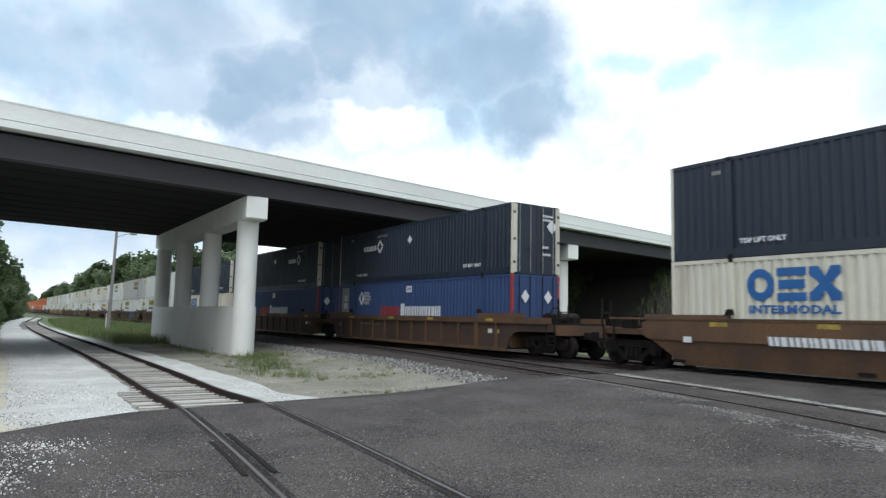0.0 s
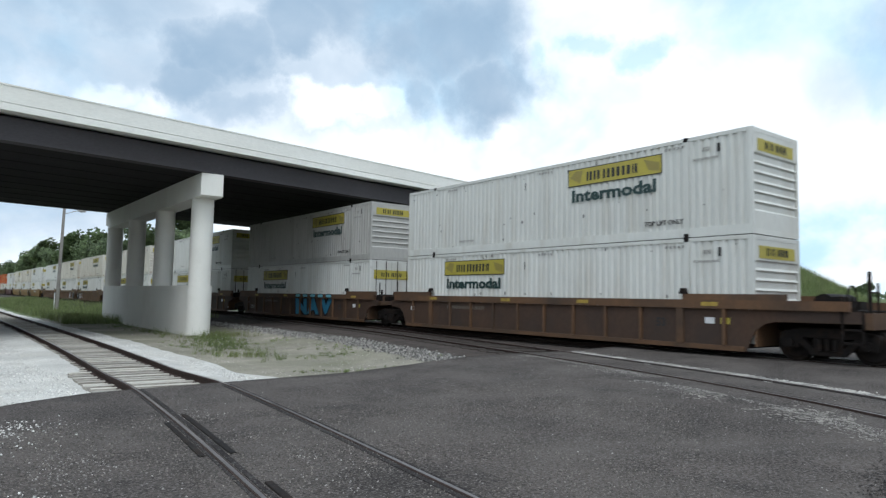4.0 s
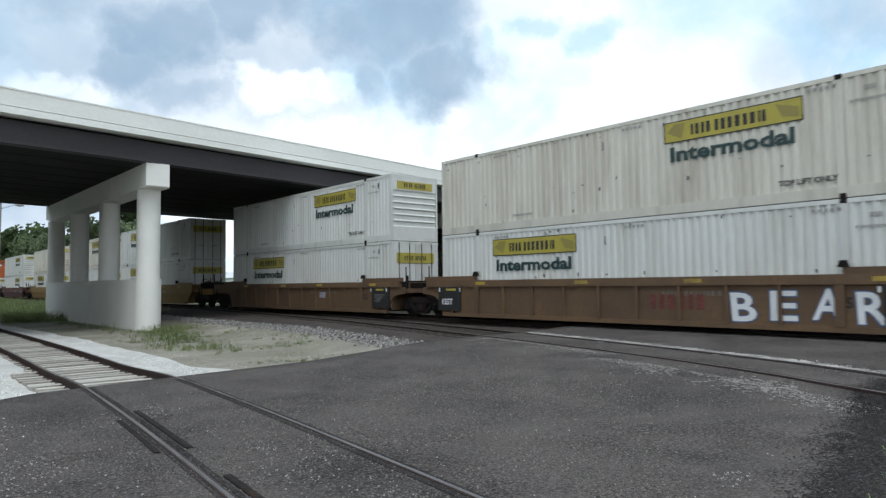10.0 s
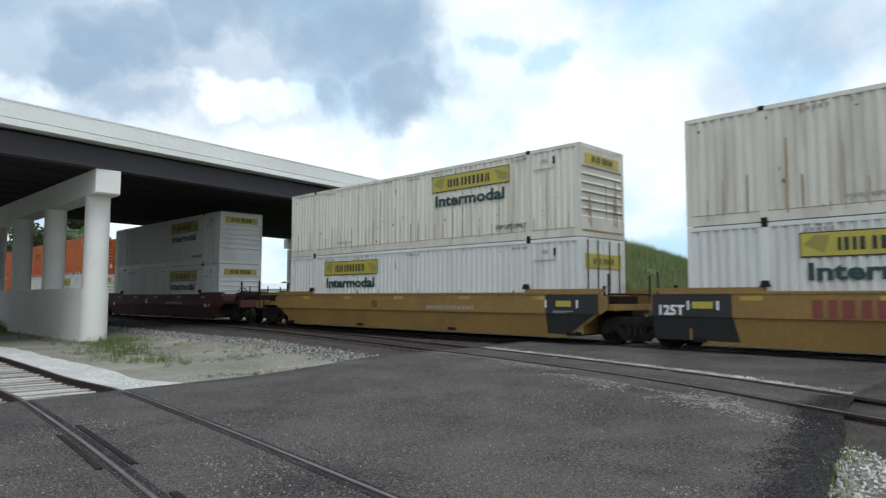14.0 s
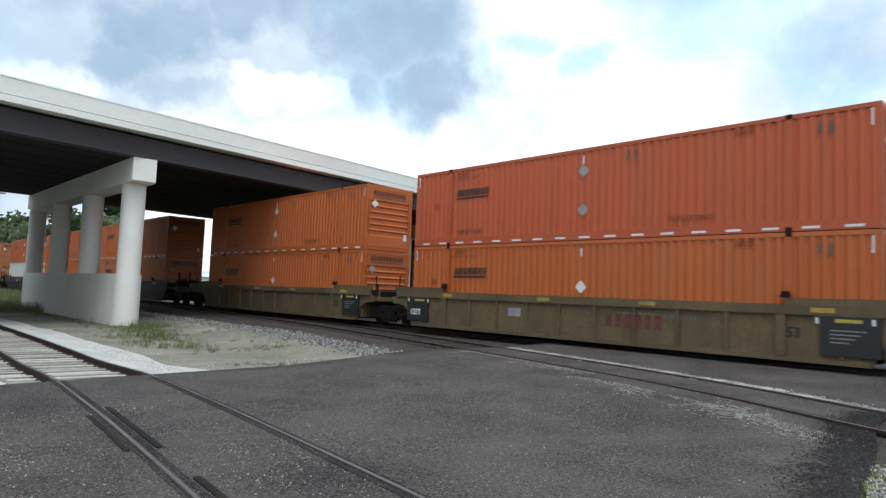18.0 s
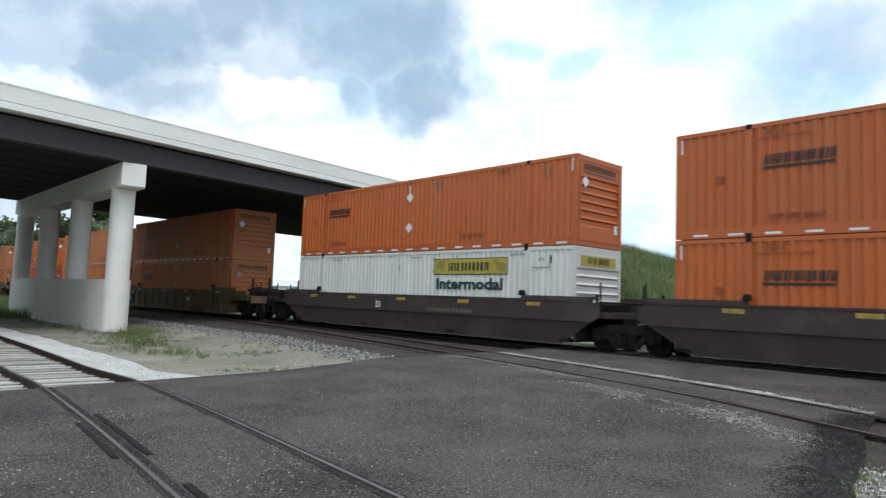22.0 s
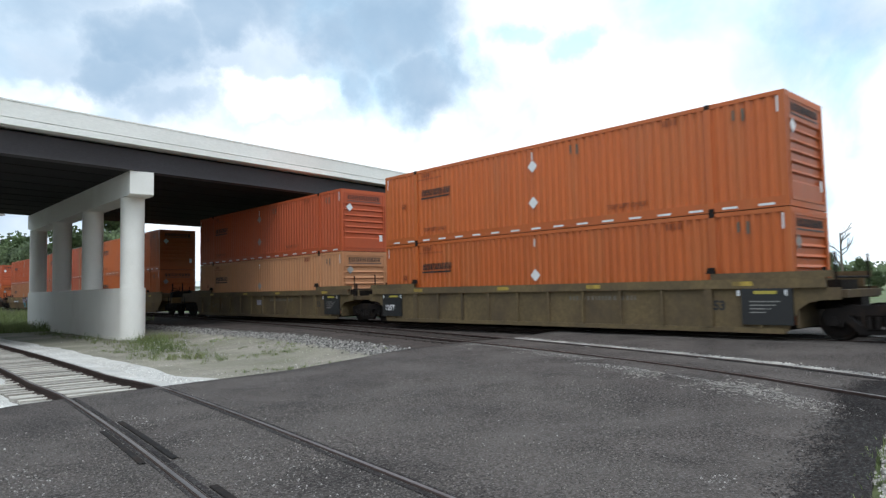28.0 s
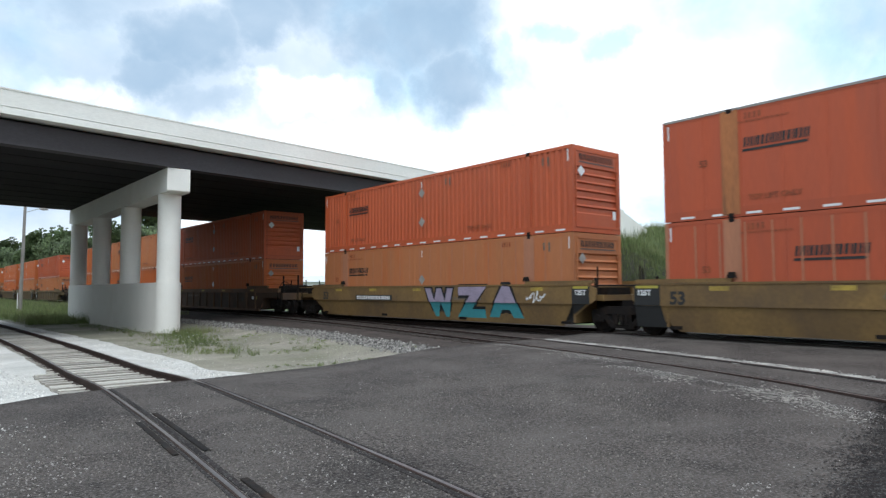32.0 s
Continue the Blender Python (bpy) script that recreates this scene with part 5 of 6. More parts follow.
            part("ladder", Shape().box(-1.47, -1.43, yo - d * 0.6, yo - d * 0.55, 0.45, 1.3).box(-1.47, -1.43, yo - d * 0.15, yo - d * 0.10, 0.45, 1.3).box(-1.47, -1.43, min(yo - d * 0.6, yo - d * 0.1), max(yo - d * 0.6, yo - d * 0.1), 0.5, 0.54).box(-1.47, -1.43, min(yo - d * 0.6, yo - d * 0.1), max(yo - d * 0.6, yo - d * 0.1), 0.82, 0.86), STEEL, plat)
            if d < 0:
                wh = Shape()
                for k in range(12):
                    a, b = k * math.pi / 6, (k + 1) * math.pi / 6
                    wh.tube((-1.05 + 0.26 * math.cos(a), yo + 0.5, 1.62 + 0.26 * math.sin(a)), (-1.05 + 0.26 * math.cos(b), yo + 0.5, 1.62 + 0.26 * math.sin(b)), 0.022, seg=5)
                wh.tube((-1.05, yo + 0.5, 1.2), (-1.05, yo + 0.5, 1.62), 0.03, seg=6)
                part("brake_wheel", wh, STEEL, plat, "rusty hand brake wheel")
            ym = (y0 + y1) / 2
            gear = Shape().tube((-0.75, ym + d * 0.1, 1.46), (0.75, ym + d * 0.1, 1.46), 0.24, seg=14)
            gear.box(-1.15, -0.85, ym + d * 0.5 - 0.2, ym + d * 0.5 + 0.2, 1.2, 1.62).tube((-1.3, yo - d * 0.3, 1.28), (1.3, yo - d * 0.3, 1.28), 0.03, seg=6)
            gear.tube((-0.6, yo - d * 0.5, 1.22), (-0.6, ym, 1.3), 0.04, seg=6).box(0.1, 0.5, ym + d * 0.45 - 0.18, ym + d * 0.45 + 0.18, 1.2, 1.52)
            part("brake_gear", gear, STEEL, plat, "grimy black air tank, valve box and pipes")
            truck(root, y1 - 1.70 if d < 0 else y0 + 1.70, M)
        else:
            for x in (-1.25, 1.25):
                part("step_rail", Shape().tube((x, yo - d * 0.25, 1.2), (x, yo - d * 0.25, 2.1), 0.028, seg=6), STEEL, plat)
            hub = Shape().box(-0.62, 0.62, yo - d * 0.55 - 0.22, yo - d * 0.55 + 0.22, 1.2, 1.44).tube((-1.25, yo - d * 0.25, 1.5), (1.25, yo - d * 0.25, 1.5), 0.03, seg=6)
            hub.tube((-0.9, yo - d * 0.6, 1.2), (-0.9, yo - d * 0.6, 1.75), 0.05, seg=8).box(-1.2, -0.98, yo - d * 0.7 - 0.14, yo - d * 0.7 + 0.14, 1.2, 1.5)
            part("joint_gear", hub, STEEL, plat, "grimy black joint cover and pipes")
            if d < 0:
                truck(root, -1.675, M)
    # stencils and panels on the near side
    X = -1.49 - (0.034 if ribs else 0.002)
    part("stencil", text_mesh("53", 0.50 if style == "mustard" else 0.34, WHITE_INK if style in ("maroon", "dark") else BLACK), BLACK, root, "stencilled 53", side_pose({"tan": 1.98, "ochre": 1.98, "brown": 2.9, "mustard": 15.95}.get(style, 9.8), 0.72 if ribs else 1.02 if style != "mustard" else 0.95, X if not ribs else -1.452))
    for y in ((1.2, 4.4, 7.9, 11.2, 14.2) if not ribs else ()):
        part("reflector", flat([(y, 1.33), (y + 0.55, 1.33), (y + 0.55, 1.45), (y, 1.45)], -1.532 if ribs else X), WORN_YELLOW, root, "yellow reflector stripe")
    xm = -1.452 if ribs else X
    part("stencil_mark", blocks(Shape(), 13.0 if style == "brown" else 6.6, 0.98, 2.4, 9, xm, 0.45, height=0.13), FAINT_INK if style in ("brown", "tan", "dark", "mustard", "ochre") else GREY_INK, root, "row of plain stencil marks")
    if style in ("yellow", "tan", "mustard", "ochre") and not (front and back):
        for y0, y1, on in ((-0.02 if ribs else -0.7, 1.2, not front), (LEN - 1.2, LEN + (0.02 if ribs else 0.95), not back)) if style != "mustard" else ((-0.75, -0.05, not front), (LEN + 0.1, LEN + 0.95, not back)):
            if on:
                lo = y0 < 1
                xp = -1.552 if ribs else X - 0.004
                z0 = 0.36 if ribs else 0.905
                bp = part("end_panel", Shape().prism([(y0, z0), (y1, z0), (y1, 1.26 if ribs else 1.49), (y0, 1.26 if ribs else 1.49)], -1.53 if ribs else xp - 0.002, -1.448 if ribs else xp + 0.002, "x"), BLACK, root, "black end panel with white marks")
                xp = X - 0.008 if not ribs else -1.534
                if not ribs:
                    part("end_panel", Shape().add([(X + 0.02, y0 + (0.15 if lo else 0), 0.9), (X + 0.02, y1, 0.9), (X + 0.125, y1, 0.28), (X + 0.125, y0 + (1.1 if lo else -1.1 + 0.95), 0.28)], [(0, 1, 2, 3)]), BLACK, root, "black lower end panel")
                if style == "mustard":
                    part("reflector", flat([(y0 + 0.05, 1.40), (y1 - 0.05, 1.40), (y1 - 0.05, 1.48), (y0 + 0.05, 1.48)], xp), YELLOW, bp, "yellow reflector stripe")
                    part("lettering", text_mesh("125T", 0.22, WHITE_INK), WHITE_INK, bp, "", side_pose(y1 - 0.1, 1.2, xp - 0.002))
                    continue
                yy = (y0 + y1) / 2 + ((0.1 if lo else -0.05) if ribs else (0.35 if lo else -0.25))
                part("reflector", flat([(yy - 0.35, 1.12), (yy + 0.2, 1.12), (yy + 0.2, 1.30 if not ribs else 1.2), (yy - 0.35, 1.30 if not ribs else 1.2)], xp), YELLOW, bp, "yellow reflector stripe")
                for w in (0.55, -0.6) if ribs or lo else (0.28, -0.5):
                    part("stencil_mark", flat([(yy + w, 1.08), (yy + w + 0.06, 1.08), (yy + w + 0.06, 1.32 if not ribs else 1.22), (yy + w, 1.32 if not ribs else 1.22)], xp), WHITE_INK, bp)
                if lo:
                    rows = Shape()
                    for i in range(4):
                        blocks(rows, yy + 0.3, (0.92 if ribs else 0.97) - 0.09 * i * (1 if ribs else 0.2), 0.75 - 0.12 * i, 4, xp, 0.3, height=0.03)
                    part("stencil_mark", rows, GREY_INK, bp)
                else:
                    part("lettering", text_mesh("125T", 0.36 if not ribs else 0.30, WHITE_INK), WHITE_INK, bp, "", side_pose(16.95 if not ribs else 15.98, 0.95 if not ribs else 0.60, xp - 0.002))
    elif style != "dark":
        for y in (0.6, 1.05, LEN - 0.8):
            part("data_plate", flat([(y, 0.85), (y + 0.28, 0.85), (y + 0.28, 1.02), (y, 1.02)], xm), YELLOW if y < 0.8 else WHITE_INK, root)
    return root


CAR_WORD = {
    "brown": ("rusty brown ribbed steel well car", "rusty brown smooth-sided steel well car"),
    "yellow": ("yellow ribbed steel well car", "yellow smooth-sided steel well car with black ends"),
    "tan": ("faded tan ribbed steel well car", "faded tan smooth-sided steel well car"),
    "ochre": ("ochre brown ribbed steel well car", "ochre brown smooth-sided steel well car"),
    "mustard": ("dirty mustard ribbed steel well car", "dirty mustard smooth-sided steel well car"),
    "maroon": ("maroon ribbed steel well car", "maroon smooth-sided steel well car"),
    "dark": ("grimy dark brown ribbed well car", "grimy dark brown smooth-sided well car"),
}
CAR_KINDS = {}


def couple(key, at):
    if key in CAR_KINDS:
        return copy_thing(CAR_KINDS[key], at)
    ob = CAR_KINDS[key] = well_car(*key)
    ob.matrix_basis = at
    return ob


def stroke(shape, a, b, w, x):
    """A thick straight brush stroke between two (y, z) points."""
    d = Vector((b[0] - a[0], b[1] - a[1]))
    d.normalize()
    q, e = Vector((-d.y, d.x)) * w, d * w * 0.7
    shape.add([(x, a[0] - e.x + q.x, a[1] - e.y + q.y), (x, b[0] + e.x + q.x, b[1] + e.y + q.y), (x, b[0] + e.x - q.x, b[1] + e.y - q.y), (x, a[0] - e.x - q.x, a[1] - e.y - q.y)], [(0, 1, 2, 3)])


BREAK = 0.9     # height at which the smooth sides bend inwards


def bent_side(me, base, lift, flatter):
    """Lay a flat figure, drawn at height base, onto the bent side of a smooth car; its lower part may take a second paint."""
    bm = bmesh.new()
    bm.from_mesh(me)
    bmesh.ops.bisect_plane(bm, geom=bm.verts[:] + bm.edges[:] + bm.faces[:], plane_co=(0, BREAK - base, 0), plane_no=(0, 1, 0))
    bmesh.ops.split_edges(bm, edges=[e for e in bm.edges if all(abs(v.co.y - BREAK + base) < 1e-4 for v in e.verts)])
    for f in bm.faces:
        if f.calc_center_median().y < BREAK - base:
            f.material_index = flatter
            for v in f.verts:
                v.co.z = lift - 0.048 - 0.159 * (BREAK - base - v.co.y)
    bm.to_mesh(me)
    bm.free()


def sprayed(car, body, y, z, size, width, outline, fill, x, edge=0.05, label="sprayed graffiti letters with a pale outline", fill_out=0.92, bent=False, lower=None, swell=0):
    """Sprayed letters from y towards -y, each with a fatter outline behind."""
    step = width / len(body)
    for i, ch in enumerate(body):
        lean = 0.04 * ((i * 37) % 5 - 2)
        base = swell if swell else 0.10 if bent else 0.02
        for fat, m, dx in ((base, fill, 0.004), (base + edge, outline, 0)):
            cu = bpy.data.curves.new("letter", "FONT")
            cu.body, cu.size, cu.resolution_u, cu.offset = ch, size, 3, fat
            tmp = new("letter", cu)
            bpy.context.view_layer.update()
            me = bpy.data.meshes.new_from_object(tmp.evaluated_get(bpy.context.evaluated_depsgraph_get()))
            bpy.data.objects.remove(tmp)
            me.materials.clear()
            me.materials.append(m)
            if lower and dx:
                me.materials.append(lower)
            a, b = min(v.co.x for v in me.vertices), max(v.co.x for v in me.vertices)
            k = (step * fill_out + 2 * (fat - base)) / (b - a)
            for v in me.vertices:
                v.co.x = (v.co.x - a) * k - (fat - base) + lean * v.co.y
            if bent:
                bent_side(me, z + lean * 0.6, dx, 1 if lower and dx else 0)
            part("graffiti_letter" if dx else "graffiti_edge", me, m, car, label if dx else "", side_pose(y - i * step, z + lean * 0.6, x - dx if not bent else x))
            if bent and dx:
                for v in me.vertices:
                    v.co.z += dx if v.co.y > BREAK - z - lean * 0.6 else 0


def bubble(car, y, z, w, h, outline, fill, x, label, bent=False):
    """A round sprayed letter body with an outline."""
    def ring(k, lift, m):
        pts = [(w * 0.5 + k) * math.copysign(abs(math.cos(t)) ** 0.7, math.cos(t)) for t in (i * math.pi / 9 for i in range(18))]
        tall = [(h * 0.5 + k) * math.copysign(abs(math.sin(t)) ** 0.7, math.sin(t)) for t in (i * math.pi / 9 for i in range(18))]
        me = mesh("graffiti_letter", [(a, b, lift) for a, b in zip(pts, tall)], [tuple(range(18))], m)
        if bent:
            bent_side(me, z, lift, 0)
        return me
    g = part("graffiti_letter", ring(0.035, 0.0, outline), outline, car, label, side_pose(y, z, x))
    part("graffiti_stroke", ring(0.0, 0.004, fill), fill, g)
    return g


def scrawl(car, y, z, length, tall, turns, m, x, w=0.014, label="thin sprayed scrawl"):
    """A looping thin line, sprayed in one go towards -y."""
    n = turns * 9
    pts = [(y - length * i / n + 0.35 * length / turns * math.sin(i * 0.9), z + tall * (0.5 + 0.5 * math.sin(i * 0.7) * math.cos(i * 0.13 + turns))) for i in range(n + 1)]
    line = Shape()
    for a, b in zip(pts, pts[1:]):
        stroke(line, a, b, w, x)
    part("graffiti_stroke", line, m, car, label)


def P(paint, sign=4.6, end="ribs"):
    return (paint, "parcel", end, sign)


def S(paint, sign=12.1):
    return (paint, "haul", "ribs", sign)


NV, NF, ST, SG, CX = ("navy", "navy", "doors", 3.45), ("navy", "navy", "doors", 11.2), ("blue", "stack", "doors", 0), ("blue", "stack", "doors", 1), ("cream", "cream", "doors", 0)
LO = 10.0     # sign near the far end
# offset of the leading end at the start, car, upper load, lower load
TRAIN = [
    (-3.2, "brown", 0, NV, CX), (20.55, "brown", 1, NF, SG), (40.0, "brown", 1, NV, ST), (59.45, "brown", 1, NV, CX),
    (82.9, "brown", 1, P("white", 2.8), P("white", 9.7)), (102.4, "brown", 1, P("greyed", 2.8), P("white", 9.7, "doors")), (121.9, "brown", 1, P("white", 2.8), P("white", 9.7, "doors")),
    (145.45, "brown", 1, P("ivory", 2.8), P("white", 9.7, "doors")),
    (169.0, "ochre", 1, P("ivory", 2.8), P("white", 9.7)), (188.4, "ochre", 1, P("ivory", 2.8), P("white", 9.7, "doors")), (207.85, "ochre", 1, P("white", 2.8), P("white", 9.7, "doors")),
    (231.25, "yellow", 0, P("white", 9.7, "doors"), P("white", 9.7, "doors")), (250.75, "yellow", 0, P("ivory", 2.8), P("white", 9.7, "doors")), (270.25, "yellow", 0, P("ivory", 2.8), P("white", 9.7, "doors")),
    (293.7, "maroon", 0, P("white", 2.8), P("white", 2.8)),
    (317.4, "tan", 1, S("orange"), P("white", 2.8)), (337.2, "tan", 1, S("red"), S("orange")), (356.75, "tan", 1, S("orange"), S("orange")),
    (380.2, "dark", 0, S("orange"), S("peach")), (399.7, "dark", 0, S("orange"), S("orange")), (419.15, "dark", 0, S("orange"), P("white", 2.8)),
    (442.55, "tan", 1, S("peach"), S("peach")), (461.9, "tan", 1, S("peach"), S("peach")), (481.3, "tan", 1, S("orange"), S("red")),
    (504.7, "tan", 1, S("peach"), S("peach")), (524.15, "tan", 1, S("orange"), S("orange")), (543.65, "tan", 1, S("red"), S("sandy")),
    (567.05, "mustard", 0, S("orange"), S("orange")), (586.4, "mustard", 0, S("salmon"), S("salmon", 10.9)), (605.9, "mustard", 0, S("red"), S("apricot")),
]
more = random.Random(5)
at = 629.3
while at < 1060:
    style = more.choice(("tan", "yellow", "brown", "dark"))
    for i in range(3):
        pick = lambda: S(more.choice(("orange", "orange", "red", "peach"))) if at < 775 or more.random() < 0.25 else more.choice((P("white", 2.8), NV, ("white", "plain", "ribs", 0), ST[:1] + ("plain", "doors", 0)))
        TRAIN.append((at, style, int(style in ("tan", "brown")), pick(), pick()))
        at += 19.5
    at += 3.9

ROLLING = []    # every thing of the train with its place along the line and its height
cars = []
for k, (off, style, ribs, top, low) in enumerate(TRAIN):
    front = k == 0 or off - TRAIN[k - 1][0] > 21.5
    back = k == len(TRAIN) - 1 or TRAIN[k + 1][0] - off > 21.5
    if k == 0:
        front = False
    car = couple((style, front, back, bool(ribs)), pose(TRAIN_X, off, 0))
    cars.append(car)
    ROLLING.append((car, off, 0))
    for key, z in ((low + (False,), 0.36), (top + (True,), 3.285)):
        ROLLING.append((stow(key, pose(TRAIN_X, off, z)), off, z))


def car_graffiti():
    R, F = -1.456, -1.506     # just off the sides of the ribbed and of the smooth cars
    part("lettering", text_mesh("125-T", 0.30, GREY_INK), GREY_INK, cars[5], "faded stencil 125-T", side_pose(15.04, 0.52, R))
    scrawl(cars[6], 6.4, 0.62, 1.2, 0.45, 5, WHITE_INK, R)
    scrawl(cars[6], 4.9, 0.62, 0.9, 0.4, 4, WHITE_INK, R)
    sprayed(cars[5], "NAV", 8.0, 0.44, 1.12, 4.5, DEEP_INK, NAV_BLUE, R, 0.09, "blue sprayed graffiti letters with a black outline", fill_out=0.97, swell=0.07)
    for i in range(5):
        bubble(cars[5], 7.6 - 0.95 * i, 1.40, 0.62, 0.16, DEEP_INK, SKY_INK, -1.546, "pale blue sprayed cap on the chord")
    sprayed(cars[8], "LSK", 14.75, 0.42, 0.98, 2.75, SPRAY_EDGE, WHITE_INK, R, 0.035, "white sprayed graffiti letters with a thin blue edge", fill_out=0.62)
    sprayed(cars[9], "BEAR", 4.62, 0.40, 1.02, 3.85, SPRAY_EDGE, WHITE_INK, R, 0.035, "white sprayed graffiti letters with a thin blue edge", fill_out=0.66)
    part("name_mark", blocks(Shape(), 7.0, 0.60, 1.75, 3, R, 0.35, height=0.42), RUST_SPRAY, cars[9], "faded red brand mark on the car side")
    # a long name in tan, with lilac shade and white top edge
    sprayed(cars[22], "NAV", 10.78, 0.36, 1.12, 2.35, PURPLE, KHAKI, R, 0.09, "khaki sprayed graffiti letters with a dark purple shade")
    q = random.Random(6)
    for i in range(11):
        y, pale = 8.3 - 0.5 * i, Shape()
        a, b, c = (y + q.uniform(-0.15, 0.15), 0.4), (y + q.uniform(-0.3, 0.3), q.uniform(0.95, 1.2)), (y - 0.45, q.uniform(0.5, 1.1))
        stroke(pale, a, b, q.uniform(0.05, 0.13), R)
        stroke(pale, b, c, q.uniform(0.04, 0.09), R)
        part("graffiti_stroke", pale, (PALE_SPRAY, STEEL, KHAKI, PURPLE)[i % 4], cars[22], "pale and dark sprayed strokes")
    for i in range(6):
        bubble(cars[22], 11.4 - 0.95 * i, 1.43, 0.75, 0.12, LILAC, PALE_SPRAY, -1.546, "pale sprayed blot on the chord")
    sprayed(cars[23], "SEFORE", 9.9, 0.42, 0.88, 5.7, PALE_SPRAY, BLACK, R, 0.05, fill_out=0.74)
    scrawl(cars[21], 14.4, 0.55, 2.0, 0.4, 5, FAINT_INK, R)
    scrawl(cars[23], 13.2, 0.6, 1.0, 0.35, 3, GREY_INK, R, 0.03)
    scrawl(cars[26], 14.4, 0.55, 2.0, 0.4, 5, FAINT_INK, R)
    # round letters: two pale, then four black on lilac
    bubble(cars[27], 14.4, 1.0, 3.6, 0.94, MAUVE, MAUVE, F, "faded pink sprayed patch", True)
    sprayed(cars[27], "UE", 16.05, 0.64, 1.04, 1.75, LILAC, PALE_SPRAY, F - 0.005, 0.02, "fat pale sprayed graffiti letters", fill_out=0.98, bent=True)
    sprayed(cars[27], "BE", 14.28, 0.64, 1.04, 1.8, LILAC, BLACK, F - 0.005, 0.02, "fat black sprayed graffiti letters with lilac edge", fill_out=0.98, bent=True)
    scrawl(cars[27], 12.45, 0.98, 0.35, 0.16, 3, WHITE_INK, F, 0.012)
    for y, h in ((11.75, 0.42), (11.2, 0.34), (10.6, 0.44), (10.0, 0.36), (9.5, 0.42)):
        bubble(cars[27], y, 1.19, 0.36, h, PALE_SPRAY, SPRAY_BLUE if h > 0.4 else STEEL, F - 0.004, "blue sprayed figure with a pale outline")
    part("graffiti_stroke", flat([(12.2, 1.3), (12.0, 0.92), (7.9, 0.92), (8.6, 1.3), (9.2, 1.46), (11.8, 1.46)], F + 0.001), STEEL, cars[27], "dark sprayed ground")
    scrawl(cars[27], 8.9, 0.95, 1.2, 0.45, 3, WHITE_INK, F - 0.002, 0.02)
    scrawl(cars[28], 6.6, 0.93, 3.1, 0.5, 6, RUST_SPRAY, F, 0.018, "faint red sprayed scrawl")
    scrawl(cars[28], 10.6, 1.15, 1.0, 0.25, 3, FAINT_INK, F, 0.014, "faint sprayed scrawl")
    # three tall letters, teal below and lilac above, with dark outlines
    sprayed(cars[29], "WZA", 7.5, 0.42, 1.42, 5.4, DEEP_INK, LILAC, F, 0.11, "teal and lilac sprayed letters with dark outline", fill_out=0.97, bent=True, lower=TEAL_INK)
    scrawl(cars[29], 1.9, 0.92, 0.8, 0.4, 4, WHITE_INK, F, 0.02)
    for k, y, w in ((27, 6.33, 3.18), (29, 12.9, 2.95)):
        nb = part("number_board", flat([(y, 0.92), (y - w, 0.92), (y - w, 1.16), (y, 1.16)], F - 0.001), BLACK, cars[k], "black number board with white bars")
        part("stencil_mark", blocks(Shape(), y - 0.12, 0.96, w - 0.24, 9, F - 0.006, 0.3, -0.12, height=0.16), WHITE_INK, nb)
    for k, y in ((10, 5.75), (16, 10.9), (21, 5.75), (26, 8.1)):
        part("patch_plate", flat([(y, 0.78), (y - 0.55, 0.78), (y - 0.55, 1.05), (y, 1.05)], R), PALE_SPRAY, cars[k], "pale square paint patch")
    board = part("name_board", flat([(9.5, 0.92), (6.8, 0.92), (6.8, 1.24), (9.5, 1.24)], -1.508), BLACK, cars[28], "black board with white marks")
    part("name_mark", blocks(Shape(), 9.3, 0.96, 2.3, 3, -1.514, 0.3, height=0.24), WHITE_INK, board)
    for k, y, z, m in ((12, 13.1, 0.95, DULL_RED), (16, 7.04, 0.66, RUST_SPRAY)):
        part("name_mark", blocks(Shape(), y, z, 1.95, 3, -1.456 if k == 16 else -1.51, 0.35, height=0.40, split=2), m, cars[k], "dark red brand mark on the car side")
    part("stencil_mark", blocks(Shape(), 12.98, 0.86, 3.4, 10, -1.508, 0.28, -0.15, height=0.24), WHITE_INK, cars[0], "row of plain white stencil marks")
    part("number_board", flat([(8.3, 1.06), (4.9, 1.06), (4.9, 1.36), (8.3, 1.36)], -1.506), BLACK, cars[11], "black number board with white bars")
    part("stencil_mark", blocks(Shape(), 8.15, 1.12, 3.1, 10, -1.511, 0.25, -0.12, height=0.18), WHITE_INK, cars[11])


def load(k, upper):
    """The container on car k."""
    return ROLLING[3 * k + (2 if upper else 1)][0]


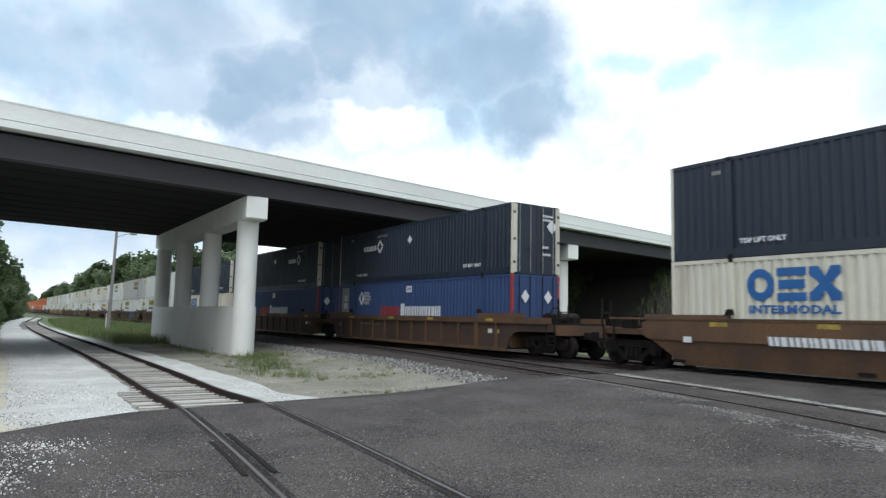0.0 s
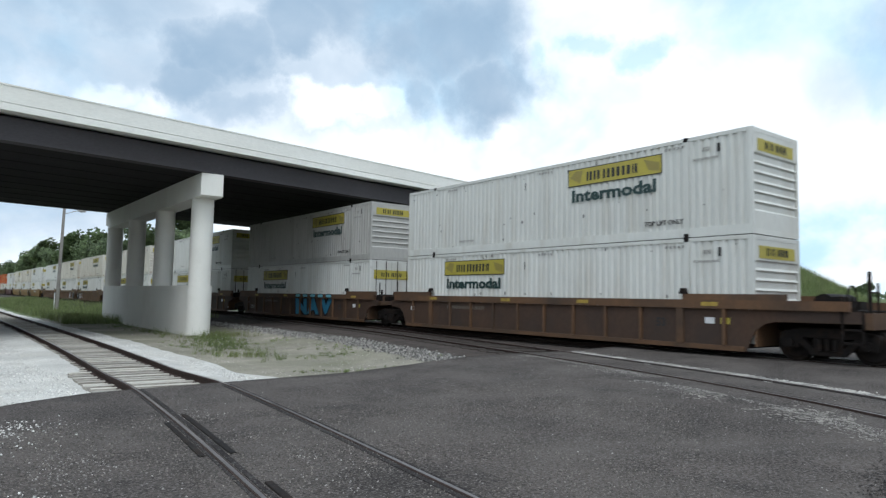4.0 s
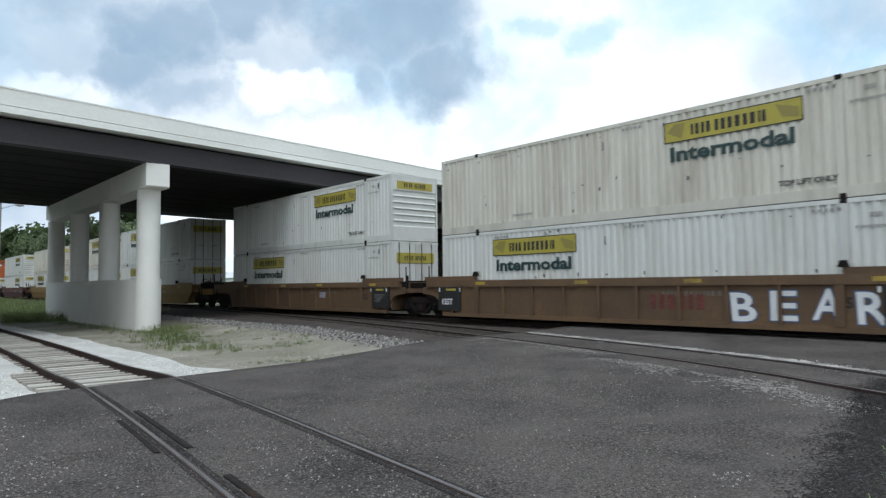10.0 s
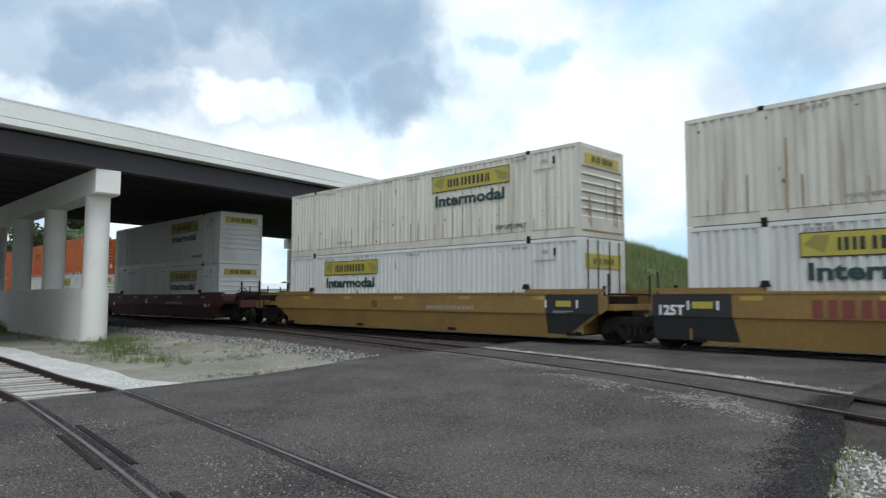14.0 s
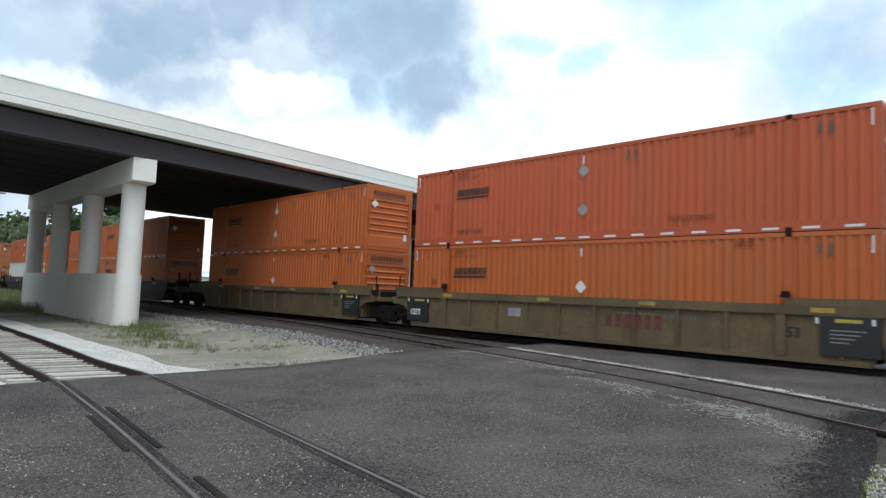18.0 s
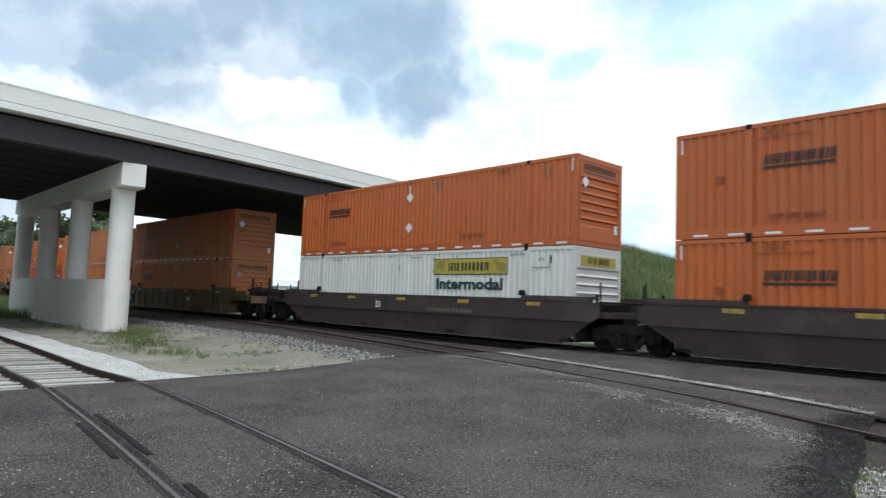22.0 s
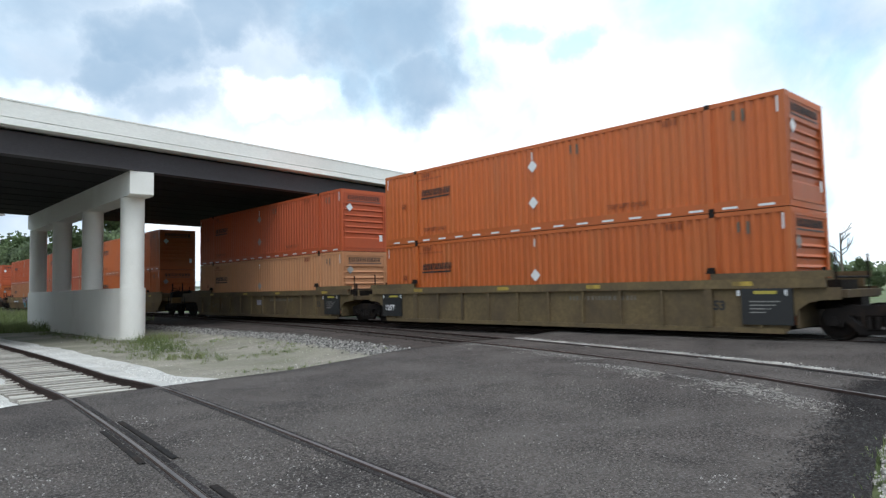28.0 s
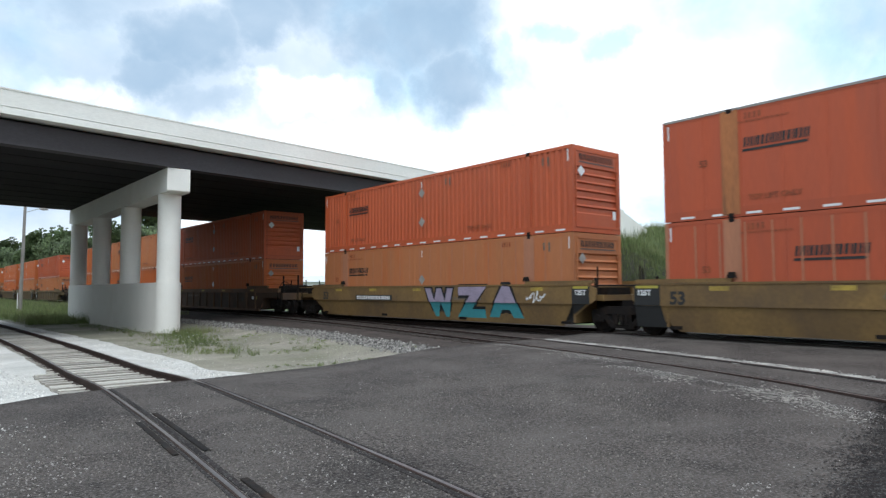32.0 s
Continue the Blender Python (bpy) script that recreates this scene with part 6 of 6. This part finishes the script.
def wear():
    """What sets single containers apart: repainted corners and rusty posts."""
    part("repainted_corner", Shape().box(FACE - 0.004, FACE + 0.002, 0.02, 0.52, 0.06, TALL - 0.03), VERMILION, load(21, True), "bright red repainted corner panel")
    part("repainted_corner", Shape().box(FACE - 0.004, FACE + 0.002, 0.02, 2.9, 0.16, TALL - 0.12), VERMILION, load(23, True), "red repainted end panel")
    q = random.Random(12)
    for k in (8, 12, 13):
        runs = Shape()
        for i in range(34):
            y, z = 0.35 + i * 0.46 + q.uniform(-0.1, 0.1), q.uniform(0.12, 0.3)
            runs.box(FACE - 0.0005, FACE + 0.002, y, y + q.uniform(0.015, 0.045), z, z + q.uniform(0.15, 1.0) + (1.3 if q.random() < 0.3 else 0))
        runs.box(FACE - 0.0005, FACE + 0.002, 0.15, LEN - 0.15, 0.255, 0.275)
        part("rust_streak", runs, RUST_RUN, load(k, True), "thin brown rust runs down the ribs")
    part("roof_edge", Shape().box(-HALF - 0.012, -HALF + 0.03, 0.05, LEN - 0.05, TALL - 0.05, TALL + 0.012), GALV, load(28, True), "bare grey metal roof edge")
    for k, up in ((28, True), (28, False), (29, False)):
        for y in (1.98, LEN - 1.98):
            part("rusty_post", Shape().box(FACE - 0.008, FACE + 0.002, y - 0.24, y + 0.24, 0.06, TALL - 0.04), RUSTY if up else BLUSH, load(k, up), "brown rusty lifting post" if up else "pale faded lifting post")
    for k in (28, 29):
        seams = Shape()
        for i in range(22):
            y = 0.5 + i * 0.7
            seams.box(FACE - 0.002, FACE + 0.002, y, y + 0.045, 0.28, TALL - 0.13)
        part("seam_stripe", seams, BLUSH, load(k, False), "pale worn stripes on the ribs")


car_graffiti()
wear()

# ---- lamp pole ----
pole = thing("street_lamp", "weathered wooden lamp pole with one arm by the tracks", "street lamp", at=pose(9.3, 72, -0.6))
part("pole", Shape().tube((0, 0, 0), (0.15, 0, 11.0), 0.17, 0.12, 10), GALV, pole)
part("arm", Shape().tube((0.13, 0, 9.3), (1.3, 0, 9.75), 0.028, seg=6), GALV, pole)
part("lamp_head", Shape().tube((1.25, 0, 9.74), (1.6, 0, 9.72), 0.05, 0.13, 10).tube((1.6, 0, 9.72), (2.0, 0, 9.72), 0.13, 0.06, 10), GALV, pole, "grey lamp head")
part("marker", Shape().box(-0.26, -0.19, -0.05, 0.05, 0.2, 1.8), WHITE_INK, pole, "white marker strip on the pole")

# ---- trees ----


def tree_meshes(seed, height, width, leaves, bare=False):
    rnd = random.Random(seed)
    wood, tips = Shape(), []
    top = height * 0.62
    wood.tube((0, 0, -0.3), (0.1, 0.1, top), height * 0.018, height * 0.006, 8)
    for i in range(11):
        z = height * rnd.uniform(0.2, 0.6)
        a, out = rnd.uniform(0, 6.28), width * rnd.uniform(0.25, 0.5)
        mid = Vector((math.cos(a) * out * 0.5, math.sin(a) * out * 0.5, z + out * 0.35))
        end = Vector((math.cos(a) * out, math.sin(a) * out, z + out * rnd.uniform(0.6, 1.1)))
        wood.tube((0.05, 0.05, z), mid, height * 0.007, height * 0.005, 5).tube(mid, end, height * 0.005, height * 0.002, 5)
        tips += [mid, end]
        if bare:
            for _ in range(3):
                wood.tube(mid, end + Vector((rnd.uniform(-1, 1), rnd.uniform(-1, 1), rnd.uniform(0, 1.2))), height * 0.003, height * 0.001, 4)
    verts, faces = [], []
    blobs = [(p, width * rnd.uniform(0.13, 0.22)) for p in tips]
    for i in range(26):
        z = rnd.uniform(0.06, 0.97)
        r = width * 0.5 * math.sin(math.pi * min(1, (z - 0.02) * 0.98)) ** 0.6 * rnd.uniform(0.35, 0.95)
        a = rnd.uniform(0, 6.28)
        blobs.append((Vector((math.cos(a) * r, math.sin(a) * r, z * height)), width * rnd.uniform(0.11, 0.2)))
    for i in range(leaves):
        c, r = blobs[i % len(blobs)]
        d = Vector((rnd.gauss(0, 1), rnd.gauss(0, 1), rnd.gauss(0, 0.8)))
        p = c + d.normalized() * r * rnd.random() ** 0.4
        u = Vector((rnd.gauss(0, 1), rnd.gauss(0, 1), rnd.gauss(0, 0.6))).normalized()
        w = u.orthogonal().normalized() * rnd.uniform(0.16, 0.34) * (height / 13)
        u *= rnd.uniform(0.2, 0.42) * (height / 13)
        k = len(verts)
        verts += [tuple(p - u), tuple(p + w), tuple(p + u), tuple(p - w * 0.8)]
        faces.append((k, k + 1, k + 2, k + 3))
    return wood.mesh("trunk", BARK), None if bare else mesh("crown", verts, faces, LEAF)


TREES = [tree_meshes(3, 13, 9, 7000), tree_meshes(8, 15, 9.5, 7500), tree_meshes(21, 11, 8.5, 6500)]


def tree(x, y, which, scale, turn, label="leafy dark green broadleaf tree", group="trees by the line"):
    t = thing("tree", label, "tree", group, at=pose(x, y, level(min(x, 60), y) - 0.2, 0, 0, turn))
    t.scale = (scale, scale, scale * (0.9 + 0.2 * ((turn * 7) % 10) / 10))
    for name, me in zip(("trunk", "crown"), TREES[which]):
        part(name, me, None, t)
    return t


rnd = random.Random(11)
for y, x, s in ((66, -6.5, 1.0), (72, -10, 1.15), (78, -5.6, 1.0), (88, -6.4, 1.1), (98, -4.4, 1.0), (110, -6, 1.15), (118, -3, 0.9), (132, -3.5, 1.0), (145, -0.5, 0.75), (160, -3, 0.95), (175, 0.5, 0.7), (195, 0.0, 0.85), (215, 3.0, 0.8), (240, 3.5, 0.9), (265, 5.0, 0.9), (300, 5.5, 1.0), (340, 6.5, 1.0), (85, -11, 1.1), (105, -11, 1.1), (130, -10, 1.1), (160, -9, 1.1)):
    tree(x, y, rnd.randrange(3), s * rnd.uniform(0.95, 1.1), rnd.uniform(0, 360))
y = 104.0
while y < 560:
    tree(31 + rnd.uniform(-3, 5) + 0.004 * y, y, rnd.randrange(3), rnd.uniform(0.95, 1.35), rnd.uniform(0, 360))
    y += rnd.uniform(4.0, 6.5) * (1 + y / 220)
for x, y, s in ((58, 79, 0.65), (66, 84, 0.7), (74, 92, 0.8), (62, 74, 0.6), (84, 96, 0.8), (150, 47, 0.5), (140, 52, 0.4), (133, 50, 0.36), (170, 62, 0.5), (158, 48, 0.55), (165, 46, 0.5), (152, 43, 0.42), (190, 52, 0.5), (205, 48, 0.5), (222, 44, 0.45), (240, 38, 0.45), (172, 44, 0.45)):
    tree(x, y, rnd.randrange(3), s, rnd.uniform(0, 360))
snag_wood = tree_meshes(31, 14, 5.0, 0, True)[0]
snag = thing("dead_tree", "bare dead tree on the bank", "tree", at=pose(120, 35.6, 0.6))
part("trunk", snag_wood, BARK, snag)

# ---- a low pale warehouse far behind the bridge ----
SHEET = mat("pale_metal_sheet", (0.62, 0.63, 0.62), 0.5, 0, 0.06, 0.1, 5, 0, (0.42, 0.43, 0.43), 0.5, (1, 1, 0.3))
shed = thing("warehouse", "low pale metal warehouse beyond the tracks", "warehouse", at=pose(96, 177, -1.6, 0, 0, -28))
part("wall", Shape().box(-26, 26, 0, 22, 0, 5.4), SHEET, shed)
part("roof", Shape().add([(x, y, z) for x in (-26.6, 26.6) for y, z in ((-0.6, 5.41), (11, 7.3), (22.6, 5.41))], [(0, 1, 4, 3), (1, 2, 5, 4), (0, 2, 1), (3, 4, 5), (0, 3, 5, 2)]), SHEET, shed, "pale low-pitched metal roof")
for x in (-20, -8, 4, 16):
    part("dock_door", Shape().box(x, x + 3.6, -0.05, 0.02, 0.2, 3.6), GALV, shed, "grey dock door")

# ---- far woods along the horizon, and an added belt out of view ----


def woods(count, turn, away, tall, leaf, seed, label):
    """A belt of leaf clumps: bearings and distances from the crossing, height, clump size."""
    r = random.Random(seed)
    V, F = [], []
    while len(F) < count:
        a, d = r.uniform(*turn), r.uniform(*away)
        crest = tall * (1 + 0.2 * math.sin(a * 0.9) + 0.13 * math.sin(a * 2.7))
        if -9 < a < 1.5 and r.random() < 0.3:
            continue
        p = Vector((-math.sin(radians(a)) * d, math.cos(radians(a)) * d, max(r.random() ** 0.8 * crest, 0.2)))
        u = Vector((r.gauss(0, 1), r.gauss(0, 1), r.gauss(0, 0.7))).normalized() * r.uniform(0.45, 1.0) * leaf
        w = u.orthogonal().normalized() * r.uniform(0.45, 0.85) * leaf
        k = len(V)
        V.extend([tuple(p - u), tuple(p + w), tuple(p + u), tuple(p - w)])
        F.append((k, k + 1, k + 2, k + 3))
    return tagged(new("far_woods", mesh("far_woods", V, F, LEAF)), label, "woods", kind="stuff")


woods(9000, (-100, 25), (620, 760), 15, 3.5, 4, "distant dark green woods along the horizon")
# Unseen belt, added to hold back low sky light from behind the crossing.
woods(11000, (52, 262), (105, 135), 11.5, 2.4, 6, "unseen belt of dark green woods, added to block low light behind the crossing")

# ---- stones and grass ----


def scatter_stones(name, label, spots, size, material):
    """Loose stones, each a squashed five-cornered lump."""
    r = random.Random(len(spots))
    V, F = [], []
    for x, y, z in spots:
        s = size * r.uniform(0.45, 1.25)
        a = r.uniform(0, 6.28)
        k = len(V)
        for i in range(4):
            q = a + i * 1.57 + r.uniform(-0.4, 0.4)
            V.append((x + math.cos(q) * s, y + math.sin(q) * s, z - 0.2 * s))
        for i in range(3):
            q = a + 0.7 + i * 2.09 + r.uniform(-0.4, 0.4)
            V.append((x + math.cos(q) * s * 0.6, y + math.sin(q) * s * 0.6, z + s * r.uniform(0.45, 0.85)))
        F += [(k + 4, k + 5, k + 6), (k, k + 1, k + 4), (k + 1, k + 5, k + 4), (k + 1, k + 2, k + 5), (k + 2, k + 3, k + 6), (k + 2, k + 6, k + 5), (k + 3, k, k + 4), (k + 3, k + 4, k + 6)]
    return tagged(new(name, mesh(name, V, F, material)), label, "stones", kind="stuff")


r = random.Random(77)
spots = []
while len(spots) < 13000:
    y = 13.3 + 32 * r.random() ** 1.6
    e = main_edge(y)
    x = e + r.uniform(-0.75, 0.12) - 0.2 * abs(r.gauss(0, 1))
    spots.append((x, y, max(level(x, y), -0.42 + 0.17 * (x - e + 0.9)) + r.uniform(-0.02, 0.08)))
scatter_stones("ballast_stones", "pale grey ballast stones on the shoulder of the track bed", spots, 0.036, STONE)
spots = []
while len(spots) < 14000:
    x, y = r.uniform(3.6, 10.5), r.uniform(-3, 2.4)
    if y < 2.28 - 0.21 * (8.9 - x) + 0.22 * noise.noise((x * 1.5, y * 1.5, 0)):
        spots.append((x, y, level(x, y) + 0.06))
scatter_stones("gravel_stones", "white gravel stones beside the asphalt edge", spots, 0.022, DIRTY_GRIT)
spots = []
while len(spots) < 7000:
    y = r.uniform(12.2, 40) if r.random() < 0.4 else r.uniform(12.2, 20)
    x = along(SIDING, y) + (-r.uniform(0.85, 3.3) if r.random() < 0.6 else r.uniform(0.85, 2.2))
    spots.append((x, y, level(x, y) + 0.04))
scatter_stones("siding_stones", "white gravel stones along the siding", spots, 0.016, GRIT)
spots = []
while len(spots) < 2600:
    x, y = r.uniform(-0.2, 3.2), 2.5 + 8 * r.random()
    if noise.noise((x * 0.8, y * 0.5, 6)) + 0.35 * r.random() > 0.25 + 0.12 * x:
        spots.append((x, y, road_level(x, y)))
while len(spots) < 3600:
    x, y = r.uniform(2.5, 12), r.uniform(1.5, 11)
    spots.append((x, y, road_level(x, y)))
while len(spots) < 6400:
    y = r.uniform(2.5, 13)
    x = along(BRANCH, y) - 0.95 - abs(r.gauss(0, 0.35)) - (0.6 if y < 8 else 0)
    if noise.noise((y * 0.6, x * 1.5, 2)) > -0.1:
        spots.append((x, y, road_level(x, y)))
yard = []
while len(yard) < 5200:       # gravel trodden into the dust beside the yard, and pebbles on the soil by the pier
    if r.random() < 0.6:
        y = 11.0 + 32 * r.random() ** 1.7
        x = 0.4 + r.gauss(-0.15, 0.35)
    else:
        x, y = r.uniform(6.3, 12.6), r.uniform(12.6, 27)
        if noise.noise((x * 0.6, y * 0.6, 31)) < -0.1:
            continue
    yard.append((x, y, level(x, y) + 0.045))
scatter_stones("yard_pebbles", "small pebbles trodden into the dusty soil", yard, 0.014, DIRTY_GRIT)
loose = []
for cx, cy, sx, sy, n in ((-0.02, 7.6, 0.2, 0.3, 420), (0.1, 5.8, 0.3, 0.25, 700), (0.55, 9.4, 0.3, 0.2, 160), (1.2, 6.9, 0.3, 0.8, 120), (0.3, 8.6, 0.35, 0.5, 200), (0.5, 4.6, 0.5, 0.5, 500), (3.2, 6.2, 0.3, 1.0, 90), (3.1, 4.6, 0.25, 0.6, 90), (5.45, 2.65, 0.12, 0.06, 40)):
    found = [(x, y, road_level(x, y) + 0.003) for x, y in ((cx + r.gauss(0, sx), cy + r.gauss(0, sy)) for _ in range(n)) if x > -0.25]
    if cx < 0.9:
        loose += found
    else:
        spots += found
scatter_stones("loose_gravel", "pale loose gravel spilled over the asphalt by the kerb", loose, 0.013, GRIT)
grit = []
while len(grit) < 21000:
    y = 2.6 + 6.6 * r.random() ** 1.25
    x = r.uniform(-0.2, 9.0)
    if noise.noise((x * 0.9, y * 0.9, 14)) > -0.25 and x < 1.2 + 1.35 * y:
        grit.append((x, y, road_level(x, y) + 0.001))
scatter_stones("road_grit", "dark and pale grit bedded in the asphalt", grit, 0.010, GRAINS)
scatter_stones("road_chips", "pale stone chips strewn over the asphalt", spots, 0.010, CHIP)
spots = []
while len(spots) < 6000:
    y = r.uniform(2.9, 12.6)
    x = along(BRANCH, y) + 0.82 + abs(r.gauss(0, 0.2))
    spots.append((x, y, road_level(x, y) + 0.004))
scatter_stones("fine_gravel_strip", "white fine gravel strip beside the rail", spots, 0.015, PALE)


def tufts(name, label, spots, tall, material, width=0.007):
    q = random.Random(len(spots) + 3)
    V, F = [], []
    for x, y, z, s in spots:
        for i in range(9):
            a = q.uniform(0, 6.28)
            h, lean = tall * s * q.uniform(0.35, 1.15), q.uniform(0.1, 0.8)
            w = width * q.uniform(0.6, 1.2)
            dx, dy = math.cos(a), math.sin(a)
            bx, by = x + q.uniform(-0.11, 0.11) * s, y + q.uniform(-0.11, 0.11) * s
            k = len(V)
            V.extend([(bx - dy * w, by + dx * w, z), (bx + dy * w, by - dx * w, z), (bx + dx * h * lean * 0.4 + dy * w * 0.7, by + dy * h * lean * 0.4 - dx * w * 0.7, z + h * 0.6), (bx + dx * h * lean * 0.4 - dy * w * 0.7, by + dy * h * lean * 0.4 + dx * w * 0.7, z + h * 0.6), (bx + dx * h * lean, by + dy * h * lean, z + h)])
            F += [(k, k + 1, k + 2, k + 3), (k + 3, k + 2, k + 4)]
    return tagged(new(name, mesh(name, V, F, material)), label, "grass", kind="stuff")


spots = []
while len(spots) < 950:      # at the foot of the pier and along its siding side
    k = r.random()
    if k < 0.45:
        y = r.uniform(18.5, 30.5)
        x = along([(15, 7.3), (18, 7.5), (24, 8.6), (30, 10.0), (32, 10.2)], y) + r.gauss(0, 0.5)
    elif k < 0.7:
        y, x = r.gauss(29.3, 0.8), r.gauss(10.1, 0.6)
    else:
        y = r.uniform(24, 52)
        x = along([(20, 7.6), (30, 8.6), (32, 8.6), (52, 8.5)], y) + r.gauss(0, 0.4)
    if noise.noise((x * 0.8, y * 0.6, 9)) > -0.15 or k > 0.92:
        spots.append((x, y, level(x, y) + 0.03, r.uniform(0.25, 1.3) * (1.25 if 0.45 < k < 0.7 else 0.8)))
tufts("pier_grass", "green weeds and grass at the foot of the pier", spots, 0.27, BLADE, 0.0048)
spots = []
while len(spots) < 330:
    x, y = r.uniform(7.0, 11.8), r.uniform(13, 30)
    if noise.noise((x * 0.5, y * 0.5, 4)) > 0.1:
        spots.append((x, y, level(x, y) + 0.03, r.uniform(0.3, 0.9)))
for _ in range(60):
    x = r.uniform(5.6, 9.6)
    y = 1.62 + 0.2 * (x - 5.6) + r.gauss(-0.06, 0.08)
    spots.append((x, y, level(x, y) + 0.04, r.uniform(0.4, 1.0)))
tufts("sparse_grass", "sparse grass on the dusty ground", spots, 0.12, BLADE)
spots = []
while len(spots) < 5000:      # the verge beyond the bridge
    y = 44 + 110 * r.random() ** 1.5
    x = r.uniform(along(SIDING, y) + 2.2, 15.0) if r.random() < 0.75 else along(SIDING, y) - r.uniform(3.6, 8)
    spots.append((x, y, level(x, y), r.uniform(0.8, 2.0)))
tufts("verge_grass", "tall green grass on the verge beyond the bridge", spots, 0.40, BLADE, 0.012)
spots = []
while len(spots) < 9000:      # the bank beyond the train
    u, v = 34.5 + 56 * r.random() ** 1.4, r.uniform(-14, 2.5)
    p = BRIDGE @ Vector((u, v, bank_level(u, v)))
    if u < 41 and v > -1 - (41 - u) * 0.3 and r.random() > 0.3:
        continue
    spots.append((p.x, p.y, p.z - 0.05, r.uniform(0.8, 2.2)))
for _ in range(2600):        # the lee side of the slope under the bridge
    u, v = r.uniform(33.5, 46), r.uniform(9, 31)
    p = BRIDGE @ Vector((u, v, bank_level(u, v)))
    spots.append((p.x, p.y, p.z - 0.05, r.uniform(0.8, 2.4)))
tufts("bank_grass", "tall green grass and weeds on the embankment", spots, 0.6, BLADE, 0.016)

spots = [(7.3 + r.gauss(0.9, 0.8), r.uniform(19, 31), 0, 0) for _ in range(70)]
V, F = [], []
for x, y, _, _ in spots:
    z, k = level(x, y) + r.uniform(0.15, 0.5), len(V)
    V += [(x - 0.02, y, z), (x, y - 0.015, z + 0.015), (x + 0.02, y, z), (x, y + 0.015, z - 0.01)]
    F.append((k, k + 1, k + 2, k + 3))
tagged(new("white_flowers", mesh("white_flowers", V, F, WHITE_INK)), "small white wild flowers among the weeds", "flowers", kind="stuff")
for x, y, s in ((-1.6, 58, 0.28), (-3, 60, 0.35), (-0.9, 66, 0.22), (-2.4, 70, 0.32), (-0.6, 80, 0.25), (-1.5, 90, 0.34), (0.2, 100, 0.25), (-0.4, 112, 0.32), (1.6, 124, 0.3), (2.4, 140, 0.35), (3.5, 155, 0.3), (4.6, 175, 0.4)):
    tree(x, y, 2, s, x * 50 + y, "low bright green roadside shrub", "shrubs by the siding")

# ---- ties, each a piece of its track ----
tie_low = Shape().box(-1.28, 1.28, -0.11, 0.11, -0.16, 0.0, 0.01).mesh("tie", TIE)
y, n = 12.2, 0
while y < 95:
    dx = (along(SIDING, y + 0.2) - along(SIDING, y - 0.2)) / 0.4
    part("tie", tie_low, TIE, siding, "", pose(along(SIDING, y) + r.uniform(-0.05, 0.05), y, drop(y) - 0.135 + r.uniform(-0.01, 0.01), 0, 0, -math.degrees(math.atan(dx)) + r.uniform(-1.5, 1.5)))
    y += 0.53
dark_tie = Shape().box(-1.28, 1.28, -0.11, 0.11, -0.16, 0.0, 0.01).mesh("tie", SLEEPER)
y = 13.9
while y < 60:
    if y < 45:
        dx = (along(BRANCH, y + 0.2) - along(BRANCH, y - 0.2)) / 0.4
        part("tie", dark_tie, SLEEPER, branch, "", pose(along(BRANCH, y), y, -0.135, 0, 0, -math.degrees(math.atan(dx)) + r.uniform(-1.5, 1.5)))
    if y < 32:
        part("tie", dark_tie, SLEEPER, main_track, "", pose(TRAIN_X, y, -0.14, 0, 0, r.uniform(-1, 1)))
    y += 0.55


def motions():
    """The train rolls past at a steady speed."""
    for ob, off, z in ROLLING:
        walk(ob, [(t, pose(TRAIN_X, off - SPEED * t, z)) for t in (0, 8, 16, 24, 32)])


motions()
